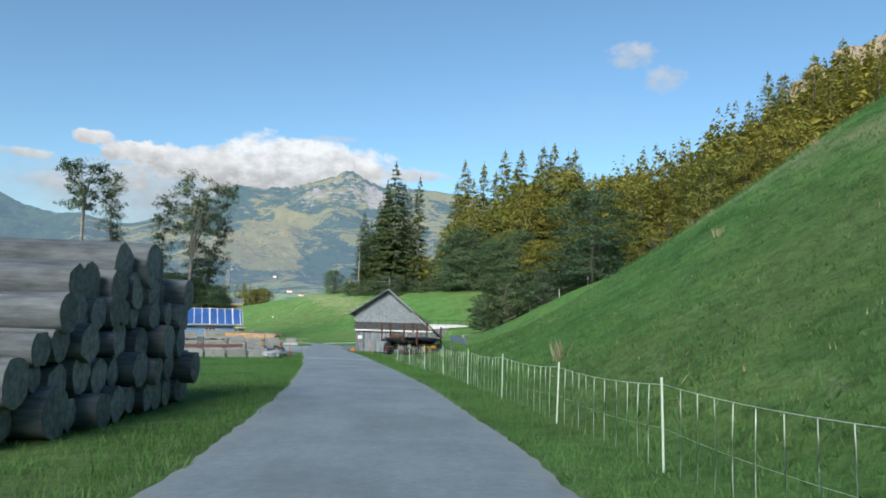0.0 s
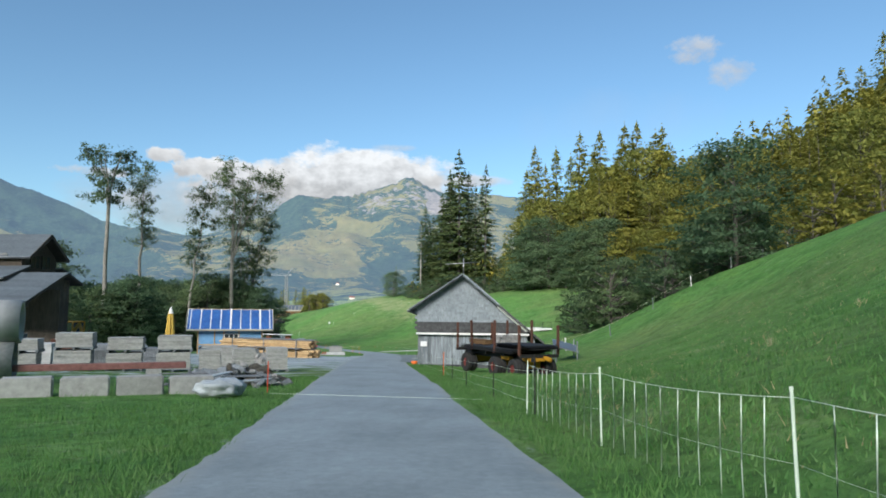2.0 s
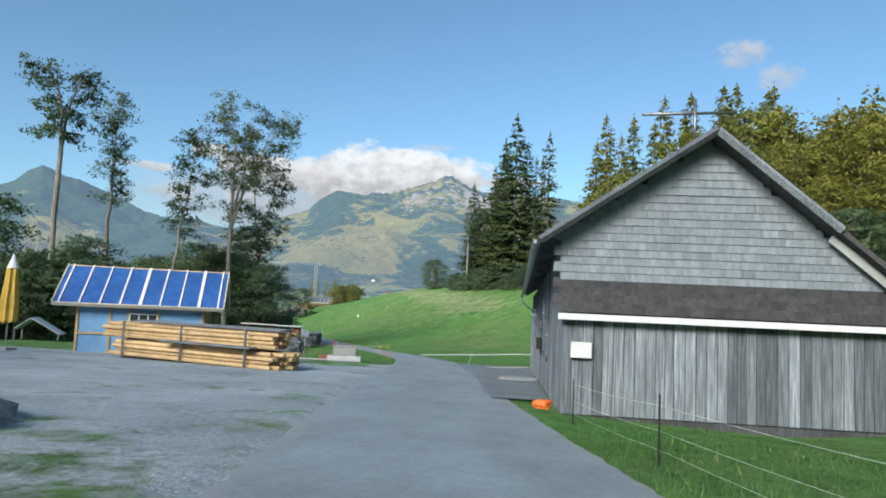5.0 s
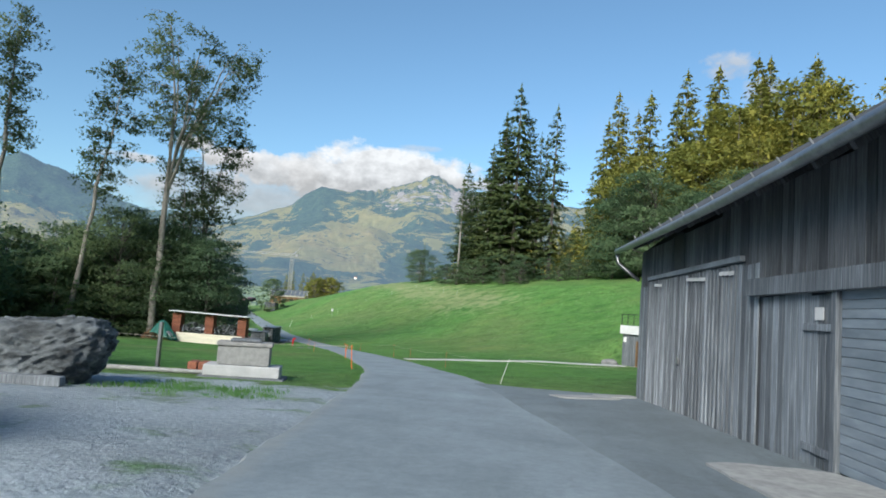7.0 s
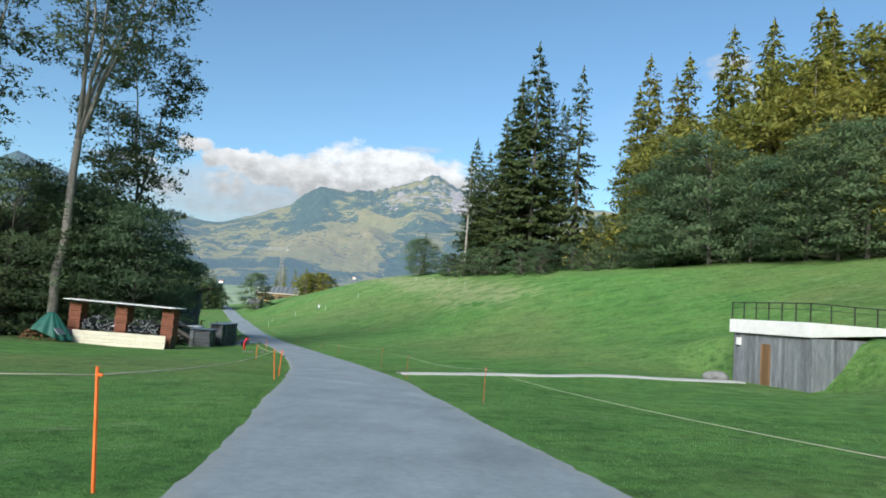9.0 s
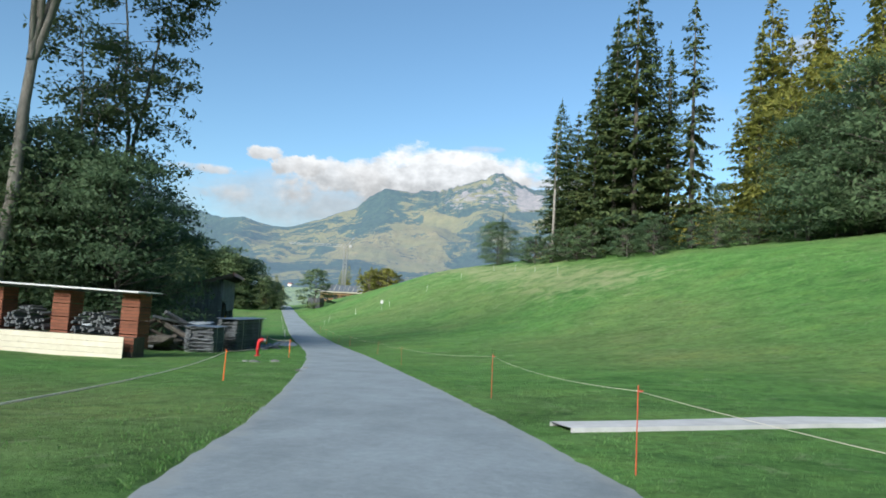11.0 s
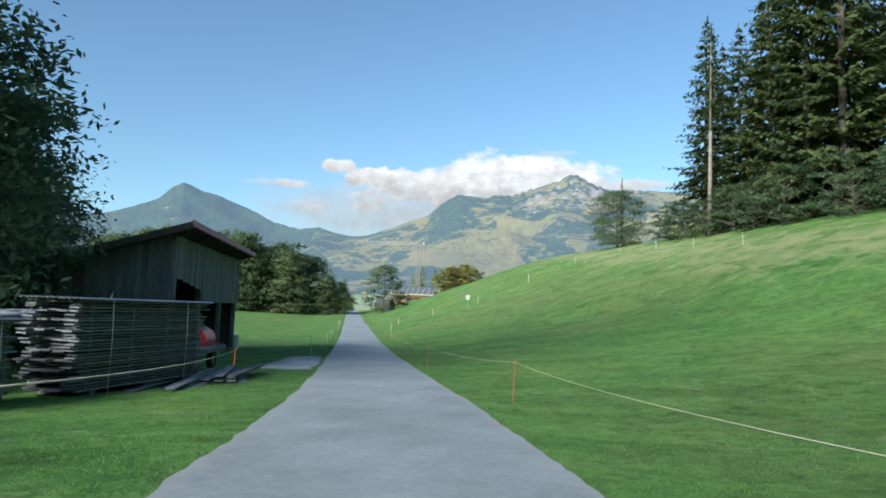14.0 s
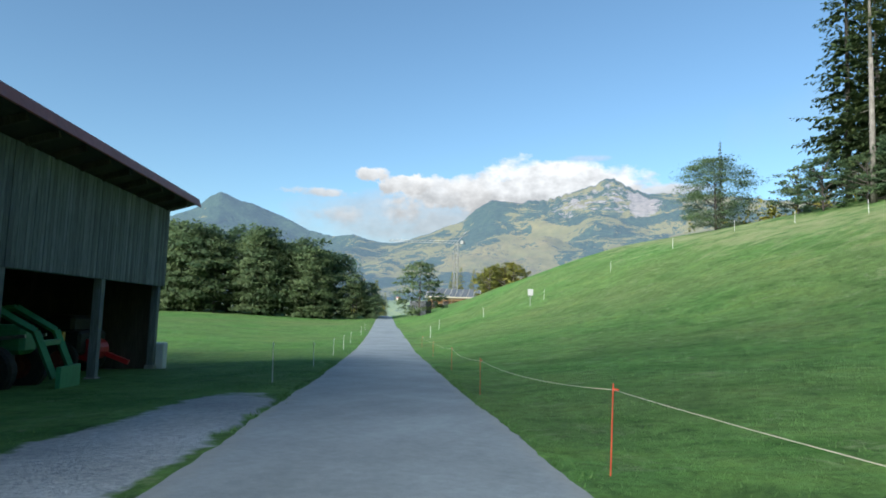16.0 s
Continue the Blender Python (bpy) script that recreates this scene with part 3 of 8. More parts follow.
def build_ground():
    dd = np.concatenate([-np.geomspace(4500, 46, 26), np.linspace(-44, -20, 17), np.linspace(-19, -4.2, 26), np.linspace(-3.8, 3.8, 20), np.linspace(4.2, 19, 26),
                         np.linspace(20, 60, 34), np.geomspace(62, 4500, 34)])
    yy = np.concatenate([-np.geomspace(4400, 14, 16), np.linspace(-12, 190, 226), np.linspace(191.5, 330, 60), np.geomspace(335, 4600, 26)])
    D, Y = np.meshgrid(dd, yy)
    X = road_x(Y) + D
    Z = ground_z(X, Y)
    under = (D > road_edges(Y[:, 0])[0][:, None] + 0.12) & (D < road_edges(Y[:, 0])[1][:, None] - 0.12)
    Z = np.where(under, Z - 0.09, Z)
    n, m = X.shape
    V = np.stack([X, Y, Z], -1).reshape(-1, 3)
    i = (np.arange(n - 1)[:, None] * m + np.arange(m - 1)[None]).reshape(-1)
    F = np.stack([i, i + 1, i + m + 1, i + m], -1)
    ob = raw("ground", V, F, GRASS, smooth=True)
    tagged(ob, "mown and grazed alpine meadow with a gravel yard", "ground", kind="structure")
    me = ob.data
    g = me.attributes.new("gravel", "FLOAT", "POINT")
    g.data.foreach_set("value", gravel_amount(X, Y).reshape(-1).astype(np.float32))
    dry = 0.22 * step(10, 26, D) * step(85, 110, Y) + 0.45 * np.exp(-((D - 33) / 8) ** 2) * step(165, 180, Y) * step(260, 235, Y) + 0.30 * step(9, 17, D) * step(75, 60, Y) + 0.55 * np.exp(-((D - 12.5 - 0.04 * (30 - Y)) / 1.6) ** 2) * step(56, 44, Y)
    a = me.attributes.new("dry", "FLOAT", "POINT")
    a.data.foreach_set("value", dry.reshape(-1).astype(np.float32))


def road_edges(y):
    """Left and right edge of the asphalt, across from the road's line."""
    l = np.interp(y, [0, 25, 40, 60, 90, 110, 125, 150, 160], [-1.92, -1.82, -1.66, -1.6, -1.5, -1.5, -1.75, -1.9, -1.95]) + 0.07 * waves(y, y * 0, 0.9, 11) + 0.05 * waves(y, y * 0, 6, 12)
    h = np.interp(y, [0, 15, 25, 40, 60, 75, 88, 100, 112, 127, 150, 160], [1.62, 1.68, 1.75, 2.05, 2.5, 2.8, 2.6, 2.6, 2.8, 2.1, 1.9, 1.95]) + 0.07 * waves(y, y * 0, 0.9, 13) + 0.05 * waves(y, y * 0, 7, 14)
    return l, h


def build_road():
    y = np.concatenate([np.linspace(-60, -6, 40), np.linspace(-5.6, 190, 900), np.linspace(191, 420, 130)])
    l, h = road_edges(y)
    u = np.concatenate([[0, 0.012], np.linspace(0.08, 0.92, 11), [0.988, 1]])
    D = l[:, None] + (h - l)[:, None] * u[None]
    Y = np.repeat(y[:, None], len(u), 1)
    X = road_x(Y) + D
    Z = road_z(Y) + 0.008 + 0.02 * (1 - (2 * u - 1) ** 2)[None] - 0.05 * ((u < 0.01) | (u > 0.99))[None] + 0.006 * waves(X, Y, 3, 21)
    n, m = X.shape
    V = np.stack([X, Y, Z], -1).reshape(-1, 3)
    i = (np.arange(n - 1)[:, None] * m + np.arange(m - 1)[None]).reshape(-1)
    ob = raw("road", V, np.stack([i, i + 1, i + m + 1, i + m], -1), ROAD)
    a = ob.data.attributes.new("edge", "FLOAT", "POINT")
    a.data.foreach_set("value", np.repeat(np.abs(2 * u - 1)[None] ** 3, n, 0).reshape(-1).astype(np.float32))
    tagged(ob, "narrow grey asphalt lane with crumbling edges", "road", kind="structure")


def apron():
    """The asphalt in front of the barn."""
    y = np.linspace(66.5, 90.0, 48)
    l = road_edges(y)[1] - 0.55
    wall = (-8.0 - 0.9 * (y - 63.8) / 24.5) - road_x(y)
    h = np.where(y < 88.5, wall - 0.04, l + (wall - l) * np.clip((90 - y) / 1.5, 0.12, 1)) + 0.1 * waves(y, y * 0, 1.5, 15) * (y > 88.6)
    h = np.maximum(h, l + 0.35)
    u = np.linspace(0, 1, 12)
    D = l[:, None] + (h - l)[:, None] * u[None]
    Y = np.repeat(y[:, None], len(u), 1)
    X = road_x(Y) + D
    Z = np.maximum(ground_z(X, Y), road_z(Y)) + 0.045 + 0.008 * waves(X, Y, 2, 22)
    Z = np.where(u[None] < 0.01, road_z(Y) - 0.03, Z)
    n, m = X.shape
    i = (np.arange(n - 1)[:, None] * m + np.arange(m - 1)[None]).reshape(-1)
    ob = raw("pavement", np.stack([X, Y, Z], -1).reshape(-1, 3), np.stack([i, i + 1, i + m + 1, i + m], -1), OLDROAD, smooth=True)
    tagged(ob, "patched asphalt apron along the barn wall", "pavement", kind="structure")


# outline of the far mountains: bearing (degrees to the left of north) and height above the eye (degrees)
SKYLINE = [(-180, 9), (-120, 12), (-70, 14), (-40, 10), (-15, 8.5), (-5, 9.4), (1.1, 10.1), (3.4, 10.2), (5.0, 10.2), (6.1, 10.6), (6.8, 10.9), (7.3, 11.3), (8.1, 11.5), (8.7, 11.3), (9.1, 10.9), (9.7, 10.8), (11.4, 10.3),
           (12.5, 9.9), (13.1, 9.7), (14.5, 9.7), (15.2, 9.4), (16.3, 9.6), (17.6, 9.65), (18.9, 9.0), (19.9, 7.9), (21.8, 7.2), (22.9, 6.7), (25.3, 5.9), (26, 5.8), (27.6, 6.0), (29, 6.4), (30.7, 6.2), (32.7, 6.6),
           (34.9, 7.6), (37.2, 8.4), (39.2, 9.0), (39.9, 9.25), (40.8, 8.7), (41.7, 7.8), (43.5, 7.0), (45.5, 6.3), (50, 5.6), (60, 6.5), (75, 6), (90, 8), (130, 11), (180, 9)]


def build_mountains():
    az0 = np.array([a for a, e in SKYLINE], float)
    el0 = np.array([e for a, e in SKYLINE], float)
    seen = np.linspace(-32, 60, 500)
    rest = np.concatenate([np.linspace(-180, -33, 40), np.linspace(61.5, 180, 34)])
    A = np.sort(np.concatenate([seen, rest]))
    rugged = step(15.5, 13, A) * step(0, 4, A)
    e = np.interp(A, az0, el0) + 0.06 * waves(A, A * 0, 1.1, 31) + (0.04 + 0.10 * rugged) * waves(A, A * 0, 0.37, 32) + (0.03 + 0.05 * rugged) * waves(A, A * 0, 0.16, 37)
    far = 2400 + 900 * step(28, 36, A) - 300 * step(-10, -30, A)
    k = np.linspace(0, 1, 90) ** 1.15
    R0 = 430
    AA = np.repeat(A[:, None], len(k), 1)
    RR = R0 + (far[:, None] - R0) * k[None]
    U = k[None] + 0 * AA
    soft = np.convolve(np.pad(np.interp(A, az0, el0), 30, mode="edge"), np.ones(61) / 61, mode="valid")
    top = U ** 5
    rise = (soft[:, None] * (1 - top) + e[:, None] * top) * (0.16 * U + 0.84 * U ** 1.35)
    X0, Y0 = -RR * np.sin(np.radians(AA)), RR * np.cos(np.radians(AA))
    crag = np.array([noise.ridged_multi_fractal(Vector((a / 330, b / 330, 3.0)), 0.9, 2.1, 6, 1.0, 2.0) for a, b in zip(X0.reshape(-1), Y0.reshape(-1))]).reshape(X0.shape) - 1.1
    knob = 0.75 * waves(X0, Y0, 900, 33) + 0.5 * waves(X0, Y0, 420, 36) + 0.34 * waves(X0, Y0, 200, 34) + 0.14 * waves(X0, Y0, 110, 35)
    rise = rise + knob * np.sin(np.pi * U) ** 0.8 * 1.5
    rise = rise + crag * 0.75 * np.sin(np.pi * np.minimum(1, U * 0.96)) ** 0.6
    rise = np.minimum(rise, (soft[:, None] * (1 - top) + e[:, None] * top) * (0.25 + 0.75 * U ** 0.7) - 0.02 * (1 - U))
    Z = -6.0 + RR * np.tan(np.radians(rise)) - 22 * (1 - step(0.0, 0.05, U))
    X = -20 - RR * np.sin(np.radians(AA))
    Y = 80 + RR * np.cos(np.radians(AA))
    n, m = X.shape
    back = np.stack([-20 - (RR[:, -1] + 300) * np.sin(np.radians(A)), 80 + (RR[:, -1] + 300) * np.cos(np.radians(A)), -40 + 0 * A], -1)
    V = np.concatenate([np.stack([X, Y, Z], -1).reshape(-1, 3), back])
    i = (np.arange(n - 1)[:, None] * m + np.arange(m - 1)[None]).reshape(-1)
    F = np.stack([i, i + m, i + m + 1, i + 1], -1).tolist()
    for j in range(n - 1):
        F.append((j * m + m - 1, (j + 1) * m + m - 1, n * m + j + 1, n * m + j))
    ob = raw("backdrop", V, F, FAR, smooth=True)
    def hump(v, a, b, soft_):
        return step(a - soft_, a + soft_, v) * step(b + soft_, b - soft_, v)

    # bare rock under the summit, a pale face beside it, pastures in the middle, woods on the flanks
    rock = 0.54 * hump(AA, 5, 13, 1.0) * hump(U, 0.84, 0.99, 0.04) + 0.62 * hump(AA, 3.8, 6.2, 0.5) * hump(U, 0.86, 0.95, 0.03)
    wood = (0.50 + 0.42 * step(27, 33, AA) - 0.75 * hump(AA, 35.5, 41, 1.2) * hump(U, 0.35, 0.72, 0.12)
            - 0.55 * hump(AA, 12.5, 21.5, 1.2) * hump(U, 0.42, 0.64, 0.05) - 0.22 * hump(AA, 12, 17, 1.0) * hump(U, 0.66, 0.85, 0.06)
            + 0.16 * hump(AA, 3, 11.8, 0.9) * hump(U, 0.30, 0.66, 0.08) + 0.30 * hump(AA, 16.2, 19.5, 0.8) * step(0.72, 0.86, U)
            + 0.12 * hump(AA, 15, 28, 2.0) * hump(U, 0.18, 0.42, 0.05) + 0.03 - 0.5 * step(0.15, 0.09, U))
    for nm, v in (("rock", rock), ("wood", wood), ("low", step(0.30, 0.06, U))):
        at = ob.data.attributes.new(nm, "FLOAT", "POINT")
        at.data.foreach_set("value", np.concatenate([v.reshape(-1), np.zeros(n)]).astype(np.float32))
    tagged(ob, "alpine mountains with painted blue haze, pastures, woods and rocky summits", "mountains", kind="structure")


def shade_ridge():
    """An unseen ridge added behind the camera, to keep part of the sun off the valley floor."""
    s = np.linspace(-1500, 1300, 90)
    u = np.linspace(-1, 1, 15)
    S, U = np.meshgrid(s, u, indexing="ij")
    H = 176 + 4 * waves(S, S * 0, 300, 41) + 3 * waves(S, S * 0, 60, 42)
    X = SUN_FROM.x * 350 + 0.94 * S + 0.34 * U * 190
    Y = SUN_FROM.y * 350 - 0.34 * S + 0.94 * U * 190
    Z = -15 + (H + 15) * (1 - np.abs(U) ** 1.2)
    n, m = X.shape
    i = (np.arange(n - 1)[:, None] * m + np.arange(m - 1)[None]).reshape(-1)
    ob = raw("backdrop", np.stack([X, Y, Z], -1).reshape(-1, 3), np.stack([i, i + 1, i + m + 1, i + m], -1), GRASS, smooth=True)
    tagged(ob, "unseen ridge added behind the camera to shade the valley", "hill", kind="structure")


build_ground()
build_road()
apron()
build_mountains()
shade_ridge()

# ---- trees ----
def spruce_meshes(seed, height=30.0, bare=0.08, wide=0.14, sparse=1.0, fine_=1.0, gaps=0.1):
    """Trunk and crown of a spruce: whorls of drooping boughs hung with small needle sprays."""
    r = np.random.RandomState(seed)
    bm = bmesh.new()
    rod(bm, (0, 0, -0.8), (0, 0, height * 0.5), height * 0.0115, height * 0.007, 7)
    rod(bm, (0, 0, height * 0.5), (0, 0, height * 0.98), height * 0.007, 0.02, 6)
    for k in range(14):
        a, z = r.uniform(0, 6.283), height * r.uniform(0.5 * bare, bare + 0.25)
        L = height * wide * r.uniform(0.3, 0.7)
        rod(bm, (0, 0, z), (math.cos(a) * L, math.sin(a) * L, z - 0.15 * L), 0.035, 0.01, 4, caps=False)
    V, F = [], []
    whorls = int(46 * sparse)
    for i in range(whorls):
        q = min(1.0, (i + r.uniform(0, 0.7)) / whorls)
        zc = height * (bare + (0.985 - bare) * q)
        size = r.uniform(0.72, 1.12)
        for k in range(r.randint(6, 12)):
            if r.rand() < gaps:
                continue
            z = zc + r.normal(0, 0.10)
            a = r.uniform(0, 6.283)
            lump = 1 + 0.25 * math.sin(2 * a + 7 * q + seed) * math.sin(13 * q + seed)
            L = (height * wide * 1.2 * ((1 - q) ** 0.72) * (0.7 + 0.3 * min(1, q * 5)) * size * r.uniform(0.5, 1.2) * lump + 0.36)
            droop = 0.04 + 0.40 * (1 - q) * r.uniform(0.3, 1.3)
            ca, sa = math.cos(a), math.sin(a)
            m = max(2, int(L * 2.3 * fine_ + 0.5))
            for j in range(m):
                t = 0.2 + 0.8 * (j + r.rand()) / m
                rr = L * t
                zz = z - droop * rr * (1.15 - 0.5 * t)
                for sgn in ((-1, 1) if fine_ > 0.8 else (r.choice((-1, 1)),)):
                    ln = (0.40 + 0.12 * L * (1.1 - t)) * r.uniform(0.6, 1.4) / fine_ ** 0.6
                    w = ln * r.uniform(0.25, 0.5)
                    b2 = a + sgn * r.uniform(0.1, 1.0)
                    cb, sb = math.cos(b2), math.sin(b2)
                    o, dip = r.uniform(0.4, 1.0) * ln, r.uniform(0.1, 0.8) * ln
                    p = (ca * rr + r.normal(0, 0.07), sa * rr + r.normal(0, 0.07), zz + r.normal(0.04, 0.07))
                    twist = r.normal(0, 0.35) * w
                    b = len(V)
                    V += [p, (p[0] + cb * o * 0.5 - sb * w, p[1] + sb * o * 0.5 + cb * w, p[2] - dip * 0.5 + twist),
                          (p[0] + cb * o * 1.15, p[1] + sb * o * 1.15, p[2] - dip * 1.15), (p[0] + cb * o * 0.5 + sb * w, p[1] + sb * o * 0.5 - cb * w, p[2] - dip * 0.5 - twist)]
                    F.append((b, b + 1, b + 2, b + 3))
    for k in range(26):
        a, q = r.uniform(0, 6.283), r.rand()
        z, ln = height * (0.93 + 0.09 * q), 0.45 * (1.1 - q)
        b = len(V)
        V += [(0, 0, z), (math.cos(a) * ln - 0.1 * math.sin(a), math.sin(a) * ln + 0.1 * math.cos(a), z - 0.1), (math.cos(a) * ln * 1.4, math.sin(a) * ln * 1.4, z + 0.1), (0.03, 0, z + 0.35)]
        F.append((b, b + 1, b + 2, b + 3))
    return bm, V, F


def leaf_quads(r, c, leaf, flat):
    """Small leaf sprays at the points c; flat: how level they lie."""
    n = len(c)
    a = r.normal(0, 1, (n, 3)) * np.array([1, 1, 1 - flat])
    a /= np.linalg.norm(a, axis=1)[:, None]
    b = np.cross(a, r.normal(0, 1, (n, 3)) * (1 - flat) + np.array([0, 0, 2.0 * flat]))
    b /= np.linalg.norm(b, axis=1)[:, None] + 1e-9
    s = leaf * r.uniform(0.55, 1.3, (n, 1))
    quad = np.stack([c - a * s, c + b * s * 0.42, c + a * s, c - b * s * 0.42], 1)
    return quad.reshape(-1, 3), np.arange(n * 4).reshape(-1, 4)


def open_crown(seed, height, fork=0.5, stems=5, reach=0.2, first=0.25, per=26, leaf=0.2, lean=(0, 0), skew=(0, 0), branches=9, side=0.2, fade=0.5):
    """A tall ash: one trunk, a fan of rising stems, thin side branches and feathery tufts of leaves with gaps between."""
    r = np.random.RandomState(seed)
    bm = bmesh.new()
    tufts = []

    def run(pts, r0, r1, sides):
        for k in range(len(pts) - 1):
            q0, q1 = k / (len(pts) - 1), (k + 1) / (len(pts) - 1)
            rod(bm, pts[k], pts[k + 1], r0 + (r1 - r0) * q0, r0 + (r1 - r0) * q1, sides, caps=False)

    top = Vector((lean[0], lean[1], 0))
    base = [Vector((0, 0, -0.6)) + (top * q + Vector((r.normal(0, 0.07), r.normal(0, 0.07), height * fork * q + 0.6 * q))) for q in np.linspace(0, 1, 7)]
    R = height * 0.0105 + 0.03
    run(base, R, R * (0.72 if stems > 1 else 0.62), 8)
    knot = base[-1]
    for k in range(stems):
        a = 6.283 * (k + r.uniform(-0.25, 0.25)) / stems
        out = reach * height * (r.uniform(0.55, 1.0) if stems > 1 else 0.15)
        end = knot + Vector((skew[0] + out * math.cos(a), skew[1] + out * math.sin(a), (height * (1 - fork)) * r.uniform(0.82, 1.0)))
        mid = knot.lerp(end, 0.5) + Vector((-0.18 * out * math.cos(a), -0.18 * out * math.sin(a), 0.06 * height * (stems > 1)))
        pts = []
        for q in np.linspace(0, 1, 9):
            p = knot * (1 - q) ** 2 + mid * (2 * q * (1 - q)) + end * q * q
            pts.append(p + Vector((r.normal(0, 0.12), r.normal(0, 0.12), 0)))
        run(pts, R * (0.5 if stems > 1 else 0.62), 0.02, 6)
        tufts += [pts[-1], pts[-2]]
        for j in range(branches):
            q = first + (1 - first) * (j + r.rand()) / branches
            i = min(7, int(q * 8))
            p = pts[i].lerp(pts[i + 1], q * 8 - i)
            b = r.uniform(0, 6.283) if stems == 1 or r.rand() < 0.35 else a + r.normal(0, 0.9)
            L = side * height * r.uniform(0.5, 1.1) * (1 - fade * q)
            d = Vector((math.cos(b), math.sin(b), r.uniform(0.1, 0.7))).normalized()
            line = [p]
            for n in range(4):
                d = (d + Vector((r.normal(0, 0.14), r.normal(0, 0.14), -0.13))).normalized()
                line.append(line[-1] + d * L / 4)
            run(line, 0.035, 0.012, 4)
            for n in (2, 3, 4):
                for m in range(2):
                    tw = line[n] + Vector((r.normal(0, 0.55), r.normal(0, 0.55), r.normal(-0.2, 0.35)))
                    rod(bm, line[n], tw, 0.012, 0.006, 3, caps=False)
                    if r.rand() < 0.82:
                        tufts.append(tw)
    c = []
    for t in tufts:
        n = int(per * r.uniform(0.5, 1.4))
        w = r.uniform(0.24, 0.52)
        c.append(np.array(t) + r.normal(0, 1, (n, 3)) * np.array([w, w, w * 0.6]) - np.array([0, 0, 0.25]) * r.rand(n, 1))
    V, F = leaf_quads(r, np.concatenate(c), leaf, 0.25)
    return bm, V, F


def bough_meshes(seed, height=16.0, wide=0.36, pads=120, per=46, leaf=0.24, low=0.04):
    """A dense broadleaf tree: short trunk, limbs, and level pads of leaves built up into an uneven crown."""
    r = np.random.RandomState(seed)
    bm = bmesh.new()
    rod(bm, (0, 0, -0.6), (0.1, 0, height * 0.45), height * 0.018, height * 0.011, 8, caps=False)
    rod(bm, (0.1, 0, height * 0.45), (0, 0, height * 0.86), height * 0.011, 0.03, 6, caps=False)
    c = []
    for k in range(pads):
        q = low + (0.97 - low) * (k + r.rand()) / pads
        a = r.uniform(0, 6.283)
        R = height * wide * math.sqrt(max(0.02, 1 - ((q - 0.40) / 0.60) ** 2)) * (1 + 0.22 * math.sin(2 * a + seed) * math.sin(9 * q + seed) + 0.15 * math.sin(5 * a + 14 * q))
        rr = R * (1 - 0.55 * r.rand() ** 2.2)
        p = np.array([rr * math.cos(a), rr * math.sin(a), height * q])
        if k % 3 == 0:
            rod(bm, (0, 0, max(0.3, height * q * 0.78 - 0.4)), tuple(p), 0.06, 0.02, 4, caps=False)
        n = int(per * r.uniform(0.6, 1.4))
        w = height * r.uniform(0.045, 0.075)
        off = r.normal(0, 1, (n, 3)) * np.array([w, w, w * 0.26])
        off[:, 2] -= 0.12 * np.hypot(off[:, 0], off[:, 1])
        c.append(p + off)
    c = np.concatenate(c)
    c[:, 2] = np.maximum(c[:, 2], 0.12)
    V, F = leaf_quads(r, c, leaf, 0.45)
    return bm, V, F


def tree_proto(name, meshes, leaf_mat, bark_mat, label, category, round_=False):
    bm, V, F = meshes
    e = empty(name, pose(0, 0, -500), label, category)
    part("trunk", bm, bark_mat, e, smooth=True)
    V, F = np.array(V, float), np.array(F)
    # sprays face outwards from the crown's axis
    mid = V[F].mean(1)
    n = np.cross(V[F[:, 2]] - V[F[:, 0]], V[F[:, 3]] - V[F[:, 1]])
    top = V[:, 2].max()
    out = np.stack([mid[:, 0], mid[:, 1], (0.75 if round_ else 0.40) * np.hypot(mid[:, 0], mid[:, 1]) + (0.25 if round_ else 0.0) * (mid[:, 2] - 0.45 * top)], 1)
    flip = (n * out).sum(1) < 0
    F[flip] = F[flip][:, ::-1]
    ob = raw("crown", V, F, leaf_mat, e, True)
    n[flip] *= -1
    n /= np.linalg.norm(n, axis=1)[:, None] + 1e-9
    out /= np.linalg.norm(out, axis=1)[:, None] + 1e-9
    nn = np.zeros_like(V)
    nn[F.reshape(-1)] = np.repeat(n * 0.8 + out, 4, 0)
    nn /= np.linalg.norm(nn, axis=1)[:, None] + 1e-9
    ob.data.normals_split_custom_set_from_vertices(nn.tolist())
    return e


def put(proto, x, y, scale=1.0, turn=None, label="", group="", dz=0.0, wide=None):
    r = random.Random(int(x * 131 + y * 17))
    w = wide or scale
    t = copy_thing(proto, pose(x, y, gz(x, y) + dz, r.uniform(-1, 1), r.uniform(-1, 1), r.uniform(0, 360) if turn is None else turn) @ Matrix.Diagonal((w, w, scale, 1)))
    return tagged(t, label, "", group)


def drop_proto(p):
    for o in (*p.children_recursive, p):
        bpy.data.objects.remove(o)


def wood_height(x, y):
    """Tree height at a place, capped to fit the skyline in the camera's view: lower towards the pasture."""
    return float(np.interp(y, [85, 120, 150, 180], [15, 20, 23, 26])) + 9 * float(step(42, 24, x) * step(165, 182, y)) + 6 * float(step(75, 110, x))


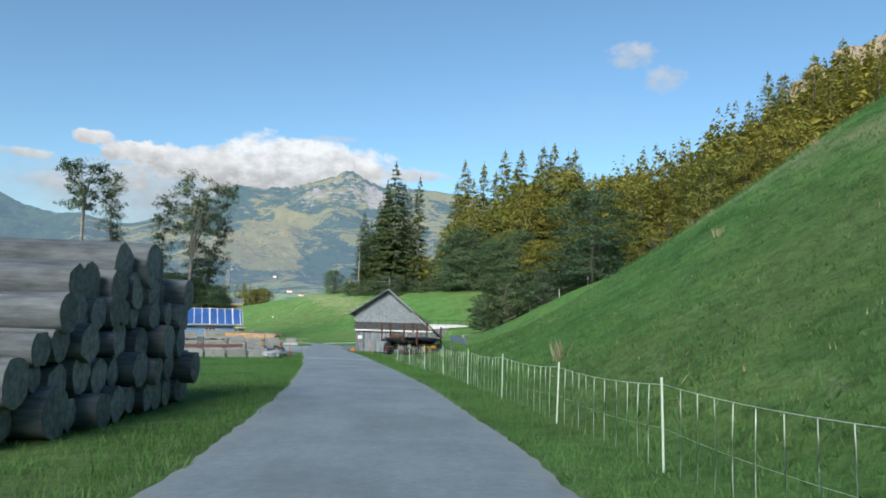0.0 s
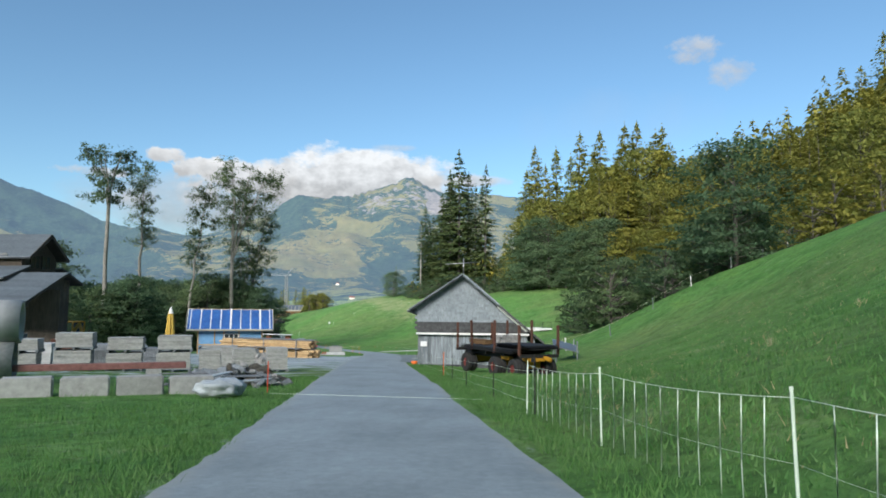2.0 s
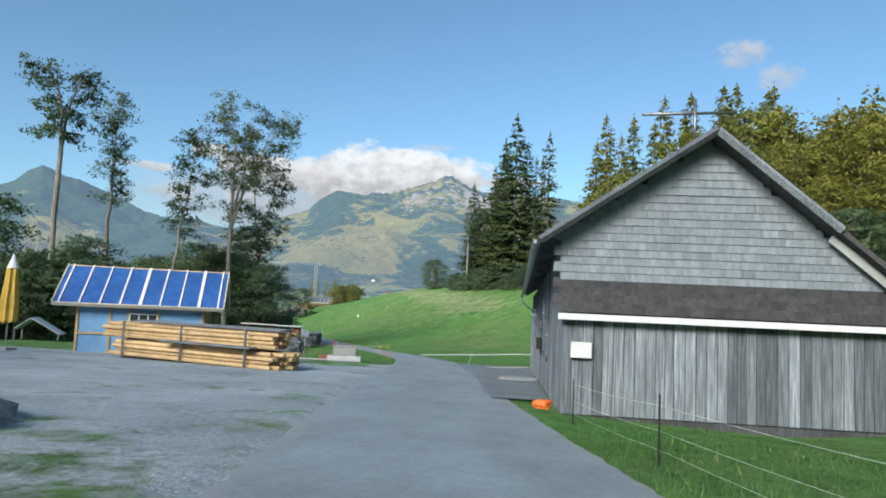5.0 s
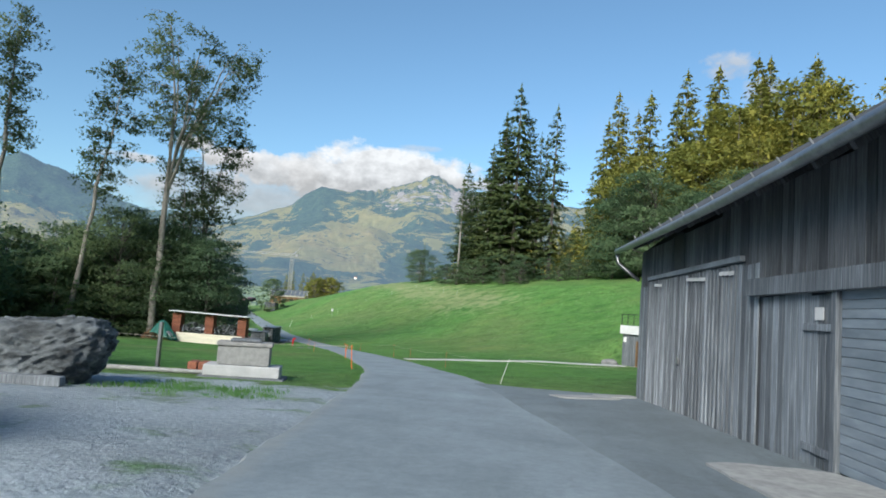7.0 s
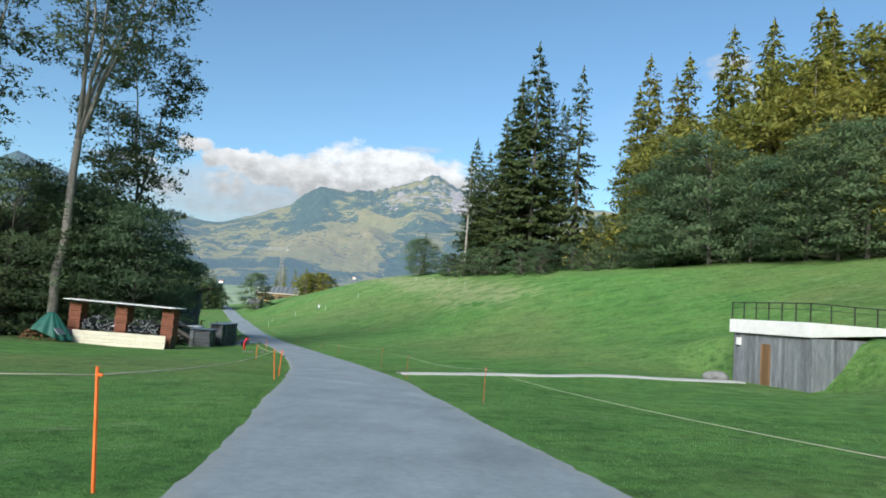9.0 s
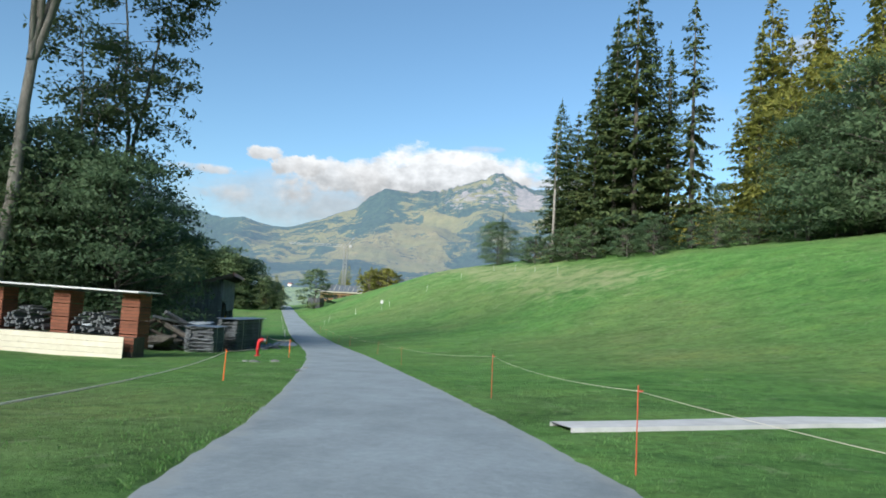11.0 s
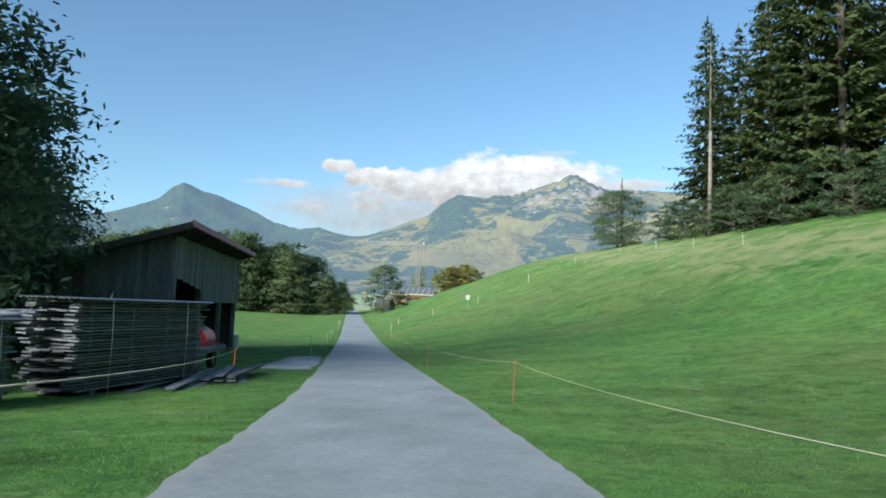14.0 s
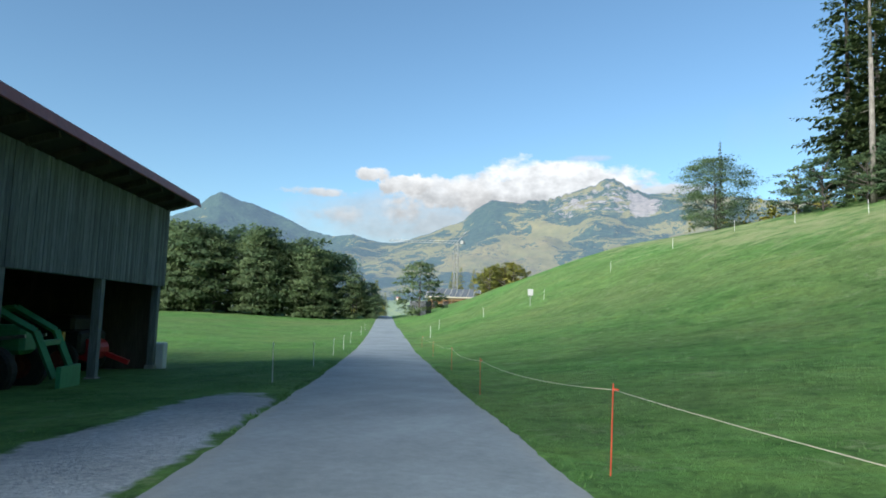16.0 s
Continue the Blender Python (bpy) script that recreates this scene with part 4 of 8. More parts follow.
def build_trees():
    sp = [tree_proto("spruce_tree", spruce_meshes(s, 30, bare, wide, den, 1.5, gap), SPRUCE, BARK, "tall dark green spruce at the edge of the wood", "tree")
          for s, bare, wide, den, gap in ((1, 0.04, 0.145, 1.05, 0.05), (2, 0.10, 0.125, 0.9, 0.2), (3, 0.02, 0.175, 1.1, 0.05))]
    gold = [tree_proto("spruce_tree", spruce_meshes(s, 30, 0.05, wide, 1.0, 0.95), SUNLITLEAF, BARK, "tall spruce of the wood, tinted light green as if sunlit", "tree") for s, wide in ((7, 0.14), (8, 0.165))]
    coarse = [tree_proto("spruce_tree", spruce_meshes(s, 30, 0.04, wide, 0.9, 0.62), SUNLITLEAF, BARK, "tall spruce in the wood, tinted as if sunlit", "tree") for s, wide in ((5, 0.16), (6, 0.185))]
    thin = tree_proto("spruce_tree", spruce_meshes(9, 34, 0.30, 0.075, 0.75, 1.5, 0.3), SPRUCE, BARK, "thin open spruce with a long bare trunk", "tree")
    bare = tree_proto("spruce_tree", spruce_meshes(12, 34, 0.62, 0.06, 0.5, 1.5, 0.4), SPRUCE, PALEBARK, "thin spruce with a pale bare trunk", "tree")
    oak = [tree_proto("broadleaf_tree", bough_meshes(s, 16, w, 140, 62, 0.27), BUSH, BARK, "dense dark green broadleaf tree", "tree", True) for s, w in ((21, 0.36), (22, 0.40), (23, 0.33))]
    far_oak = [tree_proto("broadleaf_tree", bough_meshes(s, 16, 0.36, 84, 40, 0.46), BUSH, BARK, "dense dark green broadleaf tree", "tree", True) for s in (24, 25)]
    gold_oak = tree_proto("broadleaf_tree", bough_meshes(28, 16, 0.34, 110, 46, 0.34, 0.1), SUNLITLEAF, BARK, "broadleaf tree of the wood, tinted light green as if sunlit", "tree", True)
    near_oak = tree_proto("broadleaf_tree", bough_meshes(27, 16, 0.38, 200, 105, 0.20), BUSH, BARK, "dense dark green broadleaf tree by the shed", "tree", True)
    gold_bush = tree_proto("bush", bough_meshes(33, 5, 0.5, 40, 22, 0.24, 0.05), SUNLITLEAF, BARK, "bush on the crest, tinted light green as if sunlit", "bush", True)
    bush = [tree_proto("bush", bough_meshes(s, 5, 0.5, 70, 40, 0.16, 0.05), BUSH, BARK, "dense dark green bush", "bush", True) for s in (31, 32)]
    r = random.Random(77)

    # spruces on the spur past the barn
    for x, y, h, k in ((-14.5, 201.5, 39, 2), (-17.2, 203.5, 34, 0), (-20, 206.5, 28, 2), (-17.5, 207.6, 32, 0), (-22.5, 209.5, 22, 2), (-25.8, 215.3, 25.5, 0), (-23.8, 213, 21, 2), (-12.5, 206, 33, 0), (-7.5, 199.2, 33.7, 1), (-20, 214, 26, 1)):
        put(sp[k], x, y, h / 30, group="spruces on the spur")
    for x, y, h in ((-10.2, 202, 29), (-9, 213, 30)):
        put(thin, x, y, h / 34, group="spruces on the spur")
    put(bare, -25.7, 206.6, 22 / 34, label="lone spruce with a long pale bare trunk", group="spruces on the spur")
    for x, y, s in ((-28.5, 210, 0.9), (-26, 207, 0.8), (-23.5, 205, 1.0), (-22, 202, 0.9), (-20, 199, 1.1), (-30, 213, 0.8), (-16, 197, 1.1), (-12, 195, 1.0), (-8, 193.5, 0.9), (-4, 192, 0.8), (-1, 190.5, 0.9)):
        put(bush[r.randrange(2)], x, y, s, group="bushes under the spruces")
    put(near_oak, -36.4, 225.5, 0.50, wide=0.56, label="rounded dark bush on the crest of the meadow")
    put(sp[0], -35.9, 226.2, 9.6 / 30, wide=0.14)
    put(oak[1], -3.6, 203, 0.55, wide=0.32, label="small dark tree in the gap of the wood")
    # the tall spruces in the sunlit tint where the wood begins
    for x, y, h in ((6.8, 217.5, 39), (3.6, 213, 32), (12.5, 211, 36), (18, 206, 38), (9.5, 205, 31), (23.5, 201, 36), (15, 199, 32), (28.8, 196, 36), (21, 194, 31), (33, 203, 36), (27, 188, 31), (34, 184, 31), (38, 192, 32), (5.5, 203, 27)):
        put(gold[r.randrange(2)], x, y, h / 30, group="spruces of the wood", wide=h / 30 * r.uniform(0.95, 1.15))
    for x, y, h in ((4.5, 196, 19), (10, 193, 22), (17, 187, 22), (24, 180, 22), (30, 172, 20)):
        put(gold_oak, x, y, h / 16, group="broadleaf trees of the wood", wide=h / 17)
    # edge of the wood above the meadow
    edge = [(-19, 193), (-8, 190), (2, 187), (8, 179), (14, 168), (19, 157), (26, 149), (33, 140), (38, 131), (42, 122), (43, 112), (38, 104)]
    for i in range(len(edge) - 1):
        (x0, y0), (x1, y1) = edge[i], edge[i + 1]
        for k in range(3 if 1 < i < 7 else 2):
            t = (k + r.uniform(0.2, 0.8)) / 3
            x, y = x0 + (x1 - x0) * t + r.uniform(-1, 1), y0 + (y1 - y0) * t + r.uniform(-1, 1)
            put((oak[r.randrange(3)] if i < 5 else gold_oak) if i > 1 else bush[r.randrange(2)], x, y, (r.uniform(0.75, 1.1) if i < 5 else r.uniform(0.55, 0.8) if i < 8 else r.uniform(0.40, 0.6)) if i > 1 else r.uniform(0.6, 0.9), group="trees at the wood's edge")
        for k in range(6 if i > 2 else 0):
            t = r.random()
            back = r.uniform(5, 28)
            x, y = x0 + (x1 - x0) * t + back * 0.7, y0 + (y1 - y0) * t + back * 0.7
            h = wood_height(x, y) * r.uniform(0.72, 1.0)
            if r.random() < 0.75:
                put(gold[r.randrange(2)], x, y, h / 30, group="spruces of the wood", wide=h / 30 * r.uniform(1.1, 1.4))
            else:
                put(gold_oak, x, y, h / 17, group="broadleaf trees of the wood", wide=h / 20)
    # gully behind the barn
    for k in range(34):
        x, y = r.uniform(6, 40), r.uniform(84, 108)
        if x < 12 and y < 90:
            continue
        put(bush[r.randrange(2)] if x < 25 else gold_bush, x, y, r.uniform(0.8, 1.5), group="bushes in the gully")
    put(oak[2], 18.2, 81.5, 0.74, wide=0.86, label="dark rounded tree beside the pasture fence")
    # the wooded slope
    for k in range(64):
        d, y = r.uniform(0, 1) ** 0.8 * 80, r.uniform(98, 235)
        x = float(np.interp(y, [98, 112, 132, 158, 184, 205, 235], [44, 50, 48, 40, 32, 34, 40])) + 8 + d
        h = wood_height(x, y) * r.uniform(0.75, 1.0)
        if r.random() < 0.72:
            put(coarse[r.randrange(2)], x, y, h / 30, group="spruces of the wood", wide=h / 30 * r.uniform(1.1, 1.5))
        else:
            put(gold_oak, x, y, h / 17, group="broadleaf trees of the wood", wide=h / 18)
    # ashes along the stream on the other side, each of its own shape
    for x, y, turn, note, how in (
            (-65, 120.2, 0, "tall ash with a round leafy head on a bare trunk", dict(seed=41, height=34, fork=0.70, stems=4, reach=0.09, first=0.1, per=30, leaf=0.24, branches=7, side=0.12, fade=0.3)),
            (-64.2, 129, 0, "very slender tall ash with a thin ragged crown", dict(seed=42, height=36, fork=0.40, stems=1, reach=0.02, first=0.25, per=20, leaf=0.2, branches=40, side=0.09, fade=0.4)),
            (-57.6, 131.6, 0, "slender leaning ash with sparse feathery branches", dict(seed=43, height=30, fork=0.36, stems=1, reach=0.02, first=0.2, per=22, leaf=0.2, lean=(1.0, 0.8), skew=(1.8, 1.0), branches=44, side=0.13, fade=0.45)),
            (-51.2, 136.7, 0, "great forked ash with a wide open crown of bare limbs", dict(seed=44, height=35, fork=0.46, stems=6, reach=0.17, first=0.3, per=24, leaf=0.2, lean=(-0.8, 1.8), skew=(3.2, 0.0), branches=15, side=0.15, fade=0.35)),
            (-50.8, 145.8, 0, "tall ash with hanging leafy branches behind the firewood store", dict(seed=45, height=29, fork=0.30, stems=2, reach=0.10, first=0.0, per=26, leaf=0.2, branches=34, side=0.14, fade=0.5)),
            (-51.6, 142.8, 0, "young ash with drooping leafy branches", dict(seed=46, height=21, fork=0.35, stems=2, reach=0.10, first=0.2, per=24, leaf=0.2, branches=20, side=0.15, fade=0.4))):
        p = tree_proto("ash_tree", open_crown(**how), LEAF, PALEBARK, note, "tree")
        p.matrix_world = pose(x, y, gz(x, y), 0, 0, turn)
        tagged(p, "", "", "ash trees by the stream")
    put(oak[0], -78.5, 124.7, 1.15, group="broadleaf trees by the stream")
    for k in range(38):
        y = r.uniform(92, 158)
        x = -57 - r.uniform(0, 22) - 0.12 * (y - 120)
        put(oak[r.randrange(3)] if k % 4 == 0 else far_oak[r.randrange(2)], x, y, r.uniform(0.5, 0.85), group="broadleaf trees by the stream")
    for x, y, s in ((-56, 143, .62), (-60, 148, 0.8), (-66, 152, 0.85), (-62, 158, 0.7), (-70, 160, 0.9), (-54, 147, 0.7), (-52.5, 149, 0.62), (-57, 145.5, 0.85), (-50.8, 146.2, 0.45), (-53, 141, 0.85), (-56, 137.5, 0.9), (-47.9, 142.2, 0.74)):
        put(near_oak, x, y, s, group="broadleaf trees by the stream")
    # further along the road
    put(far_oak[0], -85.2, 259.5, 0.62, wide=0.66, label="small round tree beside the road")
    for k in range(40):
        t = k / 39
        x, y = -97 - 46 * t + r.uniform(-3, 3), 268 - 24 * t + r.uniform(-4, 4)
        h = (0.30 + 0.75 * min(1, t * 3.2)) * r.uniform(0.78, 1.05)
        put(far_oak[r.randrange(2)], x, y, h, group="trees beyond the meadow", wide=h * r.uniform(0.85, 1.15))
    put(gold_bush, -112, 263, 2.2, wide=1.2, group="trees beyond the meadow")
    for k in range(14):
        put(gold_bush, -76 - r.uniform(0, 13), 294 + r.uniform(-4, 10), r.uniform(0.9, 1.5), group="sunlit bushes in the distance")
        put(coarse[r.randrange(2)], -108 - r.uniform(0, 12), 372 + r.uniform(-12, 12), r.uniform(10, 17) / 30, group="sunlit spruces in the distance")
    for k in range(16):
        put(coarse[r.randrange(2)], -128 - r.uniform(0, 25), 330 + r.uniform(-8, 30), r.uniform(8, 13) / 30, group="spruces beyond the meadow")
    for p in sp + [near_oak, gold_bush, gold_oak] + gold + coarse + [thin, bare] + oak + far_oak + bush:
        drop_proto(p)


def hill_forest():
    """The wooded mountainside: one sheet of many small trees."""
    r = np.random.RandomState(5)
    V, F = [], []
    for k in range(2000):
        y = r.uniform(70, 420)
        d = 95 + 260 * r.rand() ** 1.1
        x = float(road_x(y)) + d + 20
        if y > 300 and d > 260:
            continue
        z = gz(x, y) - 0.5
        conifer = r.rand() < 0.62
        h = r.uniform(17, 29) if conifer else r.uniform(12, 20)
        n = 130
        q = r.rand(n) ** (1.25 if conifer else 0.9)
        a = r.uniform(0, 6.283, n)
        rad = (h * 0.17 * (1 - q) ** 0.8 + 0.15 if conifer else h * 0.33 * np.sqrt(np.maximum(0.03, 1 - (2 * q - 0.9) ** 2)) * (1 + 0.25 * np.sin(3 * a + k)))
        out = rad * r.uniform(0.55, 1.1, n)
        c = np.stack([x + out * np.cos(a), y + out * np.sin(a), z + h * (0.08 + 0.9 * q)], 1)
        ln = (0.5 + 0.22 * rad) * r.uniform(0.7, 1.4, n)
        u = np.stack([np.cos(a), np.sin(a), -r.uniform(0.2, 0.9, n)], 1) * ln[:, None]
        w = np.stack([-np.sin(a), np.cos(a), r.normal(0, 0.3, n)], 1) * (ln * r.uniform(0.4, 0.8, n))[:, None]
        b = len(V)
        V += np.stack([c + u, c - u * 0.4 + w, c - u * 0.4 - w], 1).reshape(-1, 3).tolist()
        F += (b + np.arange(3 * n).reshape(-1, 3)).tolist()
    ob = raw("forest", V, F, SUNLITLEAF)
    tagged(ob, "mixed forest on the steep mountainside, tinted as if sunlit", "forest", kind="stuff")


build_trees()
hill_forest()


def cliffs():
    r = random.Random(8)
    for k in range(7):
        a, d = radians(29.5 + 0.9 * k), 330 + r.uniform(-8, 8)
        x, y = d * math.sin(a), d * math.cos(a)
        bm = bmesh.new()
        bmesh.ops.create_icosphere(bm, subdivisions=4, radius=1.0)
        for v in bm.verts:
            n_ = noise.noise(v.co * 1.5 + Vector((k * 5, 0, 0))) + 0.5 * noise.noise(v.co * 4) + 0.25 * noise.noise(v.co * 9)
            v.co = Vector((v.co.x * 14, v.co.y * 9, v.co.z * 26)) * (1 + 0.4 * n_)
        ob = part("cliff", bm, CLIFF)
        ob.location = (x, y, gz(x, y) + 12)
        tagged(ob, "sunlit pinkish limestone cliff high above the forest", "cliff", "cliffs above the forest", "")


cliffs()

# ---- pieces that share meshes ----
SHARED = {}


def unit(size, material, bevel=0.006):
    """A bevelled board mesh of that size, made once."""
    key = (tuple(round(v, 2) for v in size), material.name, bevel)
    if key not in SHARED:
        bm = boxed(size)
        if bevel:
            bmesh.ops.bevel(bm, geom=bm.edges[:], offset=bevel, segments=1, affect="EDGES")
        me = bpy.data.meshes.new("board")
        bm.to_mesh(me)
        bm.free()
        me.materials.append(material)
        SHARED[key] = me
    return SHARED[key]


def piece(name, size, material, parent, at, turn=(0, 0, 0), label="", bevel=0.006):
    ob = new(name, unit(size, material, bevel))
    ob.parent = parent
    ob.matrix_local = pose(*at, *turn)
    if label:
        ob["label"] = label
    return ob


def single(name, bm, material, m, label, category, group="", kind="", smooth=False):
    """A thing that is one mesh."""
    ob = part(name, bm, material, None, "", smooth)
    ob.matrix_world = m
    return tagged(ob, label, category, group, kind)


RB = random.Random(3)


def rock_mesh(seed, size, rough=0.35, sub=3):
    bm = bmesh.new()
    bmesh.ops.create_icosphere(bm, subdivisions=sub, radius=1.0)
    off = Vector((seed * 7.3, seed * 3.1, seed))
    for v in bm.verts:
        n1 = noise.noise(v.co * 0.9 + off) * 1.1 + noise.noise(v.co * 2.3 + off) * 0.5 + noise.noise(v.co * 6 + off) * 0.22 + noise.noise(v.co * 15 + off) * 0.10
        v.co = Vector((v.co.x * size[0], v.co.y * size[1], v.co.z * size[2])) * (1 + rough * n1)
        v.co.z = max(v.co.z, -size[2] * 0.45)
    return bm


def crag_mesh(seed, size):
    """A blocky, broken rock with a flat top and an undercut end."""
    bm = bmesh.new()
    bmesh.ops.create_icosphere(bm, subdivisions=6, radius=1.0)
    off = Vector((seed * 5.1, seed * 2.7, seed))
    for v in bm.verts:
        p = v.co.copy()
        k = (abs(p.x) ** 4 + abs(p.y) ** 4 + abs(p.z) ** 4) ** -0.25
        q = p * (0.45 + 0.55 * k)
        n1 = 0.16 * noise.noise(q * 1.2 + off) + 0.14 * abs(noise.noise(q * 2.6 + off)) + 0.10 * abs(noise.noise(q * 5.5 + off)) + 0.06 * noise.noise(q * 13 + off) + 0.03 * noise.noise(q * 29 + off)
        q *= 1 + n1
        q.x += 0.22 * q.z * (q.x > 0)
        v.co = Vector((q.x * size[0], q.y * size[1], max(q.z, -0.8) * size[2]))
    return bm


# ---- the old barn beside the road ----
def barn():
    Z0 = -4.9
    e = empty("barn", pose(-8.0, 63.8, Z0, 0, 0, math.degrees(math.atan2(0.9, 24.5))),
              "old weathered timber barn with grey shingled gable and sagging roof", "barn")
    L, Wd = 24.6, 7.1

    def floor(y):
        return 1.55 - 1.25 * (y / L)

    def eave(y):
        return 5.2 - 0.8 * (y / L) - 0.15 * math.sin(math.pi * y / L)

    ridge_drop = lambda y: -0.5 * (y / L) - 0.25 * math.sin(math.pi * y / L)
    # frame walls behind the boards
    bm = bmesh.new()
    prism(bm, [(0.08, -0.5), (Wd - 0.05, -0.5), (Wd - 0.05, 3.75), (2.95, 6.8), (0.08, 4.35)], 0.08, L - 0.05)
    part("wall", bm, OLDDARK, e)
    # long wall: boards in two tiers
    doors = [(16.7, 23.4), (10.4, 16.1), (8.2, 9.5), (5.8, 6.7)]
    y = 0.12
    while y < L - 0.05:
        w = RB.choice((0.16, 0.18, 0.20, 0.22))
        yc = y + w / 2
        split = 3.55 - 0.2 * yc / L
        if not any(a < yc < b for a, b in doors):
            lo, hi = floor(yc) - 0.26 + RB.uniform(-0.04, 0.03), split
            if yc < 16:
                hi = eave(yc) - 0.05
                hh = round(hi - lo, 1)
                piece("board", (0.03, w - 0.012, hh), BARNWOOD, e, (0.062 + RB.uniform(-0.006, 0.008), yc, hi - hh / 2))
            else:
                hh = round(hi - lo, 1)
                piece("board", (0.03, w - 0.012, hh), BARNWOOD, e, (0.062 + RB.uniform(-0.006, 0.008), yc, hi - hh / 2))
        if yc > 16 or any(a < yc < b for a, b in doors):
            if not 20.55 < yc < 21.3:
                lo = split if not any(a < yc < b for a, b in doors[1:]) else {1: 3.12, 2: 3.85, 3: 3.2}[[a < yc < b for a, b in doors].index(True)]
                hi = eave(yc) - 0.05
                hh = round(hi - lo, 1)
                piece("board", (0.03, w - 0.01, hh), OLDDARK, e, (0.066 + RB.uniform(-0.006, 0.006), yc, lo + hh / 2))
        y += w
    # no hole here: a black panel paints the shade inside the hatch
    piece("hatch", (0.05, 0.75, 0.9), BLACK, e, (0.09, 20.92, 4.0), label="black panel in place of the shade inside an open hatch")
    # the big door with battens
    d = empty("barn_door", pose(0, 0, 0))
    d.parent = e
    yy = 16.75
    while yy < 23.35:
        f, t = floor(yy) - 0.14, 3.45
        piece("plank", (0.03, 0.215, round(t - f, 1)), BARNWOOD, d, (0.045, yy + 0.11, (t + f) / 2))
        piece("batten", (0.035, 0.05, round(t - f, 1)), BARNWOOD, d, (0.012, yy + 0.22, (t + f) / 2), bevel=0.004)
        yy += 0.225
    piece("door_rail", (0.10, 6.8, 0.10), BARNWOOD, d, (0.01, 20.05, 3.53))
    for y0, n in ((22.6, 3), (19.7, 5), (17.6, 3)):
        for k in range(n):
            piece("hinge", (0.015, 0.22, 0.07), WHITE, d, (-0.02, y0 - k * 0.26, 3.33 - 0.012 * k), label="pale worn hinge strap", bevel=0.003)
    piece("latch", (0.05, 0.10, 0.16), STEEL, d, (-0.01, 20.3, 1.6))
    # lintel, plank door and slatted garage door
    piece("lintel", (0.14, 6.1, 0.26), BARNWOOD, e, (0.0, 13.2, 3.02), label="broad pale grey lintel beam")
    d = empty("plank_door", pose(0, 0, 0))
    d.parent = e
    for k in range(11):
        yk = 13.75 + k * 0.2
        f = floor(yk) - 0.3
        piece("plank", (0.03, 0.19, round(2.88 - f, 1)), BARNWOOD, d, (0.05, yk, (2.88 + f) / 2))
    piece("crossbar", (0.03, 0.8, 0.09), BARNWOOD, d, (0.015, 14.0, 2.45))
    piece("crossbar", (0.03, 0.8, 0.09), BARNWOOD, d, (0.015, 14.0, 0.95))
    piece("notice", (0.01, 0.22, 0.16), WHITE, d, (0.022, 14.0, 2.62), label="pale paper notice", bevel=0.0)
    d = empty("garage_door", pose(0, 0, 0))
    d.parent = e
    for k in range(20):
        piece("slat", (0.03, 3.0, 0.105), GARAGE, d, (0.055 + 0.004 * (k % 2), 12.0, 0.86 + k * 0.11), label="pale blue-grey door slat")
    for yk in (13.56, 10.45):
        piece("jamb", (0.1, 0.12, 2.2), BARNWOOD, d, (0.03, yk, 1.85))
    piece("mailbox", (0.18, 0.22, 0.42), BLACK, e, (-0.07, 10.15, 2.35), label="dark box on the wall")
    for ya, yb, top, nm in ((8.2, 9.5, 3.8, "plank_door"), (5.8, 6.7, 3.15, "plank_door")):
        d = empty(nm, pose(0, 0, 0))
        d.parent = e
        yk = ya
        while yk < yb - 0.05:
            f = floor(yk) - 0.15
            piece("plank", (0.03, 0.185, round(top - f, 1)), BARNWOOD, d, (0.047, yk + 0.1, (top + f) / 2))
            yk += 0.195
        piece("header", (0.09, yb - ya + 0.16, 0.09), BARNWOOD, d, (0.0, (ya + yb) / 2, top + 0.04))
        piece("crossbar", (0.03, yb - ya - 0.1, 0.1), BARNWOOD, d, (0.015, (ya + yb) / 2, top - 0.5))
        piece("hinge", (0.02, 0.3, 0.06), WHITE, d, (0.02, yb - 0.2, top - 0.35))
        piece("latch", (0.04, 0.06, 0.18), BLACK, d, (0.015, ya + 0.12, 2.1))
    # front gable: boards below, shingles above
    x = 0.02
    while x < Wd - 0.05:
        w = RB.choice((0.18, 0.2, 0.22))
        piece("board", (w - 0.012, 0.03, 2.0), BARNWOOD, e, (x + w / 2, 0.05 + RB.uniform(-0.006, 0.006), 2.4))
        x += w
    piece("trim", (7.35, 0.10, 0.13), WHITE, e, (3.6, -0.16, 3.40), label="white painted trim board")
    piece("meter_box", (0.42, 0.14, 0.32), WHITE, e, (0.42, -0.02, 2.72), label="white meter box on the boards")
    top = lambda x: 7.2 - 0.68 * (2.95 - x) if x < 2.95 else 7.2 - 0.83 * (x - 2.95)
    rows = 22
    count = 0
    V, F = [], []
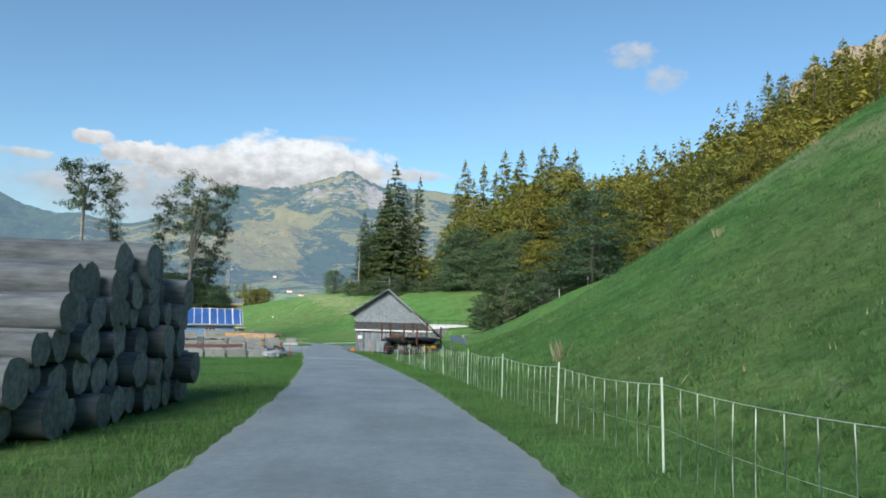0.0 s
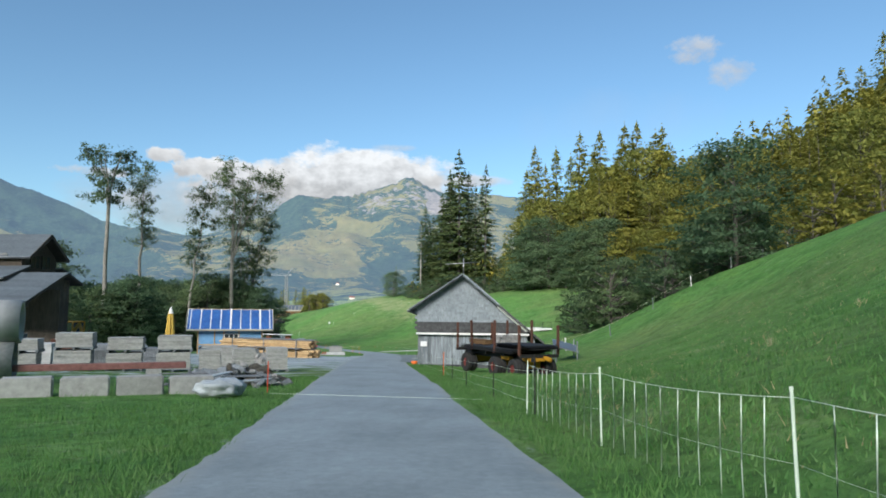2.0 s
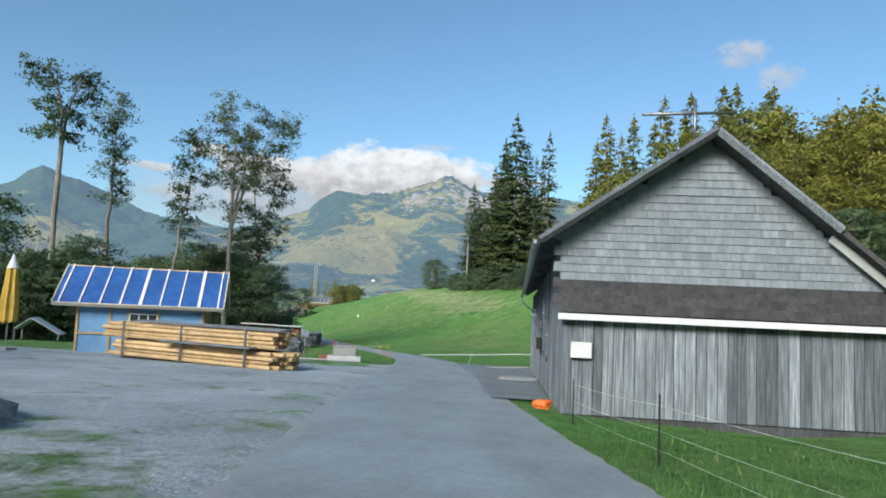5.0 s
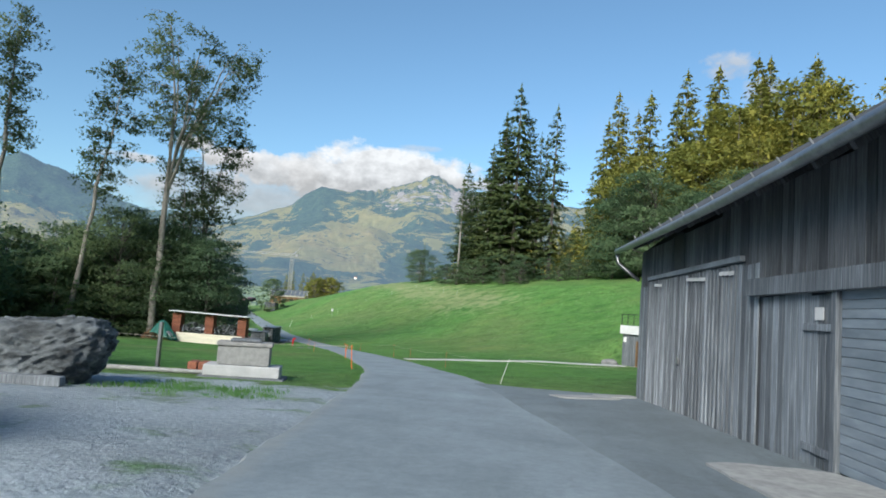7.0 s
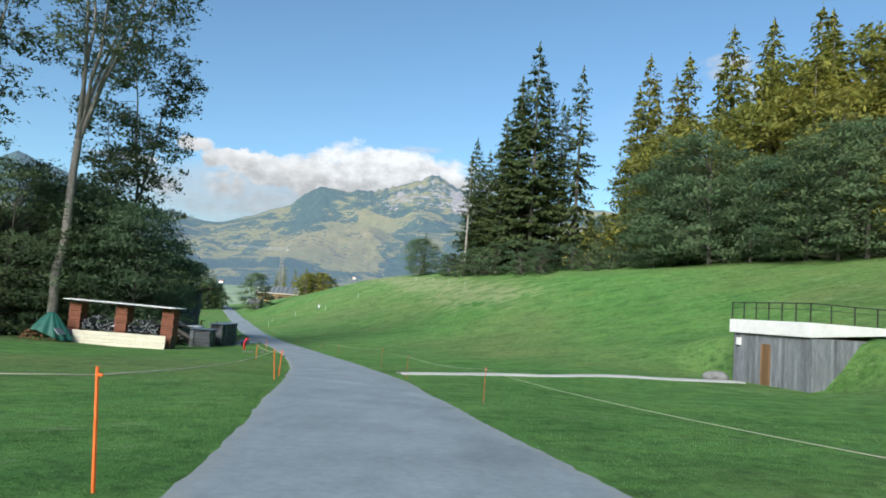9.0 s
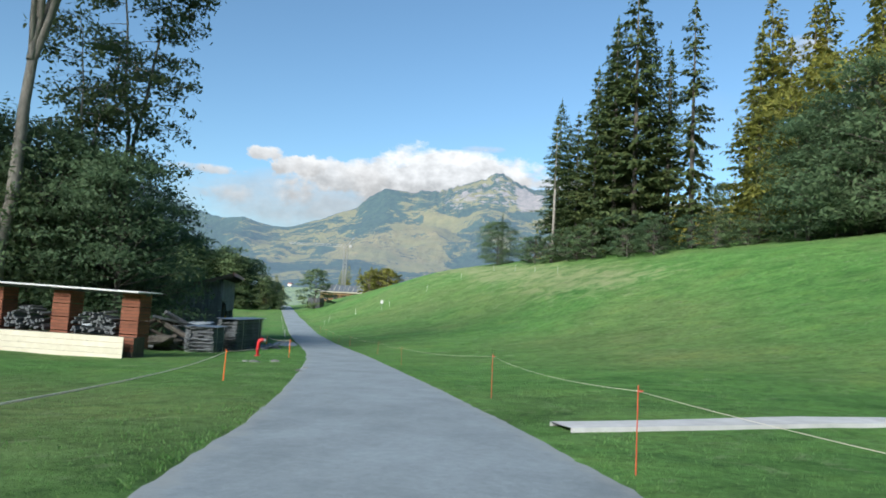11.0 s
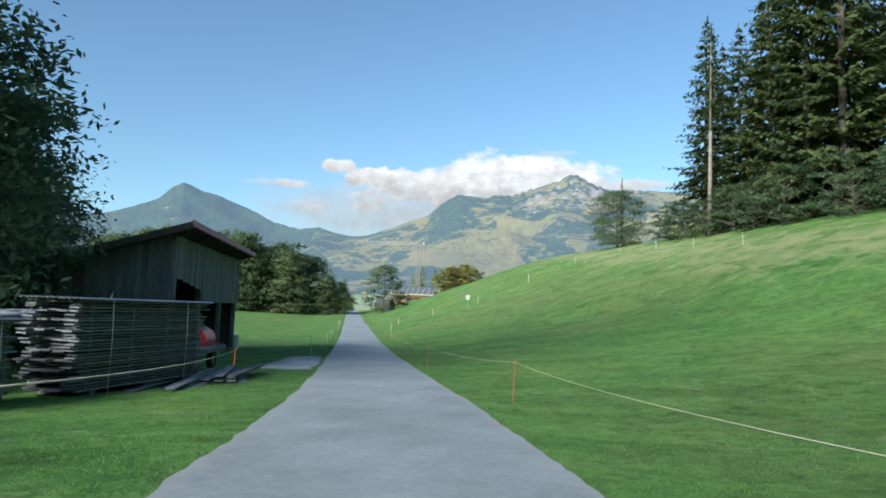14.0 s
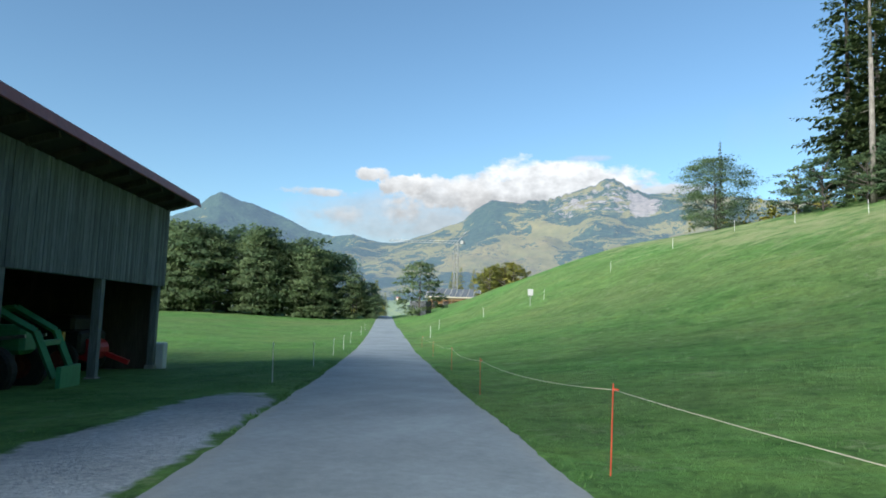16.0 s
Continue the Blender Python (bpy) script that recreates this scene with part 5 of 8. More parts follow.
    for r in range(rows):
        z = 3.5 + r * 0.167
        flare = 0.10 * (1 - min(1, r / 4)) ** 2
        x = -0.05 - (r % 2) * 0.145
        while x < Wd + 0.1:
            w = 0.29
            if z + 0.08 < top(x + w / 2) and z - 0.05 < top(x) and z - 0.05 < top(x + w):
                mat = DARKSHINGLE if r < 4 else SHINGLE
                at = (x + w / 2, -0.045 - flare + RB.uniform(-0.004, 0.004), z + 0.1)
                if count < 300:
                    piece("shingle", (w - 0.004, 0.022, 0.21), mat, e, at, (-7, RB.uniform(-1.2, 1.2), 0), bevel=0.0)
                    count += 1
                else:
                    b = len(V)
                    hx, hz = (w - 0.004) / 2, 0.105
                    for sy in (-0.024, -0.006):
                        V += [(at[0] - hx, at[1] + sy - 0.012, at[2] - hz), (at[0] + hx, at[1] + sy - 0.012, at[2] - hz), (at[0] + hx, at[1] + sy + 0.014, at[2] + hz), (at[0] - hx, at[1] + sy + 0.014, at[2] + hz)]
                    F += [(b, b + 1, b + 2, b + 3), (b, b + 4, b + 5, b + 1), (b + 3, b + 2, b + 6, b + 7), (b, b + 3, b + 7, b + 4), (b + 1, b + 5, b + 6, b + 2)]
            x += w
    sh = raw("shingles", V, F, SHINGLE, e)
    sh["kind"] = "stuff"
    # roof: two sagging slabs with overhang
    def slab(name, xa, za, xb, zb, mat, y0=-0.55, y1=L + 0.45, thick=0.13, n=14):
        V, F = [], []
        for i in range(n + 1):
            y = y0 + (y1 - y0) * i / n
            dz = ridge_drop(max(0, y))
            for (xx, zz) in ((xa, za), (xb, zb)):
                V += [(xx, y, zz + dz), (xx, y, zz + dz - thick)]
        for i in range(n):
            a = i * 4
            F += [(a, a + 2, a + 6, a + 4), (a + 1, a + 5, a + 7, a + 3), (a + 2, a + 3, a + 7, a + 6), (a, a + 4, a + 5, a + 1)]
        F += [(0, 1, 3, 2), (n * 4, n * 4 + 2, n * 4 + 3, n * 4 + 1)]
        return raw(name, V, F, mat, e)
    slab("roof", -0.5, 5.0, 2.97, 7.33, ROOFDARK)
    slab("roof", 2.93, 7.33, 8.2, 2.95, ROOFDARK)
    for a, b in (((-0.5, 4.95), (2.95, 7.28)), ((2.95, 7.28), (5.3, 5.33))):
        bm = rodded((a[0], -0.57, a[1] - 0.02), (b[0], -0.57, b[1] - 0.02), 0.085, sides=4)
        part("bargeboard", bm, BARNWOOD, e)
    bm = rodded((5.25, -0.22, 5.2), (7.15, -0.22, 3.62), 0.10, sides=4)
    part("bargeboard", bm, WHITE, e, "white painted bargeboard")
    # gutter with snow hooks
    pts = [(-0.59, y, 4.87 + ridge_drop(max(0, y))) for y in np.linspace(-0.55, L + 0.45, 12)]
    tube("gutter", pts, 0.085, STEEL, e, 8, "grey metal gutter")
    tube("downpipe", [pts[-1], (-0.56, L + 0.42, 4.05), (-0.35, L + 0.30, 3.85), (0.0, L + 0.1, 3.55)], 0.05, STEEL, e)
    for k in range(26):
        y = 0.3 + k * 0.95
        piece("snow_hook", (0.025, 0.025, 0.1), STEEL, e, (-0.3, y, 5.21 + ridge_drop(y)), (0, -34, 0), bevel=0.0)
    for k in range(28):
        y = 0.2 + k * 0.88
        piece("rafter", (0.9, 0.09, 0.12), OLDDARK, e, (0.02, y, 5.13 + ridge_drop(y)), (0, -34, 0), bevel=0.0)
    piece("post", (0.16, 0.16, 2.4), BARNWOOD, e, (7.6, 0.3, 2.2))
    # aerial
    tube("aerial", [(2.95, 1.2, 7.2), (2.95, 1.2, 8.45)], 0.04, STEEL, e)
    tube("aerial", [(1.75, 1.0, 8.02), (2.95, 1.2, 8.12), (3.9, 1.35, 8.2)], 0.035, STEEL, e)


barn()

# concrete apron patches and the orange bag
def patch(name, x, y, sx, sy, turn, mat, label, seed):
    """A low slab with a ragged outline, lying on the ground."""
    r = random.Random(seed)
    n = 18
    pts = []
    for k in range(n):
        a = 2 * math.pi * k / n
        q = 1 / max(abs(math.cos(a)), abs(math.sin(a))) ** 0.8 * r.uniform(0.93, 1.03)
        px, py = sx / 2 * math.cos(a) * q, sy / 2 * math.sin(a) * q
        c, s = math.cos(radians(turn)), math.sin(radians(turn))
        pts.append((x + px * c - py * s, y + px * s + py * c))
    V = [(a, b, max(gz(a, b), float(road_z(b))) + 0.07) for a, b in pts] + [(a, b, gz(a, b) - 0.12) for a, b in pts]
    F = [tuple(range(n))] + [(k, k + n, (k + 1) % n + n, (k + 1) % n) for k in range(n)]
    ob = raw(name, V, F, mat)
    return tagged(ob, label, "slab")


patch("concrete_slab", -10.4, 87.0, 1.7, 1.0, 20, CONCRETE, "cracked pale concrete slab at the end of the barn", 4)
patch("concrete_slab", -9.5, 87.9, 1.1, 0.9, 10, CONCRETE, "cracked pale concrete slab at the end of the barn", 5)
patch("concrete_slab", -9.2, 76.2, 1.5, 2.4, 3, CONCRETE, "smooth concrete slab before the garage door", 6)
bm = rock_mesh(17, (0.2, 0.15, 0.13), 0.5, 4)
single("bag", bm, ORANGE, pose(-8.35, 64.9, gz(-8.35, 64.9) + 0.05), "crumpled orange bag beside the barn corner", "bag", smooth=True)


# ---- fences along the road ----
def wire(name, a, b, sag, r, mat, parent=None, n=8):
    a, b = Vector(a), Vector(b)
    pts = [a.lerp(b, k / n) - Vector((0, 0, sag * 4 * (k / n) * (1 - k / n))) for k in range(n + 1)]
    return tube(name, pts, r, mat, parent, 4)


def side(y, d):
    """A place beside the road."""
    x = float(road_x(y)) + d
    return x, y, gz(x, y)


def netting():
    e = empty("netting_fence", pose(0, 0, 0), "white electric sheep netting with thin plastic posts beside the lane", "fence")
    ys = [31.35 - 3.55 * k for k in range(12)]
    for y in ys:
        x, y, z = side(y, 2.66)
        bm = rodded((0, 0, -0.15), (0, 0, 0.88), 0.012, 0.011, 6)
        rod(bm, (0, 0, 0.88), (0, 0, 0.90), 0.014, 0.012, 6)
        p = part("post", bm, NETWHITE, e)
        p.location = (x, y, z)
        p.rotation_euler = (RB.uniform(-0.03, 0.03), RB.uniform(-0.07, 0.05), 0)
    strand = {}
    for a, b in zip(ys, ys[1:]):
        n = 11
        for k in range(1, n):
            y = a + (b - a) * k / n
            x, y, z = side(y, 2.66 + 0.02 * math.sin(k))
            lo = z + 0.03
            bow = RB.uniform(-0.012, 0.012)
            tube("strand", [(x, y, lo), (x + bow, y, lo + 0.27), (x + bow * 0.6, y, lo + 0.55), (x, y, lo + 0.79 - 0.05 * math.sin(math.pi * k / n))], 0.005, NETWHITE, e, 3)
        for h in (0.83, 0.42):
            pa, pb = side(a, 2.66), side(b, 2.66)
            wire("line", (pa[0], pa[1], pa[2] + h), (pb[0], pb[1], pb[2] + h), 0.05, 0.0012 if h < 0.8 else 0.0025, NETWHITE, e)


def wire_fence():
    e = empty("wire_fence", pose(0, 0, 0), "low wire fence on thin dark posts beside the lane", "fence")
    ps = [(31.3, 1.0, BLACK, 0.015), (34.9, 0.85, BLACK, 0.014), (38.8, 0.85, BLACK, 0.014), (42.6, 0.85, BLACK, 0.014), (47.1, 0.95, ORANGE, 0.014), (47.35, 0.95, BLACK, 0.014), (52.4, 0.85, BLACK, 0.014), (58.0, 0.85, BLACK, 0.014), (62.0, 0.8, BLACK, 0.014)]
    tops = []
    for y, h, m, r in ps:
        x, y, z = side(y, 2.78 + 0.32 * float(step(40, 47, y)))
        p = part("post", rodded((0, 0, -0.15), (0, 0, h), r, r * 0.9, 6), m, e)
        p.location = (x, y, z)
        tops.append((x, y, z))
    for a, b in zip(tops, tops[1:]):
        for h in (0.72, 0.42, 0.2):
            wire("line", (a[0], a[1], a[2] + h), (b[0], b[1], b[2] + h), 0.03, 0.002, NETWHITE, e)


def tape_fence(label, pts, heights, mats, tape, name="tape_fence", r=0.016, sag=0.10, lean=0.05, tilt=0.0, leans={}):
    e = empty(name, pose(0, 0, 0), label, "fence")
    tops = []
    for (x, y), h, m in zip(pts, heights, mats):
        z = gz(x, y)
        dx, dy = tilt + leans.get(x, 0.0) + RB.uniform(-lean, lean), RB.uniform(-lean, lean)
        bm = rodded((x, y, z - 0.12), (x + dx, y + dy, z + h), r, r * 0.85, 6)
        rod(bm, (x + dx, y + dy, z + h - 0.06), (x + dx + 0.05, y + dy, z + h - 0.06), 0.015, 0.012, 5)
        part("post", bm, m, e)
        tops.append((x + dx, y + dy, z + h - 0.06))
    if tape:
        for a, b in zip(tops, tops[1:]):
            wire("tape", a, b, sag, tape, CREAM, e, 10)
    return e


netting()
wire_fence()
pts = [(float(road_x(34.2)) + 2.4 - 0.52 * k, 34.1 + 0.03 * k) for k in range(10)]
tagged(tube("fence_cable", [(a, b, max(gz(a, b), float(road_z(b)) + 0.03) + 0.008) for a, b in pts], 0.003, NETWHITE), "thin white fence cable lying across the lane", "cable")
tape_fence("orange posts with pale electric tape round the mown field", [(-26.5, 88.5), (-18.15, 93.1), (-22.0, 107.0)], [0.85, 0.88, 0.85], [ORANGE] * 3, 0.005, r=0.016, tilt=-0.09)
tape_fence("orange posts with pale electric tape by the hydrant", [(-22.4, 108.4), (-28.4, 121.5), (-33.4, 135.8), (-41.5, 149.5)], [0.8, 0.75, 0.85, 0.7], [ORANGE] * 4, 0.007)
tape_fence("thin red posts with pale electric tape along the meadow", [(-8.6, 89.4), (-12.75, 91.4), (-16.0, 104.9), (-19.4, 114.0), (-22.0, 121.9), (-27.9, 135.4), (-32.46, 146.2), (-37.85, 156.05), (-41.6, 163.5), (-45.3, 171.5), (-49.5, 180), (-54, 189)],
           [0.9, 0.85, 0.85, 0.9, 1.0, 0.85, 0.85, 0.85, 0.8, 0.8, 0.8, 0.8], [WHITE, WHITE] + [REDPOST] * 10, 0.0028, r=0.008, leans={-12.75: 0.32})
tape_fence("white plastic posts along the lane", [(-46.6, 163.0), (-49.6, 169.5), (-53.0, 176.5), (-56.5, 183.5), (-60, 190.5), (-66, 203), (-72, 215)], [0.95, 0.8, 0.8, 0.85, 0.8, 0.8, 0.8], [WHITE] * 7, 0.0, r=0.011)
tape_fence("white plastic posts up the pasture", [(-58, 200), (-60.5, 208), (-56.5, 209), (-50.5, 207.5), (-45, 209), (-40, 211), (-35, 211.7), (-31, 206), (-27.5, 199), (-24, 191)], [0.9] * 10, [WHITE] * 10, 0.0, r=0.015)
tape_fence("pale wooden posts along the edge of the steep pasture", [(-1.5, 69.5), (2.5, 73.5), (6.5, 77), (10.5, 79.5), (14.3, 81.5), (17.6, 81), (21, 83), (24.5, 86), (28.5, 90)], [1.0] * 9, [GREYWOOD, WHITE, GREYWOOD, GREYWOOD, WHITE, WHITE, GREYWOOD, WHITE, WHITE], 0.006, r=0.045, lean=0.15)


# ---- stacked logs at the roadside ----
def log_pile():
    r = random.Random(9)
    y, col = 3.0, 0
    n = 0
    rows = [(0.0, 6.7, 12.7), (0.42, 7.1, 12.6), (0.84, 7.6, 12.5), (1.26, 8.0, 12.2), (1.66, 8.5, 11.9), (2.02, 9.8, 11.6)]
    for lvl, (h, y0, y1) in enumerate(rows):
        y = y0
        while y < y1:
            rad = r.uniform(0.17, 0.30) if lvl < 4 else r.uniform(0.24, 0.33) if lvl < 5 else r.uniform(0.32, 0.36)
            L = r.uniform(4.2, 5.4)
            xe = -4.5 + r.uniform(-0.30, 0.12) - 0.03 * lvl
            yc = y + rad
            z = gz(-5, yc) + h + 0.28 + r.uniform(-0.05, 0.05)
            e = empty("log", pose(xe, yc, z, 0, 0, 180 + r.uniform(-3, 3) + 5), "weathered grey felled log in the roadside stack", "log", "stacked logs")
            n_ = 12
            V, F = [], []
            wob = [r.uniform(0.88, 1.09) for _ in range(n_)]
            for s in range(5):
                q = s / 4
                rr = rad * (1 - 0.08 * q) * r.uniform(0.97, 1.04)
                oy, oz = 0.02 * math.sin(3 * q + y), 0.02 * math.cos(4 * q + y)
                for k in range(n_):
                    a = 2 * math.pi * k / n_
                    V.append((L * q, oy + rr * wob[k] * math.cos(a), oz + rr * wob[k] * math.sin(a)))
            for s in range(4):
                for k in range(n_):
                    F.append((s * n_ + k, s * n_ + (k + 1) % n_, (s + 1) * n_ + (k + 1) % n_, (s + 1) * n_ + k))
            raw("trunk", V, F, OLDLOG, e, True)
            bm = bmesh.new()
            cut = [bm.verts.new((r.uniform(-0.012, 0.0), V[k][1], V[k][2])) for k in range(n_)]
            core = bm.verts.new((-0.012, 0, 0))
            for k in range(n_):
                bm.faces.new((core, cut[(k + 1) % n_], cut[k]))
            part("cut_end", bm, CUTEND, e, "sawn end with growth rings")
            bm = bmesh.new()
            far = [bm.verts.new(V[4 * n_ + k]) for k in range(n_)]
            bm.faces.new(far)
            part("cut_end", bm, CUTEND, e)
            y += 2 * rad * r.uniform(0.93, 1.06)


log_pile()


# ---- the builder's yard ----
def pallet_parts(e, w=1.0, l=1.15):
    for k in range(3):
        piece("runner", (0.09, l, 0.09), GREYWOOD, e, (-w / 2 + 0.06 + k * (w - 0.12) / 2, 0, 0.055))
    for k in range(6):
        piece("deck_board", (w, 0.12, 0.022), GREYWOOD, e, (0, -l / 2 + 0.07 + k * (l - 0.14) / 5, 0.112), bevel=0.003)


def slab_stack(x, y, turn, layers, size=(0.80, 1.0), thick=0.05, mat=CONCRETE, z=None, label="", pallet=True, seed=0):
    r = random.Random(seed + int(x * 10))
    e = empty("slab_pallet", pose(x, y, gz(x, y) if z is None else z, 0, 0, turn), label or "grey stone slabs stacked on a wooden pallet", "pallet", "pallets in the yard")
    if pallet:
        pallet_parts(e, size[0] + 0.1, size[1] + 0.05)
    h = 0.125 if pallet else 0.0
    for k in range(layers):
        piece("slab", (size[0], size[1], thick), mat, e, (r.uniform(-0.018, 0.018), r.uniform(-0.018, 0.018), h + thick / 2 + k * (thick + 0.003)), (0, 0, r.uniform(-1.2, 1.2)), bevel=0.008)
    return h + layers * (thick + 0.003)


for x, y, n, t in ((-11.6, 46.7, 12, 24), (-12.75, 46.1, 11, 25), (-13.9, 45.6, 10, 23)):
    slab_stack(x, y, t, int(n * 1.4))
for x, y, n in ((-15.1, 45.0, 10), (-16.6, 44.2, 9), (-18.1, 43.4, 10), (-19.7, 42.7, 8), (-21.3, 41.9, 9)):
    h = slab_stack(x, y, 26, n, (1.2, 1.0), 0.06, label="pale stone slabs on stacked pallets")
    slab_stack(x + 0.05, y, 24, n - 2, (1.2, 1.0), 0.06, z=gz(x, y) + h + 0.004, label="pale stone slabs on stacked pallets", seed=3)
for x, y, n, m in ((-17.2, 47.2, 6, GREYWOOD), (-19.2, 46.4, 7, GREYWOOD), (-21.3, 45.6, 7, PALECONCRETE), (-23.6, 44.2, 8, GREYWOOD), (-15.0, 49.0, 7, CONCRETE), (-24.5, 48, 10, GREYWOOD), (-22.2, 49.3, 9, RUST)):
    slab_stack(x, y, 22, n, (1.5, 1.1), 0.12, m, label="stacked building timber and stone on a pallet")


h = slab_stack(-18.6, 36.6, 27, 22, (3.0, 1.5), 0.055, OLDDARK, label="broad stack of dark weathered boards in the yard")
single("cover_sheet", boxed((3.3, 1.7, 0.03), bevel=0.01), GREYTARP, pose(-18.5, 36.6, gz(-18.6, 36.6) + h + 0.03, 3, 2, 25), "pale sheet laid over the stacked boards", "sheet")


def block_row():
    for k in range(9):
        t = k / 8
        x, y = -9.3 - 7.2 * t, 34.4 - 4.3 * t
        bm = boxed((0.92, 0.5, 0.42), (0, 0, 0.21))
        bmesh.ops.bevel(bm, geom=bm.edges[:], offset=0.03, segments=2, affect="EDGES")
        single("concrete_block", bm, CONCRETE, pose(x, y, gz(x, y) - 0.03, 0, 0, 31 + RB.uniform(-2, 2)), "pale rough concrete block edging the yard", "block", "concrete blocks")


def beam(x, y, z, L, w, h, turn, mat, label, name="timber_beam", group="", tilt=0):
    bm = boxed((L, w, h))
    bmesh.ops.bevel(bm, geom=bm.edges[:], offset=0.012, segments=1, affect="EDGES")
    return single(name, bm, mat, pose(x, y, z + h / 2, tilt, 0, turn), label, "beam", group)


block_row()
beam(-13.3, 36.4, gz(-13.3, 36.4) + 0.35, 5.2, 0.3, 0.16, 28, ROOFTILE, "long stack of reddish planks on blocks")
for dx in (-1.8, 1.8):
    beam(-13.3 + dx * 0.88, 36.4 + dx * 0.47, gz(-13.3, 36.4), 0.4, 0.4, 0.35, 28, CONCRETE, "short concrete block under the beam")


def culvert(x, y, up=0.0):
    bm = bmesh.new()
    n = 24
    ring = []
    for k in range(n):
        a = 2 * math.pi * k / n
        ring.append([bm.verts.new((s, rr * math.cos(a), rr * math.sin(a))) for s, rr in ((-0.6, 0.55), (0.6, 0.55), (0.6, 0.45), (-0.6, 0.45))])
    for k in range(n):
        a, b = ring[k], ring[(k + 1) % n]
        for j in range(4):
            bm.faces.new((a[j], a[(j + 1) % 4], b[(j + 1) % 4], b[j]))
    bmesh.ops.recalc_face_normals(bm, faces=bm.faces)
    single("concrete_pipe", bm, PALECONCRETE if up else CONCRETE, pose(x, y, gz(x, y) + 0.53 + up, 0, 0, 30), "short pale concrete drain pipe lying in the yard", "pipe", smooth=True)


culvert(-15.2, 35.6)
culvert(-15.15, 35.7, 1.02)


single("boulder", crag_mesh(6, (1.08, 0.9, 0.62)), CRAG, pose(-20.65, 80.1, gz(-20.65, 80.1) + 0.44, 0, -3, 24), "large grey boulder at the edge of the gravel yard", "boulder", smooth=True)
beam(-20.3, 79.1, gz(-20.3, 79.1), 1.6, 0.2, 0.16, 10, GREYWOOD, "short timber propping the boulder")


def rubble(cx, cy, rx, ry, n, h, seed, mat=None, name="stone_block", label="rough broken pale stone in the heap", size=(0.13, 0.30), group="heap of stones"):
    r = random.Random(seed)
    for k in range(n):
        a, q = r.uniform(0, 6.28), math.sqrt(r.random())
        x, y = cx + rx * q * math.cos(a), cy + ry * q * math.sin(a)
        s = r.uniform(*size)
        bm = boxed((s * 2, s * 1.4, s * 1.1 if mat is None else s * 0.6))
        bmesh.ops.bevel(bm, geom=bm.edges[:], offset=0.03, segments=1, affect="EDGES")
        for v in bm.verts:
            v.co += Vector((r.uniform(-1, 1), r.uniform(-1, 1), r.uniform(-1, 1))) * s * 0.16
        z = gz(x, y) + h * (1 - q) ** 1.0 * r.uniform(0.6, 1.0) + s * 0.35
        single(name, bm, mat or STONE, pose(x, y, z, r.uniform(-40, 40), r.uniform(-40, 40), r.uniform(0, 360)), label, "stone" if mat is None else "debris", group)


rubble(-16.6, 56.6, 1.9, 1.2, 60, 0.85, 4)
single("earth_mound", rock_mesh(5, (2.0, 1.3, 0.35), 0.3), STONE, pose(-16.6, 56.6, gz(-16.6, 56.6) + 0.1), "low mound of rubble under the stones", "mound")


def bucket(x, y):
    e = empty("digger_bucket", pose(x, y, gz(x, y) + 0.02, 0, 0, 200), "dark steel digger bucket lying in the yard", "bucket")
    bm = bmesh.new()
    n = 9
    arc = [(0.55 - 0.55 * math.cos(math.pi * 0.75 * k / (n - 1)), 0.95 * math.sin(math.pi * 0.62 * k / (n - 1))) for k in range(n)]
    out = arc + [(a * 0.92 + 0.05, b * 0.92 + 0.04) for a, b in arc[::-1]]
    prism(bm, out, -0.6, 0.6)
    part("shell", bm, BLACK, e)
    for yy in (-0.6, 0.6):
        bm = bmesh.new()
        prism(bm, arc, yy - 0.02, yy + 0.02)
        part("side_plate", bm, BLACK, e)
    for k in range(5):
        piece("tooth", (0.2, 0.09, 0.05), STEEL, e, (0.02, -0.5 + k * 0.25, 0.02))


bucket(-18.0, 55.6)


def bulk_bag(x, y):
    bm = rock_mesh(8, (0.5, 0.36, 0.24), 0.55, 4)
    single("plastic_sheet", bm, GREYTARP, pose(x, y, gz(x, y) + 0.13, 0, 0, 25), "crumpled clear plastic sheet on the grass", "sheet", smooth=True)


bulk_bag(-8.3, 33.6)
rubble(-9.4, 37.6, 1.25, 0.9, 70, 0.58, 14, STONE, "turf_clod", "grey clod of earth and stone in the heap", (0.05, 0.14), "heap of earth and boards")
rubble(-9.5, 37.2, 1.5, 1.0, 26, 0.42, 15, GREYWOOD, "broken_board", "broken grey board in the heap of earth", (0.10, 0.22), "heap of earth and boards")
single("earth_mound", rock_mesh(11, (0.85, 0.6, 0.40), 0.75, 4), DARKEARTH, pose(-9.4, 37.9, gz(-9.4, 37.9) + 0.12, 0, 0, 30), "low overgrown mound of dark earth", "mound")
for k in range(20):
    beam(-9.7 + RB.uniform(-1.1, 0.8), 37.0 + RB.uniform(-0.9, 0.6), gz(-9.4, 38) + 0.02 + 0.02 * k, RB.uniform(0.8, 2.0), 0.15, 0.03, RB.uniform(0, 140), (GREYWOOD, OLDDARK, GREYWOOD, GREYTARP)[k % 4], "old grey board thrown on the heap", "old_board", "boards on the heap", RB.uniform(-5, 12))
x, y, z = -7.8, 35.1, gz(-7.8, 35.1)
single("marker_post", rodded((0, 0, -0.1), (0, 0, 0.72), 0.014, sides=6), REDPOST, pose(x, y, z), "rusty red marker stake in the grass", "post")


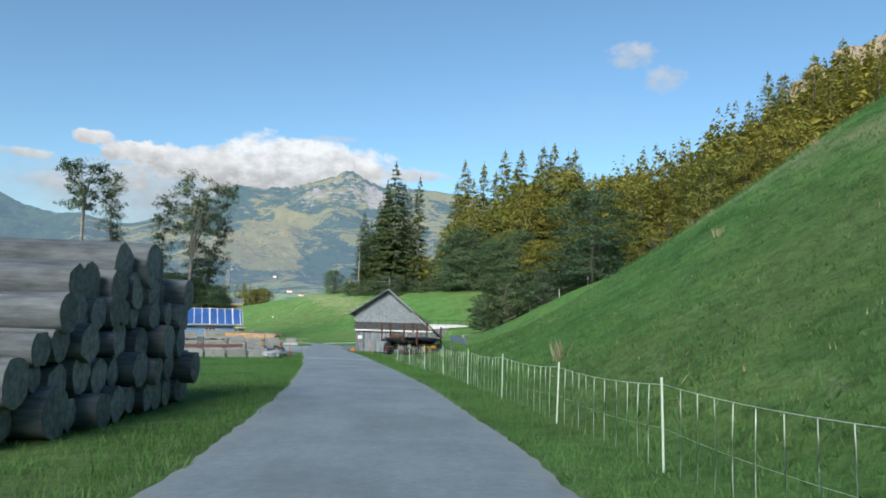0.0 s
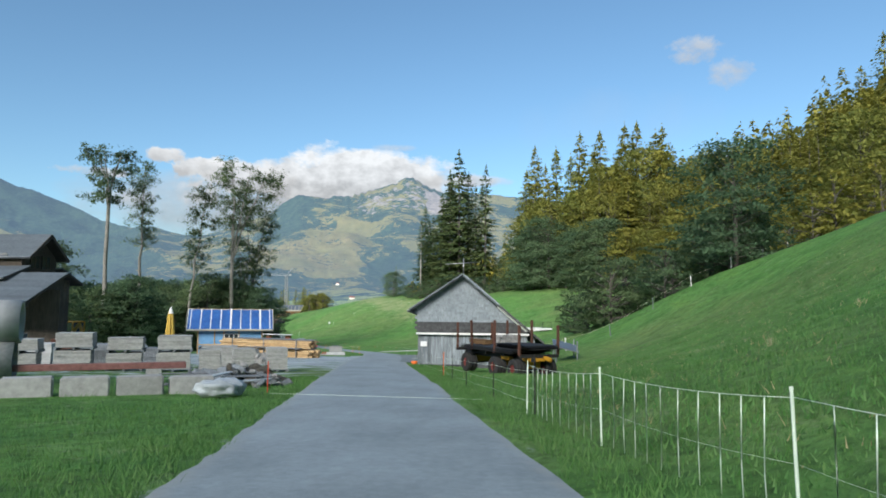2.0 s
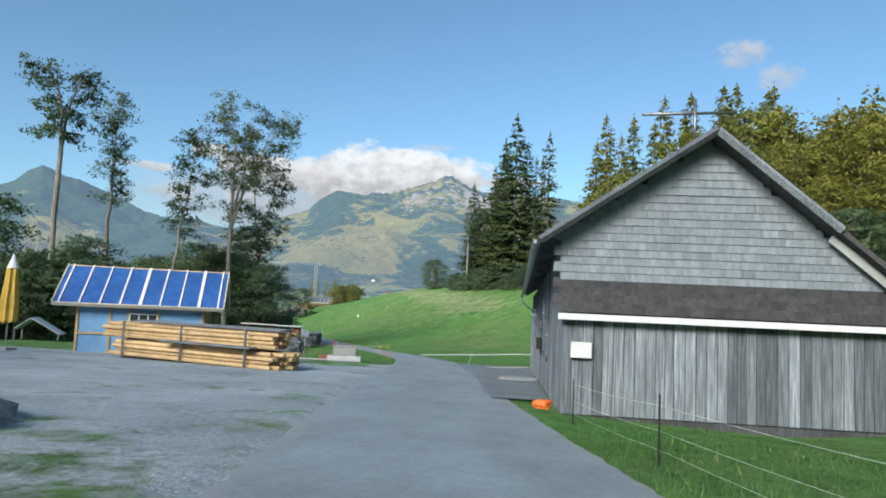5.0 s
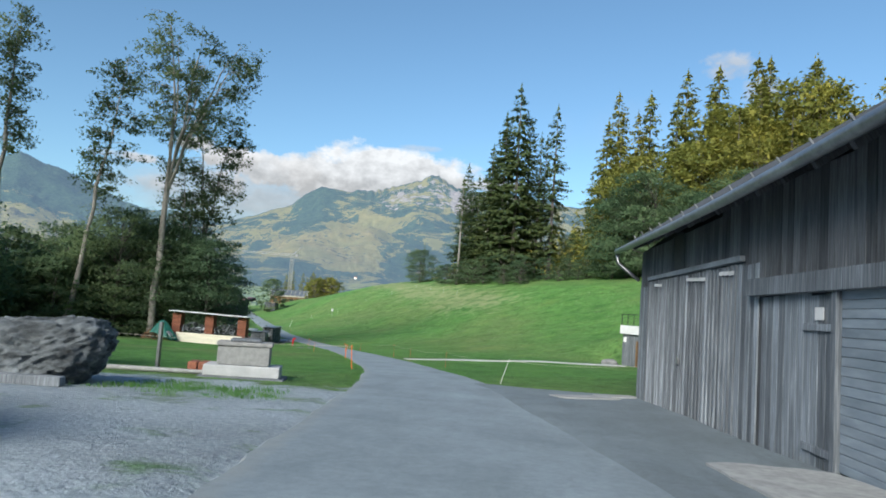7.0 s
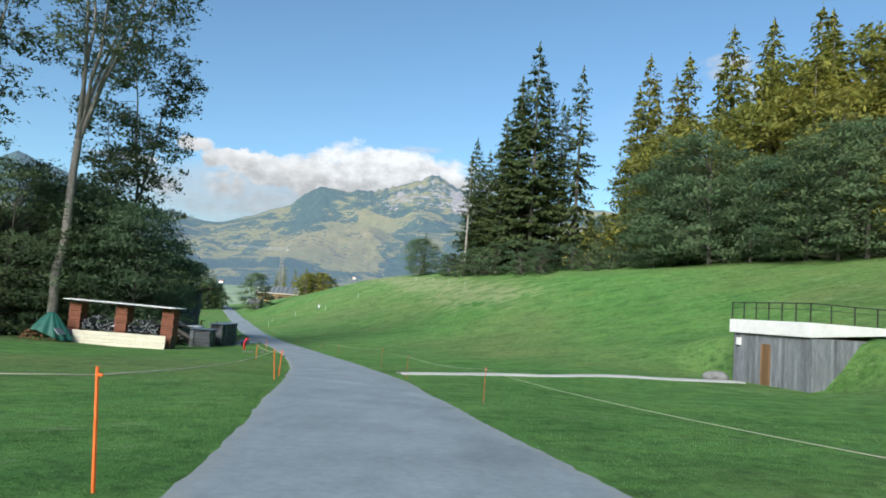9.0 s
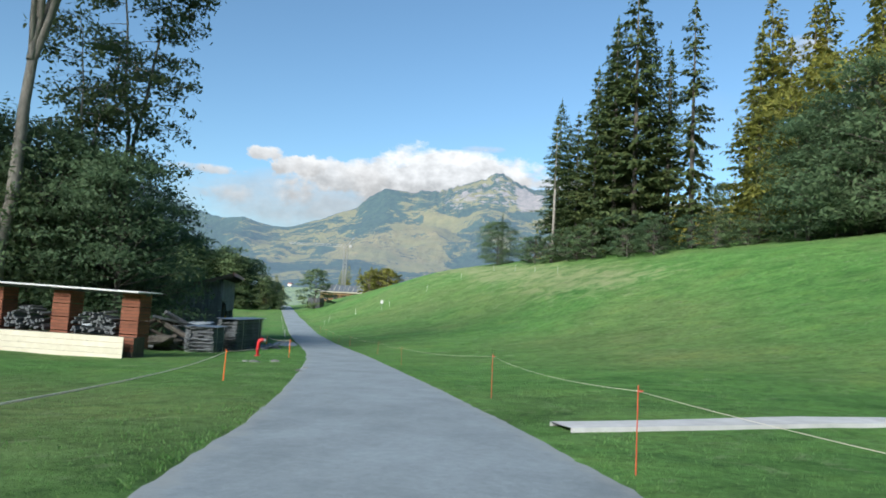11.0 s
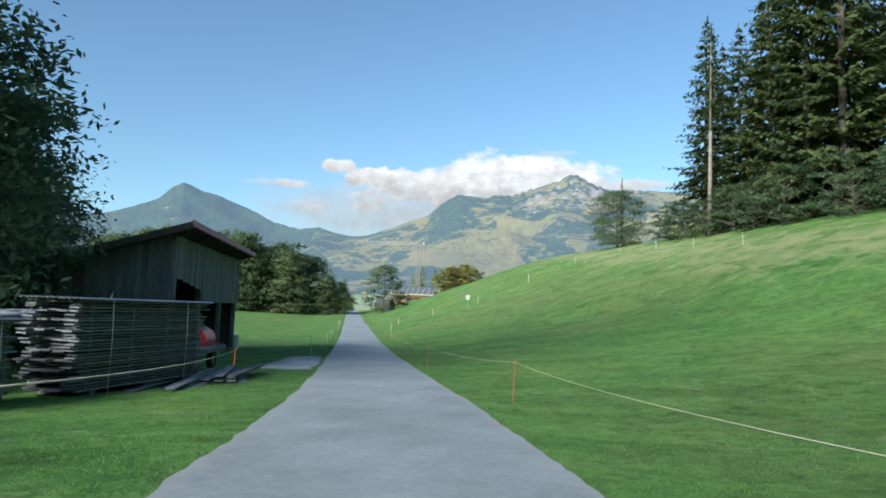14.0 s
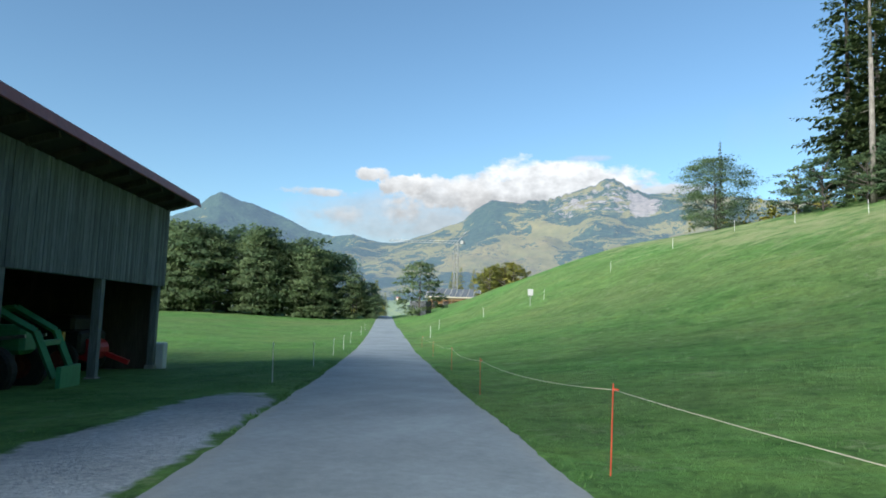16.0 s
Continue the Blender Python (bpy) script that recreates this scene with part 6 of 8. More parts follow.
def umbrella(x, y):
    z = gz(x, y)
    e = empty("parasol", pose(x, y, z), "closed yellow parasol with a white top", "parasol")
    part("pole", rodded((0, 0, 0), (0, 0, 3.9), 0.03, sides=8), STEEL, e)
    piece("base", (0.6, 0.6, 0.1), CONCRETE, e, (0, 0, 0.05))
    V, F = [], []
    prof = [(1.15, 0.05), (1.2, 0.34), (1.9, 0.36), (2.7, 0.28), (3.3, 0.24), (3.55, 0.20)]
    n = 16
    for h, rr in prof:
        for k in range(n):
            a = 2 * math.pi * k / n
            V.append((rr * (0.75 + 0.3 * (k % 2)) * math.cos(a), rr * (0.75 + 0.3 * (k % 2)) * math.sin(a), h + 0.06 * math.sin(3 * k)))
    for s in range(len(prof) - 1):
        for k in range(n):
            F.append((s * n + k, s * n + (k + 1) % n, (s + 1) * n + (k + 1) % n, (s + 1) * n + k))
    raw("canopy", V, F, CANVAS, e)
    bm = bmesh.new()
    bmesh.ops.create_cone(bm, cap_ends=True, segments=10, radius1=0.24, radius2=0.03, depth=0.6, matrix=Matrix.Translation((0, 0, 3.78)))
    part("cap", bm, WHITE, e, "white top")


umbrella(-30.9, 75.4)


def cabin():
    """Timber hut under construction, wrapped in blue membrane."""
    turn = 22.0
    cx, cy = -27.65, 80.5
    z0 = -4.35
    e = empty("timber_hut", pose(cx, cy, z0, 0, 0, turn), "small new timber hut with blue roof membrane and light blue walls", "hut")
    Lh, Wh, H = 5.6, 3.0, 2.35
    bm = bmesh.new()
    outline = [(-Wh / 2, 0), (Wh / 2, 0), (Wh / 2, H), (0, 3.9), (-Wh / 2, H)]
    f = [bm.verts.new((-Lh / 2, a, b)) for a, b in outline]
    g = [bm.verts.new((Lh / 2, a, b)) for a, b in outline]
    bm.faces.new(f)
    bm.faces.new(g[::-1])
    for i in range(5):
        bm.faces.new((f[i], g[i], g[(i + 1) % 5], f[(i + 1) % 5]))
    bmesh.ops.recalc_face_normals(bm, faces=bm.faces)
    part("wall", bm, LIGHTBLUE, e, "light blue wrapped wall")
    yf = -Wh / 2 - 0.03
    for xx in (-2.75, -1.35, -0.55, 0.75, 2.75):
        piece("stud", (0.11, 0.06, H), FRESH, e, (xx, yf, H / 2))
    for zz in (0.08, 1.0, 2.25):
        piece("rail", (Lh, 0.055, 0.10), FRESH, e, (0, yf - 0.005, zz))
    w = empty("window", pose(0.1, yf - 0.02, 1.55))
    w.parent = e
    piece("pane", (1.15, 0.03, 0.75), GLASS, w, (0, 0, 0), bevel=0)
    for xx in (-0.6, -0.2, 0.2, 0.6):
        piece("mullion", (0.05, 0.06, 0.85), WHITE, w, (xx, -0.01, 0))
    for zz in (-0.41, 0.0, 0.41):
        piece("muntin", (1.25, 0.06, 0.05), WHITE, w, (0, -0.012, zz))
    xg = Lh / 2 + 0.03
    for yy in (-1.45, -0.75, 0.0, 0.75, 1.45):
        piece("stud", (0.05, 0.1, 2.3 if abs(yy) > 1 else 3.0), FRESH, e, (xg, yy, 1.15 if abs(yy) > 1 else 1.5))
    piece("rail", (0.055, 3.0, 0.1), FRESH, e, (xg + 0.005, 0, 2.3))
    # roof
    Lr, run = 7.4, 2.15
    slope = math.degrees(math.atan2(1.62, 1.9))
    half = math.hypot(1.62, 1.9) * run / 1.9
    for sgn in (-1, 1):
        rf = empty("roof_side", pose(0, 0, 4.22) @ pose(0, 0, 0, -sgn * slope if sgn > 0 else slope, 0, 0))
        rf.parent = e
        yy = sgn * half / 2
        piece("sheathing", (Lr, half, 0.10), FRESH, rf, (0, yy, -0.09))
        piece("membrane", (Lr - 0.04, half - 0.03, 0.02), BLUEFOIL, rf, (0, yy, -0.028), label="dark blue roof membrane")
        for k in range(9):
            xx = -Lr / 2 + 0.25 + k * (Lr - 0.5) / 8
            piece("batten", (0.15 if k in (4, 7) else 0.075, half - 0.06, 0.045), WHITE, rf, (xx, yy, 0.004))
        piece("fascia", (Lr + 0.04, 0.05, 0.2), CREAM, rf, (0, sgn * half, -0.09))
        for xx in (-Lr / 2 - 0.02, Lr / 2 + 0.02):
            piece("bargeboard", (0.05, half, 0.2), CREAM, rf, (xx, yy, -0.07))


cabin()


def round_logs():
    """The stack of peeled poles, with bearers and straps."""
    a, b = Vector((-26.2, 75.9, 0)), Vector((-16.9, 72.9, 0))
    turn = math.degrees(math.atan2(b.y - a.y, b.x - a.x))
    mid = (a + b) / 2
    z0 = gz(mid.x, mid.y) + 0.02
    r = random.Random(21)
    V0 = {}
    for lvl in range(8):
        cols = 7 if lvl < 4 else 6
        for c in range(cols):
            rad = 0.085
            x0 = r.uniform(-0.18, 0.18) - (0.35 if lvl >= 4 else 0.0)
            L = 8.8 + r.uniform(-0.5, 0.4) - (0.5 if c < 3 and lvl < 4 else 0)
            yy = -0.62 + c * 0.178 + (0.09 if lvl % 2 else 0) + (0.15 if lvl >= 4 else 0)
            zz = 0.13 + lvl * 0.152 + (0.10 if lvl >= 4 else 0)
            bm = rodded((-L / 2, 0, 0), (L / 2, 0, 0), rad * r.uniform(0.9, 1.1), rad * 0.92, 10)
            single("pole", bm, FRESH, pose(mid.x, mid.y, z0, 0, 0, turn) @ pose(x0, yy, zz, r.uniform(0, 360), 0, r.uniform(-0.4, 0.4)), "fresh peeled round timber pole in the stack", "pole", "stacked poles", smooth=False)
    for xx in (-3.4, -0.2, 3.0):
        single("stake", boxed((0.08, 0.08, 1.5), (0, 0, 0.75), bevel=0.01), STEEL, pose(mid.x, mid.y, z0, 0, 0, turn) @ pose(xx, -0.80, -0.05), "grey upright stake holding the poles", "stake", "stakes of the pole stack")
        single("bearer", boxed((0.12, 1.6, 0.06)), GREYWOOD, pose(mid.x, mid.y, z0, 0, 0, turn) @ pose(xx, 0, 0.0), "grey wooden bearer under the poles", "bearer", "bearers of the pole stack")
        single("bearer", boxed((0.12, 1.5, 0.07)), GREYWOOD, pose(mid.x, mid.y, z0, 0, 0, turn) @ pose(xx, 0.1, 0.715), "grey wooden bearer between the layers", "bearer", "bearers of the pole stack")
    for k, yy in enumerate((-0.35, 0.05)):
        beam(0, 0, 0, 7.6, 0.34, 0.05, 0, GREYWOOD, "long grey plank on top of the poles", "plank").matrix_world = pose(mid.x, mid.y, z0, 0, 0, turn) @ pose(0.5, yy, 1.45 + k * 0.03)
    beam(0, 0, 0, 4.5, 0.45, 0.06, 0, GREYWOOD, "long grey plank between the poles", "plank").matrix_world = pose(mid.x, mid.y, z0, 0, 0, turn) @ pose(1.2, -0.85, 0.80)


round_logs()

# slabs and bricks at the end of the yard
h = 0
for k, (w, l, t, m) in enumerate(((2.0, 1.0, 0.09, GREYWOOD), (1.75, 0.85, 0.26, PALECONCRETE), (1.2, 0.62, 0.44, CONCRETE), (1.28, 0.68, 0.10, STONE), (0.7, 0.5, 0.07, GREYWOOD))):
    bm = boxed((w, l, t))
    bmesh.ops.bevel(bm, geom=bm.edges[:], offset=0.02, segments=1, affect="EDGES")
    single("stone_slab", bm, m, pose(-18.7, 84.6, gz(-18.7, 84.6) + h + t / 2 - 0.04, 0, 0, 14 + k * 1.5), "grey cut stone block in a stepped stack on the grass", "slab", "stacked stone slabs")
    h += t + 0.004
for k in range(4):
    bm = boxed((0.22, 0.5, 0.3), bevel=0.02)
    single("brick_block", bm, BRICKRED, pose(-20.0 + k * 0.24, 84.7 + 0.06 * k, gz(-19.6, 84.8) + 0.16, 0, 0, 14), "red clay block beside the stone slabs", "brick", "red blocks")
single("steel_post", boxed((0.08, 0.10, 1.25), (0, 0, 0.55), bevel=0.01), STEEL, pose(-20.9, 84.6, gz(-20.9, 84.6)), "grey steel post at the edge of the field", "post")
tube("kerb_pipe", [(-22.5, 83.4, gz(-22.5, 83.4) + 0.06), (-20.0, 84.4, gz(-20, 84.4) + 0.06), (-18.2, 85.0, gz(-18.2, 85) + 0.06)], 0.06, CONCRETE)
tagged(bpy.data.objects["kerb_pipe"], "pale concrete edging at the end of the gravel", "kerb")


# ---- log trailer on the grass ----
def wheel(parent, at, r=0.5, w=0.28, rim=None):
    wh = empty("wheel", pose(*at))
    wh.parent = parent
    bm = bmesh.new()
    n = 22
    prof = [(-w / 2, r * 0.49), (-w / 2, r * 0.90), (-w * 0.36, r), (w * 0.36, r), (w / 2, r * 0.90), (w / 2, r * 0.49)]
    ring = []
    for k in range(n):
        a = 2 * math.pi * k / n
        ring.append([bm.verts.new((s, rr * math.cos(a), rr * math.sin(a))) for s, rr in prof])
    for k in range(n):
        a, b = ring[k], ring[(k + 1) % n]
        for j in range(len(prof)):
            bm.faces.new((a[j], a[(j + 1) % len(prof)], b[(j + 1) % len(prof)], b[j]))
    bmesh.ops.recalc_face_normals(bm, faces=bm.faces)
    part("tyre", bm, RUBBER, wh, "worn black tyre")
    bm = rodded((-w * 0.3, 0, 0), (w * 0.3, 0, 0), r * 0.5, sides=18)
    rod(bm, (-w * 0.44, 0, 0), (w * 0.52, 0, 0), r * 0.22, sides=10)
    part("rim", bm, rim or DULLRED, wh, "" if rim else "dull red rim")
    return wh


def trailer():
    x0, y0 = -1.98, 51.56
    at = pose(x0, y0, gz(x0, y0) - 0.02, 0, 0, 30.6) @ Matrix.Scale(0.9, 4)
    e = empty("log_trailer", at, "old yellow log trailer with rusty stakes and a load of sheets", "trailer")
    for xx in (-0.42, 0.42):
        piece("chassis_beam", (0.12, 7.0, 0.24), BLACK, e, (xx, 0.85, 1.0), label="black chassis beam")
    for yy in (-2.5, -0.9, 0.9, 2.6, 4.2):
        piece("crossmember", (2.2, 0.16, 0.16), BLACK, e, (0, yy, 1.16))
    for yy in (-1.9, 0.0, 3.1):
        part("axle", rodded((-1.0, yy, 0.5), (1.0, yy, 0.5), 0.07, sides=8), BLACK, e)
        piece("hanger", (0.9, 0.12, 0.45), YELLOW, e, (0, yy, 0.72))
        for xx in (-1.02, -0.70, 0.70, 1.02):
            wheel(e, (xx, yy, 0.5))
    for yy, h in ((-2.5, 1.45), (-0.15, 1.65), (2.35, 1.6), (4.05, 1.45)):
        for xx in (-1.12, 1.12):
            piece("stake", (0.10, 0.12, h), RUST, e, (xx, yy, 1.2 + h / 2), (RB.uniform(-2, 2), RB.uniform(-2, 2), 0), "rusty upright stake")
    for k in range(5):
        piece("steel_sheet", (2.3, 5.6, 0.025), BLACK, e, (RB.uniform(-0.08, 0.08), 0.9 + RB.uniform(-0.3, 0.3), 1.26 + k * 0.04), (RB.uniform(-0.6, 0.6), RB.uniform(-0.6, 0.6), RB.uniform(-2, 2)), "dark corrugated sheet")
    for k in range(4):
        V, F = [], []
        for i in range(33):
            for yy in (-1.5, 1.5):
                V += [(-0.95 + i * 0.06, yy, 0.018 * (-1) ** i), (-0.95 + i * 0.06, yy, 0.018 * (-1) ** i - 0.006)]
        for i in range(32):
            a = i * 4
            F += [(a, a + 2, a + 6, a + 4), (a + 1, a + 5, a + 7, a + 3), (a, a + 4, a + 5, a + 1), (a + 2, a + 3, a + 7, a + 6)]
        sh = raw("corrugated_sheet", V, F, BLACK, e)
        sh.matrix_local = pose(0.1 + RB.uniform(-0.1, 0.1), -1.2 + RB.uniform(-0.2, 0.2), 1.50 + 0.05 * k, 0, 0, RB.uniform(-4, 4))
    piece("drawbar", (0.16, 0.9, 0.16), YELLOW, e, (0.3, -2.6, 1.08), (8, 0, 0))
    piece("bracket", (1.3, 0.5, 0.28), YELLOW, e, (0, -2.3, 1.05))
    piece("bracket", (1.6, 0.7, 0.2), YELLOW, e, (0, -0.6, 0.98))
    tagged(single("pallet", boxed((1.1, 1.1, 0.13), (0, 0, 0.065), bevel=0.01), GREYWOOD, at @ pose(0.45, 1.25, 1.47), "wooden pallet on the trailer", "pallet"))
    r = random.Random(6)
    for k in range(16):
        bm = boxed((0.45, 0.32, 0.14), bevel=0.015)
        single("paving_stone", bm, STONE, at @ pose(0.45, 1.25, 1.61) @ pose(-0.3 + 0.5 * (k % 2) + r.uniform(-0.08, 0.08), -0.32 + 0.33 * ((k // 2) % 3), 0.075 + 0.145 * (k // 6), 0, 0, r.uniform(-6, 6)), "grey cut stone stacked on the trailer", "stone", "stones on the trailer")
    for k in range(3):
        single("timber_board", boxed((1.6, 0.5, 0.08), bevel=0.01), BROWNWOOD, at @ pose(-0.1, 3.2, 1.50 + 0.085 * k, 0, 0, 90 + 4 * k), "orange-brown shuttering board on the trailer", "board", "boards on the trailer")


trailer()
single("lean_to_roof", boxed((1.7, 2.6, 0.06), bevel=0.01), STEEL, pose(1.8, 66.5, -2.3, 8, 14, 0), "low grey sheet-metal roof beside the barn", "roof")
for dx, dy in ((-0.7, -1.1), (0.7, -1.1), (-0.7, 1.1), (0.7, 1.1)):
    single("post", rodded((0, 0, 0), (0, 0, 1.35), 0.05), GREYWOOD, pose(1.8 + dx, 66.5 + dy, gz(1.8 + dx, 66.5 + dy) - 0.1), "thin wooden post under the metal roof", "post", "posts of the metal roof")


# ---- bunker in the meadow ----
def bunker():
    corner = Vector((-1.5, 122.5, 0))
    turn = math.degrees(math.atan2(0.40, 0.917))
    e = empty("cellar", pose(corner.x, corner.y, -6.1, 0, 0, turn), "board-clad cellar built into the meadow with white roof edge and railing", "cellar")
    # local: x along the side wall into the hill, y along the front
    bm = boxed((7.0, 5.2, 2.75), (3.55, 2.65, 1.25))
    part("wall", bm, DARKWOOD, e)
    k = 0
    for i in range(26):
        y = 0.1 + i * 0.2
        if not 2.45 < y < 3.3:
            piece("board", (0.03, 0.188, 2.6), GREYWOOD, e, (0.03 + RB.uniform(-0.006, 0.006), y, 1.3))
        else:
            piece("board", (0.03, 0.188, 0.5), GREYWOOD, e, (0.03, y, 2.35))
    for i in range(34):
        x = 0.12 + i * 0.2
        piece("board", (0.188, 0.03, 2.6), GREYWOOD, e, (x, 0.03 + RB.uniform(-0.006, 0.006), 1.3))
    d = empty("door", pose(0.0, 2.88, 0))
    d.parent = e
    for i in range(4):
        piece("plank", (0.03, 0.195, 2.1), BROWNWOOD, d, (0.03, -0.3 + i * 0.2, 1.07), label="brown wooden door plank")
    piece("jamb", (0.07, 0.09, 2.15), GREYWOOD, d, (0.0, -0.45, 1.08))
    piece("jamb", (0.07, 0.09, 2.15), GREYWOOD, d, (0.0, 0.45, 1.08))
    piece("corner_board", (0.09, 0.09, 2.6), GREYWOOD, e, (0.0, 0.0, 1.3))
    piece("wall_lamp", (0.12, 0.28, 0.4), WHITE, e, (-0.05, 4.75, 2.15))
    bm = boxed((7.3, 5.5, 0.72), (3.5, 2.65, 2.96))
    for v in bm.verts:
        if v.co.x > 3 and v.co.z < 3:
            v.co.z += 0.52
    bmesh.ops.bevel(bm, geom=bm.edges[:], offset=0.02, segments=1, affect="EDGES")
    part("roof", bm, WHITE, e, "white painted concrete roof edge")
    rail = empty("railing", pose(0, 0, 0))
    rail.parent = e
    pts = [(-0.05, y) for y in np.linspace(5.3, 0.0, 7)] + [(x, 0.0) for x in np.linspace(1.2, 7, 5)]
    for x, y in pts:
        piece("baluster", (0.05, 0.05, 1.35), BLACK, rail, (x - 0.02, y - 0.02, 3.58))
    for a, b in (((-0.07, 5.3), (-0.07, -0.02)), ((-0.07, -0.02), (7, -0.02))):
        for z in (4.24, 3.95):
            part("rail", rodded((a[0], a[1], z), (b[0], b[1], z if z > 4 else z), 0.025 if z > 4 else 0.012, sides=6), BLACK, rail)


bunker()
p0, p1 = Vector((-20.3, 117.4, 0)), Vector((-3.6, 125.9, 0))
V, F = [], []
for k in range(25):
    p = p0.lerp(p1, k / 24)
    for s in (-0.38, 0.38):
        q = p + Vector((-0.45, 0.89, 0)) * s
        V += [(q.x, q.y, gz(q.x, q.y) + 0.07), (q.x, q.y, gz(q.x, q.y) - 0.1)]
for k in range(24):
    a = k * 4
    F += [(a, a + 4, a + 6, a + 2), (a, a + 1, a + 5, a + 4), (a + 2, a + 6, a + 7, a + 3)]
tagged(raw("path", V, F, PALECONCRETE), "narrow pale concrete path across the meadow", "path", kind="structure")
single("trough", rock_mesh(15, (0.75, 0.4, 0.35), 0.15), BOULDER, pose(-4.6, 126.6, gz(-4.6, 126.6) + 0.12), "dark stone lump beside the cellar door", "stone")


# ---- firewood store, hydrant, heaps ----
def firewood_store():
    e = empty("firewood_store", pose(-42.3, 132.2, gz(-42.3, 132.2), 0, 0, 4.5), "open firewood store of stacked red crates under a white sheet roof", "firewood store")
    for xx in (-3.3, -0.05, 3.2):
        for k in range(4):
            c = empty("crate", pose(xx, 0, 0.45 + 0.72 + k * 0.58 - 0.72))
            c.parent = e
            for yy in (-0.44, 0.44):
                for j in range(4):
                    piece("slat", (0.82, 0.03, 0.12), BRICKRED, c, (0, yy, 0.08 + j * 0.14), bevel=0.004)
            for sx in (-0.41, 0.41):
                for j in range(4):
                    piece("slat", (0.03, 0.86, 0.12), BRICKRED, c, (sx, 0, 0.08 + j * 0.14), bevel=0.004)
            piece("filling", (0.72, 0.78, 0.5), DARKWOOD, c, (0, 0, 0.28))
    for k in range(7):
        c = empty("crate", pose(-3.3 + k * 1.09, -0.35, 0.05))
        c.parent = e
        for j in range(4):
            piece("slat", (0.95, 0.03, 0.12), BRICKRED, c, (0, -0.44, 0.34 + j * 0.15), bevel=0.004)
        piece("filling", (0.9, 0.8, 0.85), DARKWOOD, c, (0, 0, 0.45))
    for xc in (-1.7, 1.55):
        r = random.Random(int(xc * 10))
        bm = bmesh.new()
        for k in range(70):
            a = r.uniform(-1.0, 1.0)
            hh = r.uniform(0, 1.0) * (1 - 0.5 * a * a)
            x, z = xc + a, 1.0 + hh
            rod(bm, (x, -0.45 + r.uniform(-0.05, 0.05), z), (x + r.uniform(-0.1, 0.1), 0.4, z + r.uniform(-0.05, 0.05)), r.uniform(0.04, 0.075), sides=5)
        part("firewood", bm, OLDLOG, e, "split grey firewood")
    rf = empty("roof", pose(0, 0, 2.9, 0, 1.0, 0))
    rf.parent = e
    for k in range(8):
        piece("roof_sheet", (0.96, 1.9, 0.05), WHITE, rf, (-3.42 + k * 0.975, -0.1, 0), label="white roof sheet")
    piece("purlin", (7.6, 0.1, 0.12), GREYWOOD, e, (0, 0, 2.8), (0, 1.0, 0))
    fr = empty("front_panel", pose(0.35, -1.25, 0))
    fr.parent = e
    for k in range(4):
        piece("plank", (6.4, 0.05, 0.23), CREAM, fr, (0, 0, 0.13 + k * 0.24), label="cream painted plank")


firewood_store()


def tarp_heap(x, y):
    """Split wood heaped up, with a folded tarpaulin thrown over its top and one side."""
    e = empty("tarpaulin_heap", pose(x, y, gz(x, y)), "heap of reddish firewood under a folded green tarpaulin", "heap")
    V, F = [], []
    n, m = 44, 12
    for j in range(m):
        q = j / (m - 1)
        for k in range(n):
            a = math.radians(-112 + 250 * k / (n - 1))
            fall = 1.0 - 0.38 * max(0.0, math.cos(a + 1.9)) ** 2
            fold = math.sin(13 * a) * 0.6 + math.sin(7 * a + 1.0) * 0.4
            rr = (0.16 + 1.36 * q) * (1 + 0.13 * fold * q)
            V.append((0.25 + rr * math.cos(a), rr * math.sin(a) * 0.78, 1.85 - 1.78 * fall * q ** 1.25 + 0.05 * fold * (1 - q)))
    for j in range(m - 1):
        for k in range(n - 1):
            F.append((j * n + k, j * n + k + 1, (j + 1) * n + k + 1, (j + 1) * n + k))
    F.append(tuple(range(n)))
    ob = raw("tarpaulin", V, F, TARP, e, True)
    ob.modifiers.new("thickness", "SOLIDIFY").thickness = 0.02
    r = random.Random(12)
    bm = bmesh.new()
    for k in range(260):
        a, q = r.uniform(0, 6.283), r.random() ** 0.6
        p = Vector((1.5 * q * math.cos(a) - 0.12, 1.02 * q * math.sin(a), r.uniform(0.85, 1.0) * 1.45 * (1 - q) ** 0.9 + 0.06))
        rod(bm, p, p + Vector((r.uniform(-0.22, 0.22), r.uniform(-0.3, 0.1), r.uniform(-0.06, 0.06))), r.uniform(0.035, 0.06), sides=5)
    part("firewood", bm, BROWNWOOD, e, "reddish split firewood")


tarp_heap(-46.4, 130.0)
bm = boxed((0.55, 2.2, 0.05), (0, 0, 0), bevel=0.01)
single("leaning_sheet", bm, GREYTARP, pose(-45.1, 129.9, gz(-45.1, 129.9) + 0.72, 0, 48, 15), "grey plastic sheet leaning on the firewood", "sheet")


def hydrant(x, y):
    z = gz(x, y)
    e = empty("hydrant", pose(x, y, z, 0, 0, 20), "red cast-iron standpipe hydrant in the grass", "hydrant")
    pts = [(0, 0, 0), (0, 0, 0.25), (0.02, 0, 0.62), (0.06, 0, 0.72), (0.15, 0, 0.77), (0.27, 0, 0.75)]
    tube("pipe", pts, [0.085, 0.082, 0.085, 0.09, 0.085, 0.08], RED, e, 12)
    part("flange", rodded((0, 0, 0), (0, 0, 0.05), 0.14, sides=14), RED, e)
    part("outlet", rodded((0.25, 0, 0.755), (0.33, 0, 0.735), 0.095, sides=12), STEEL, e, "grey metal outlet")


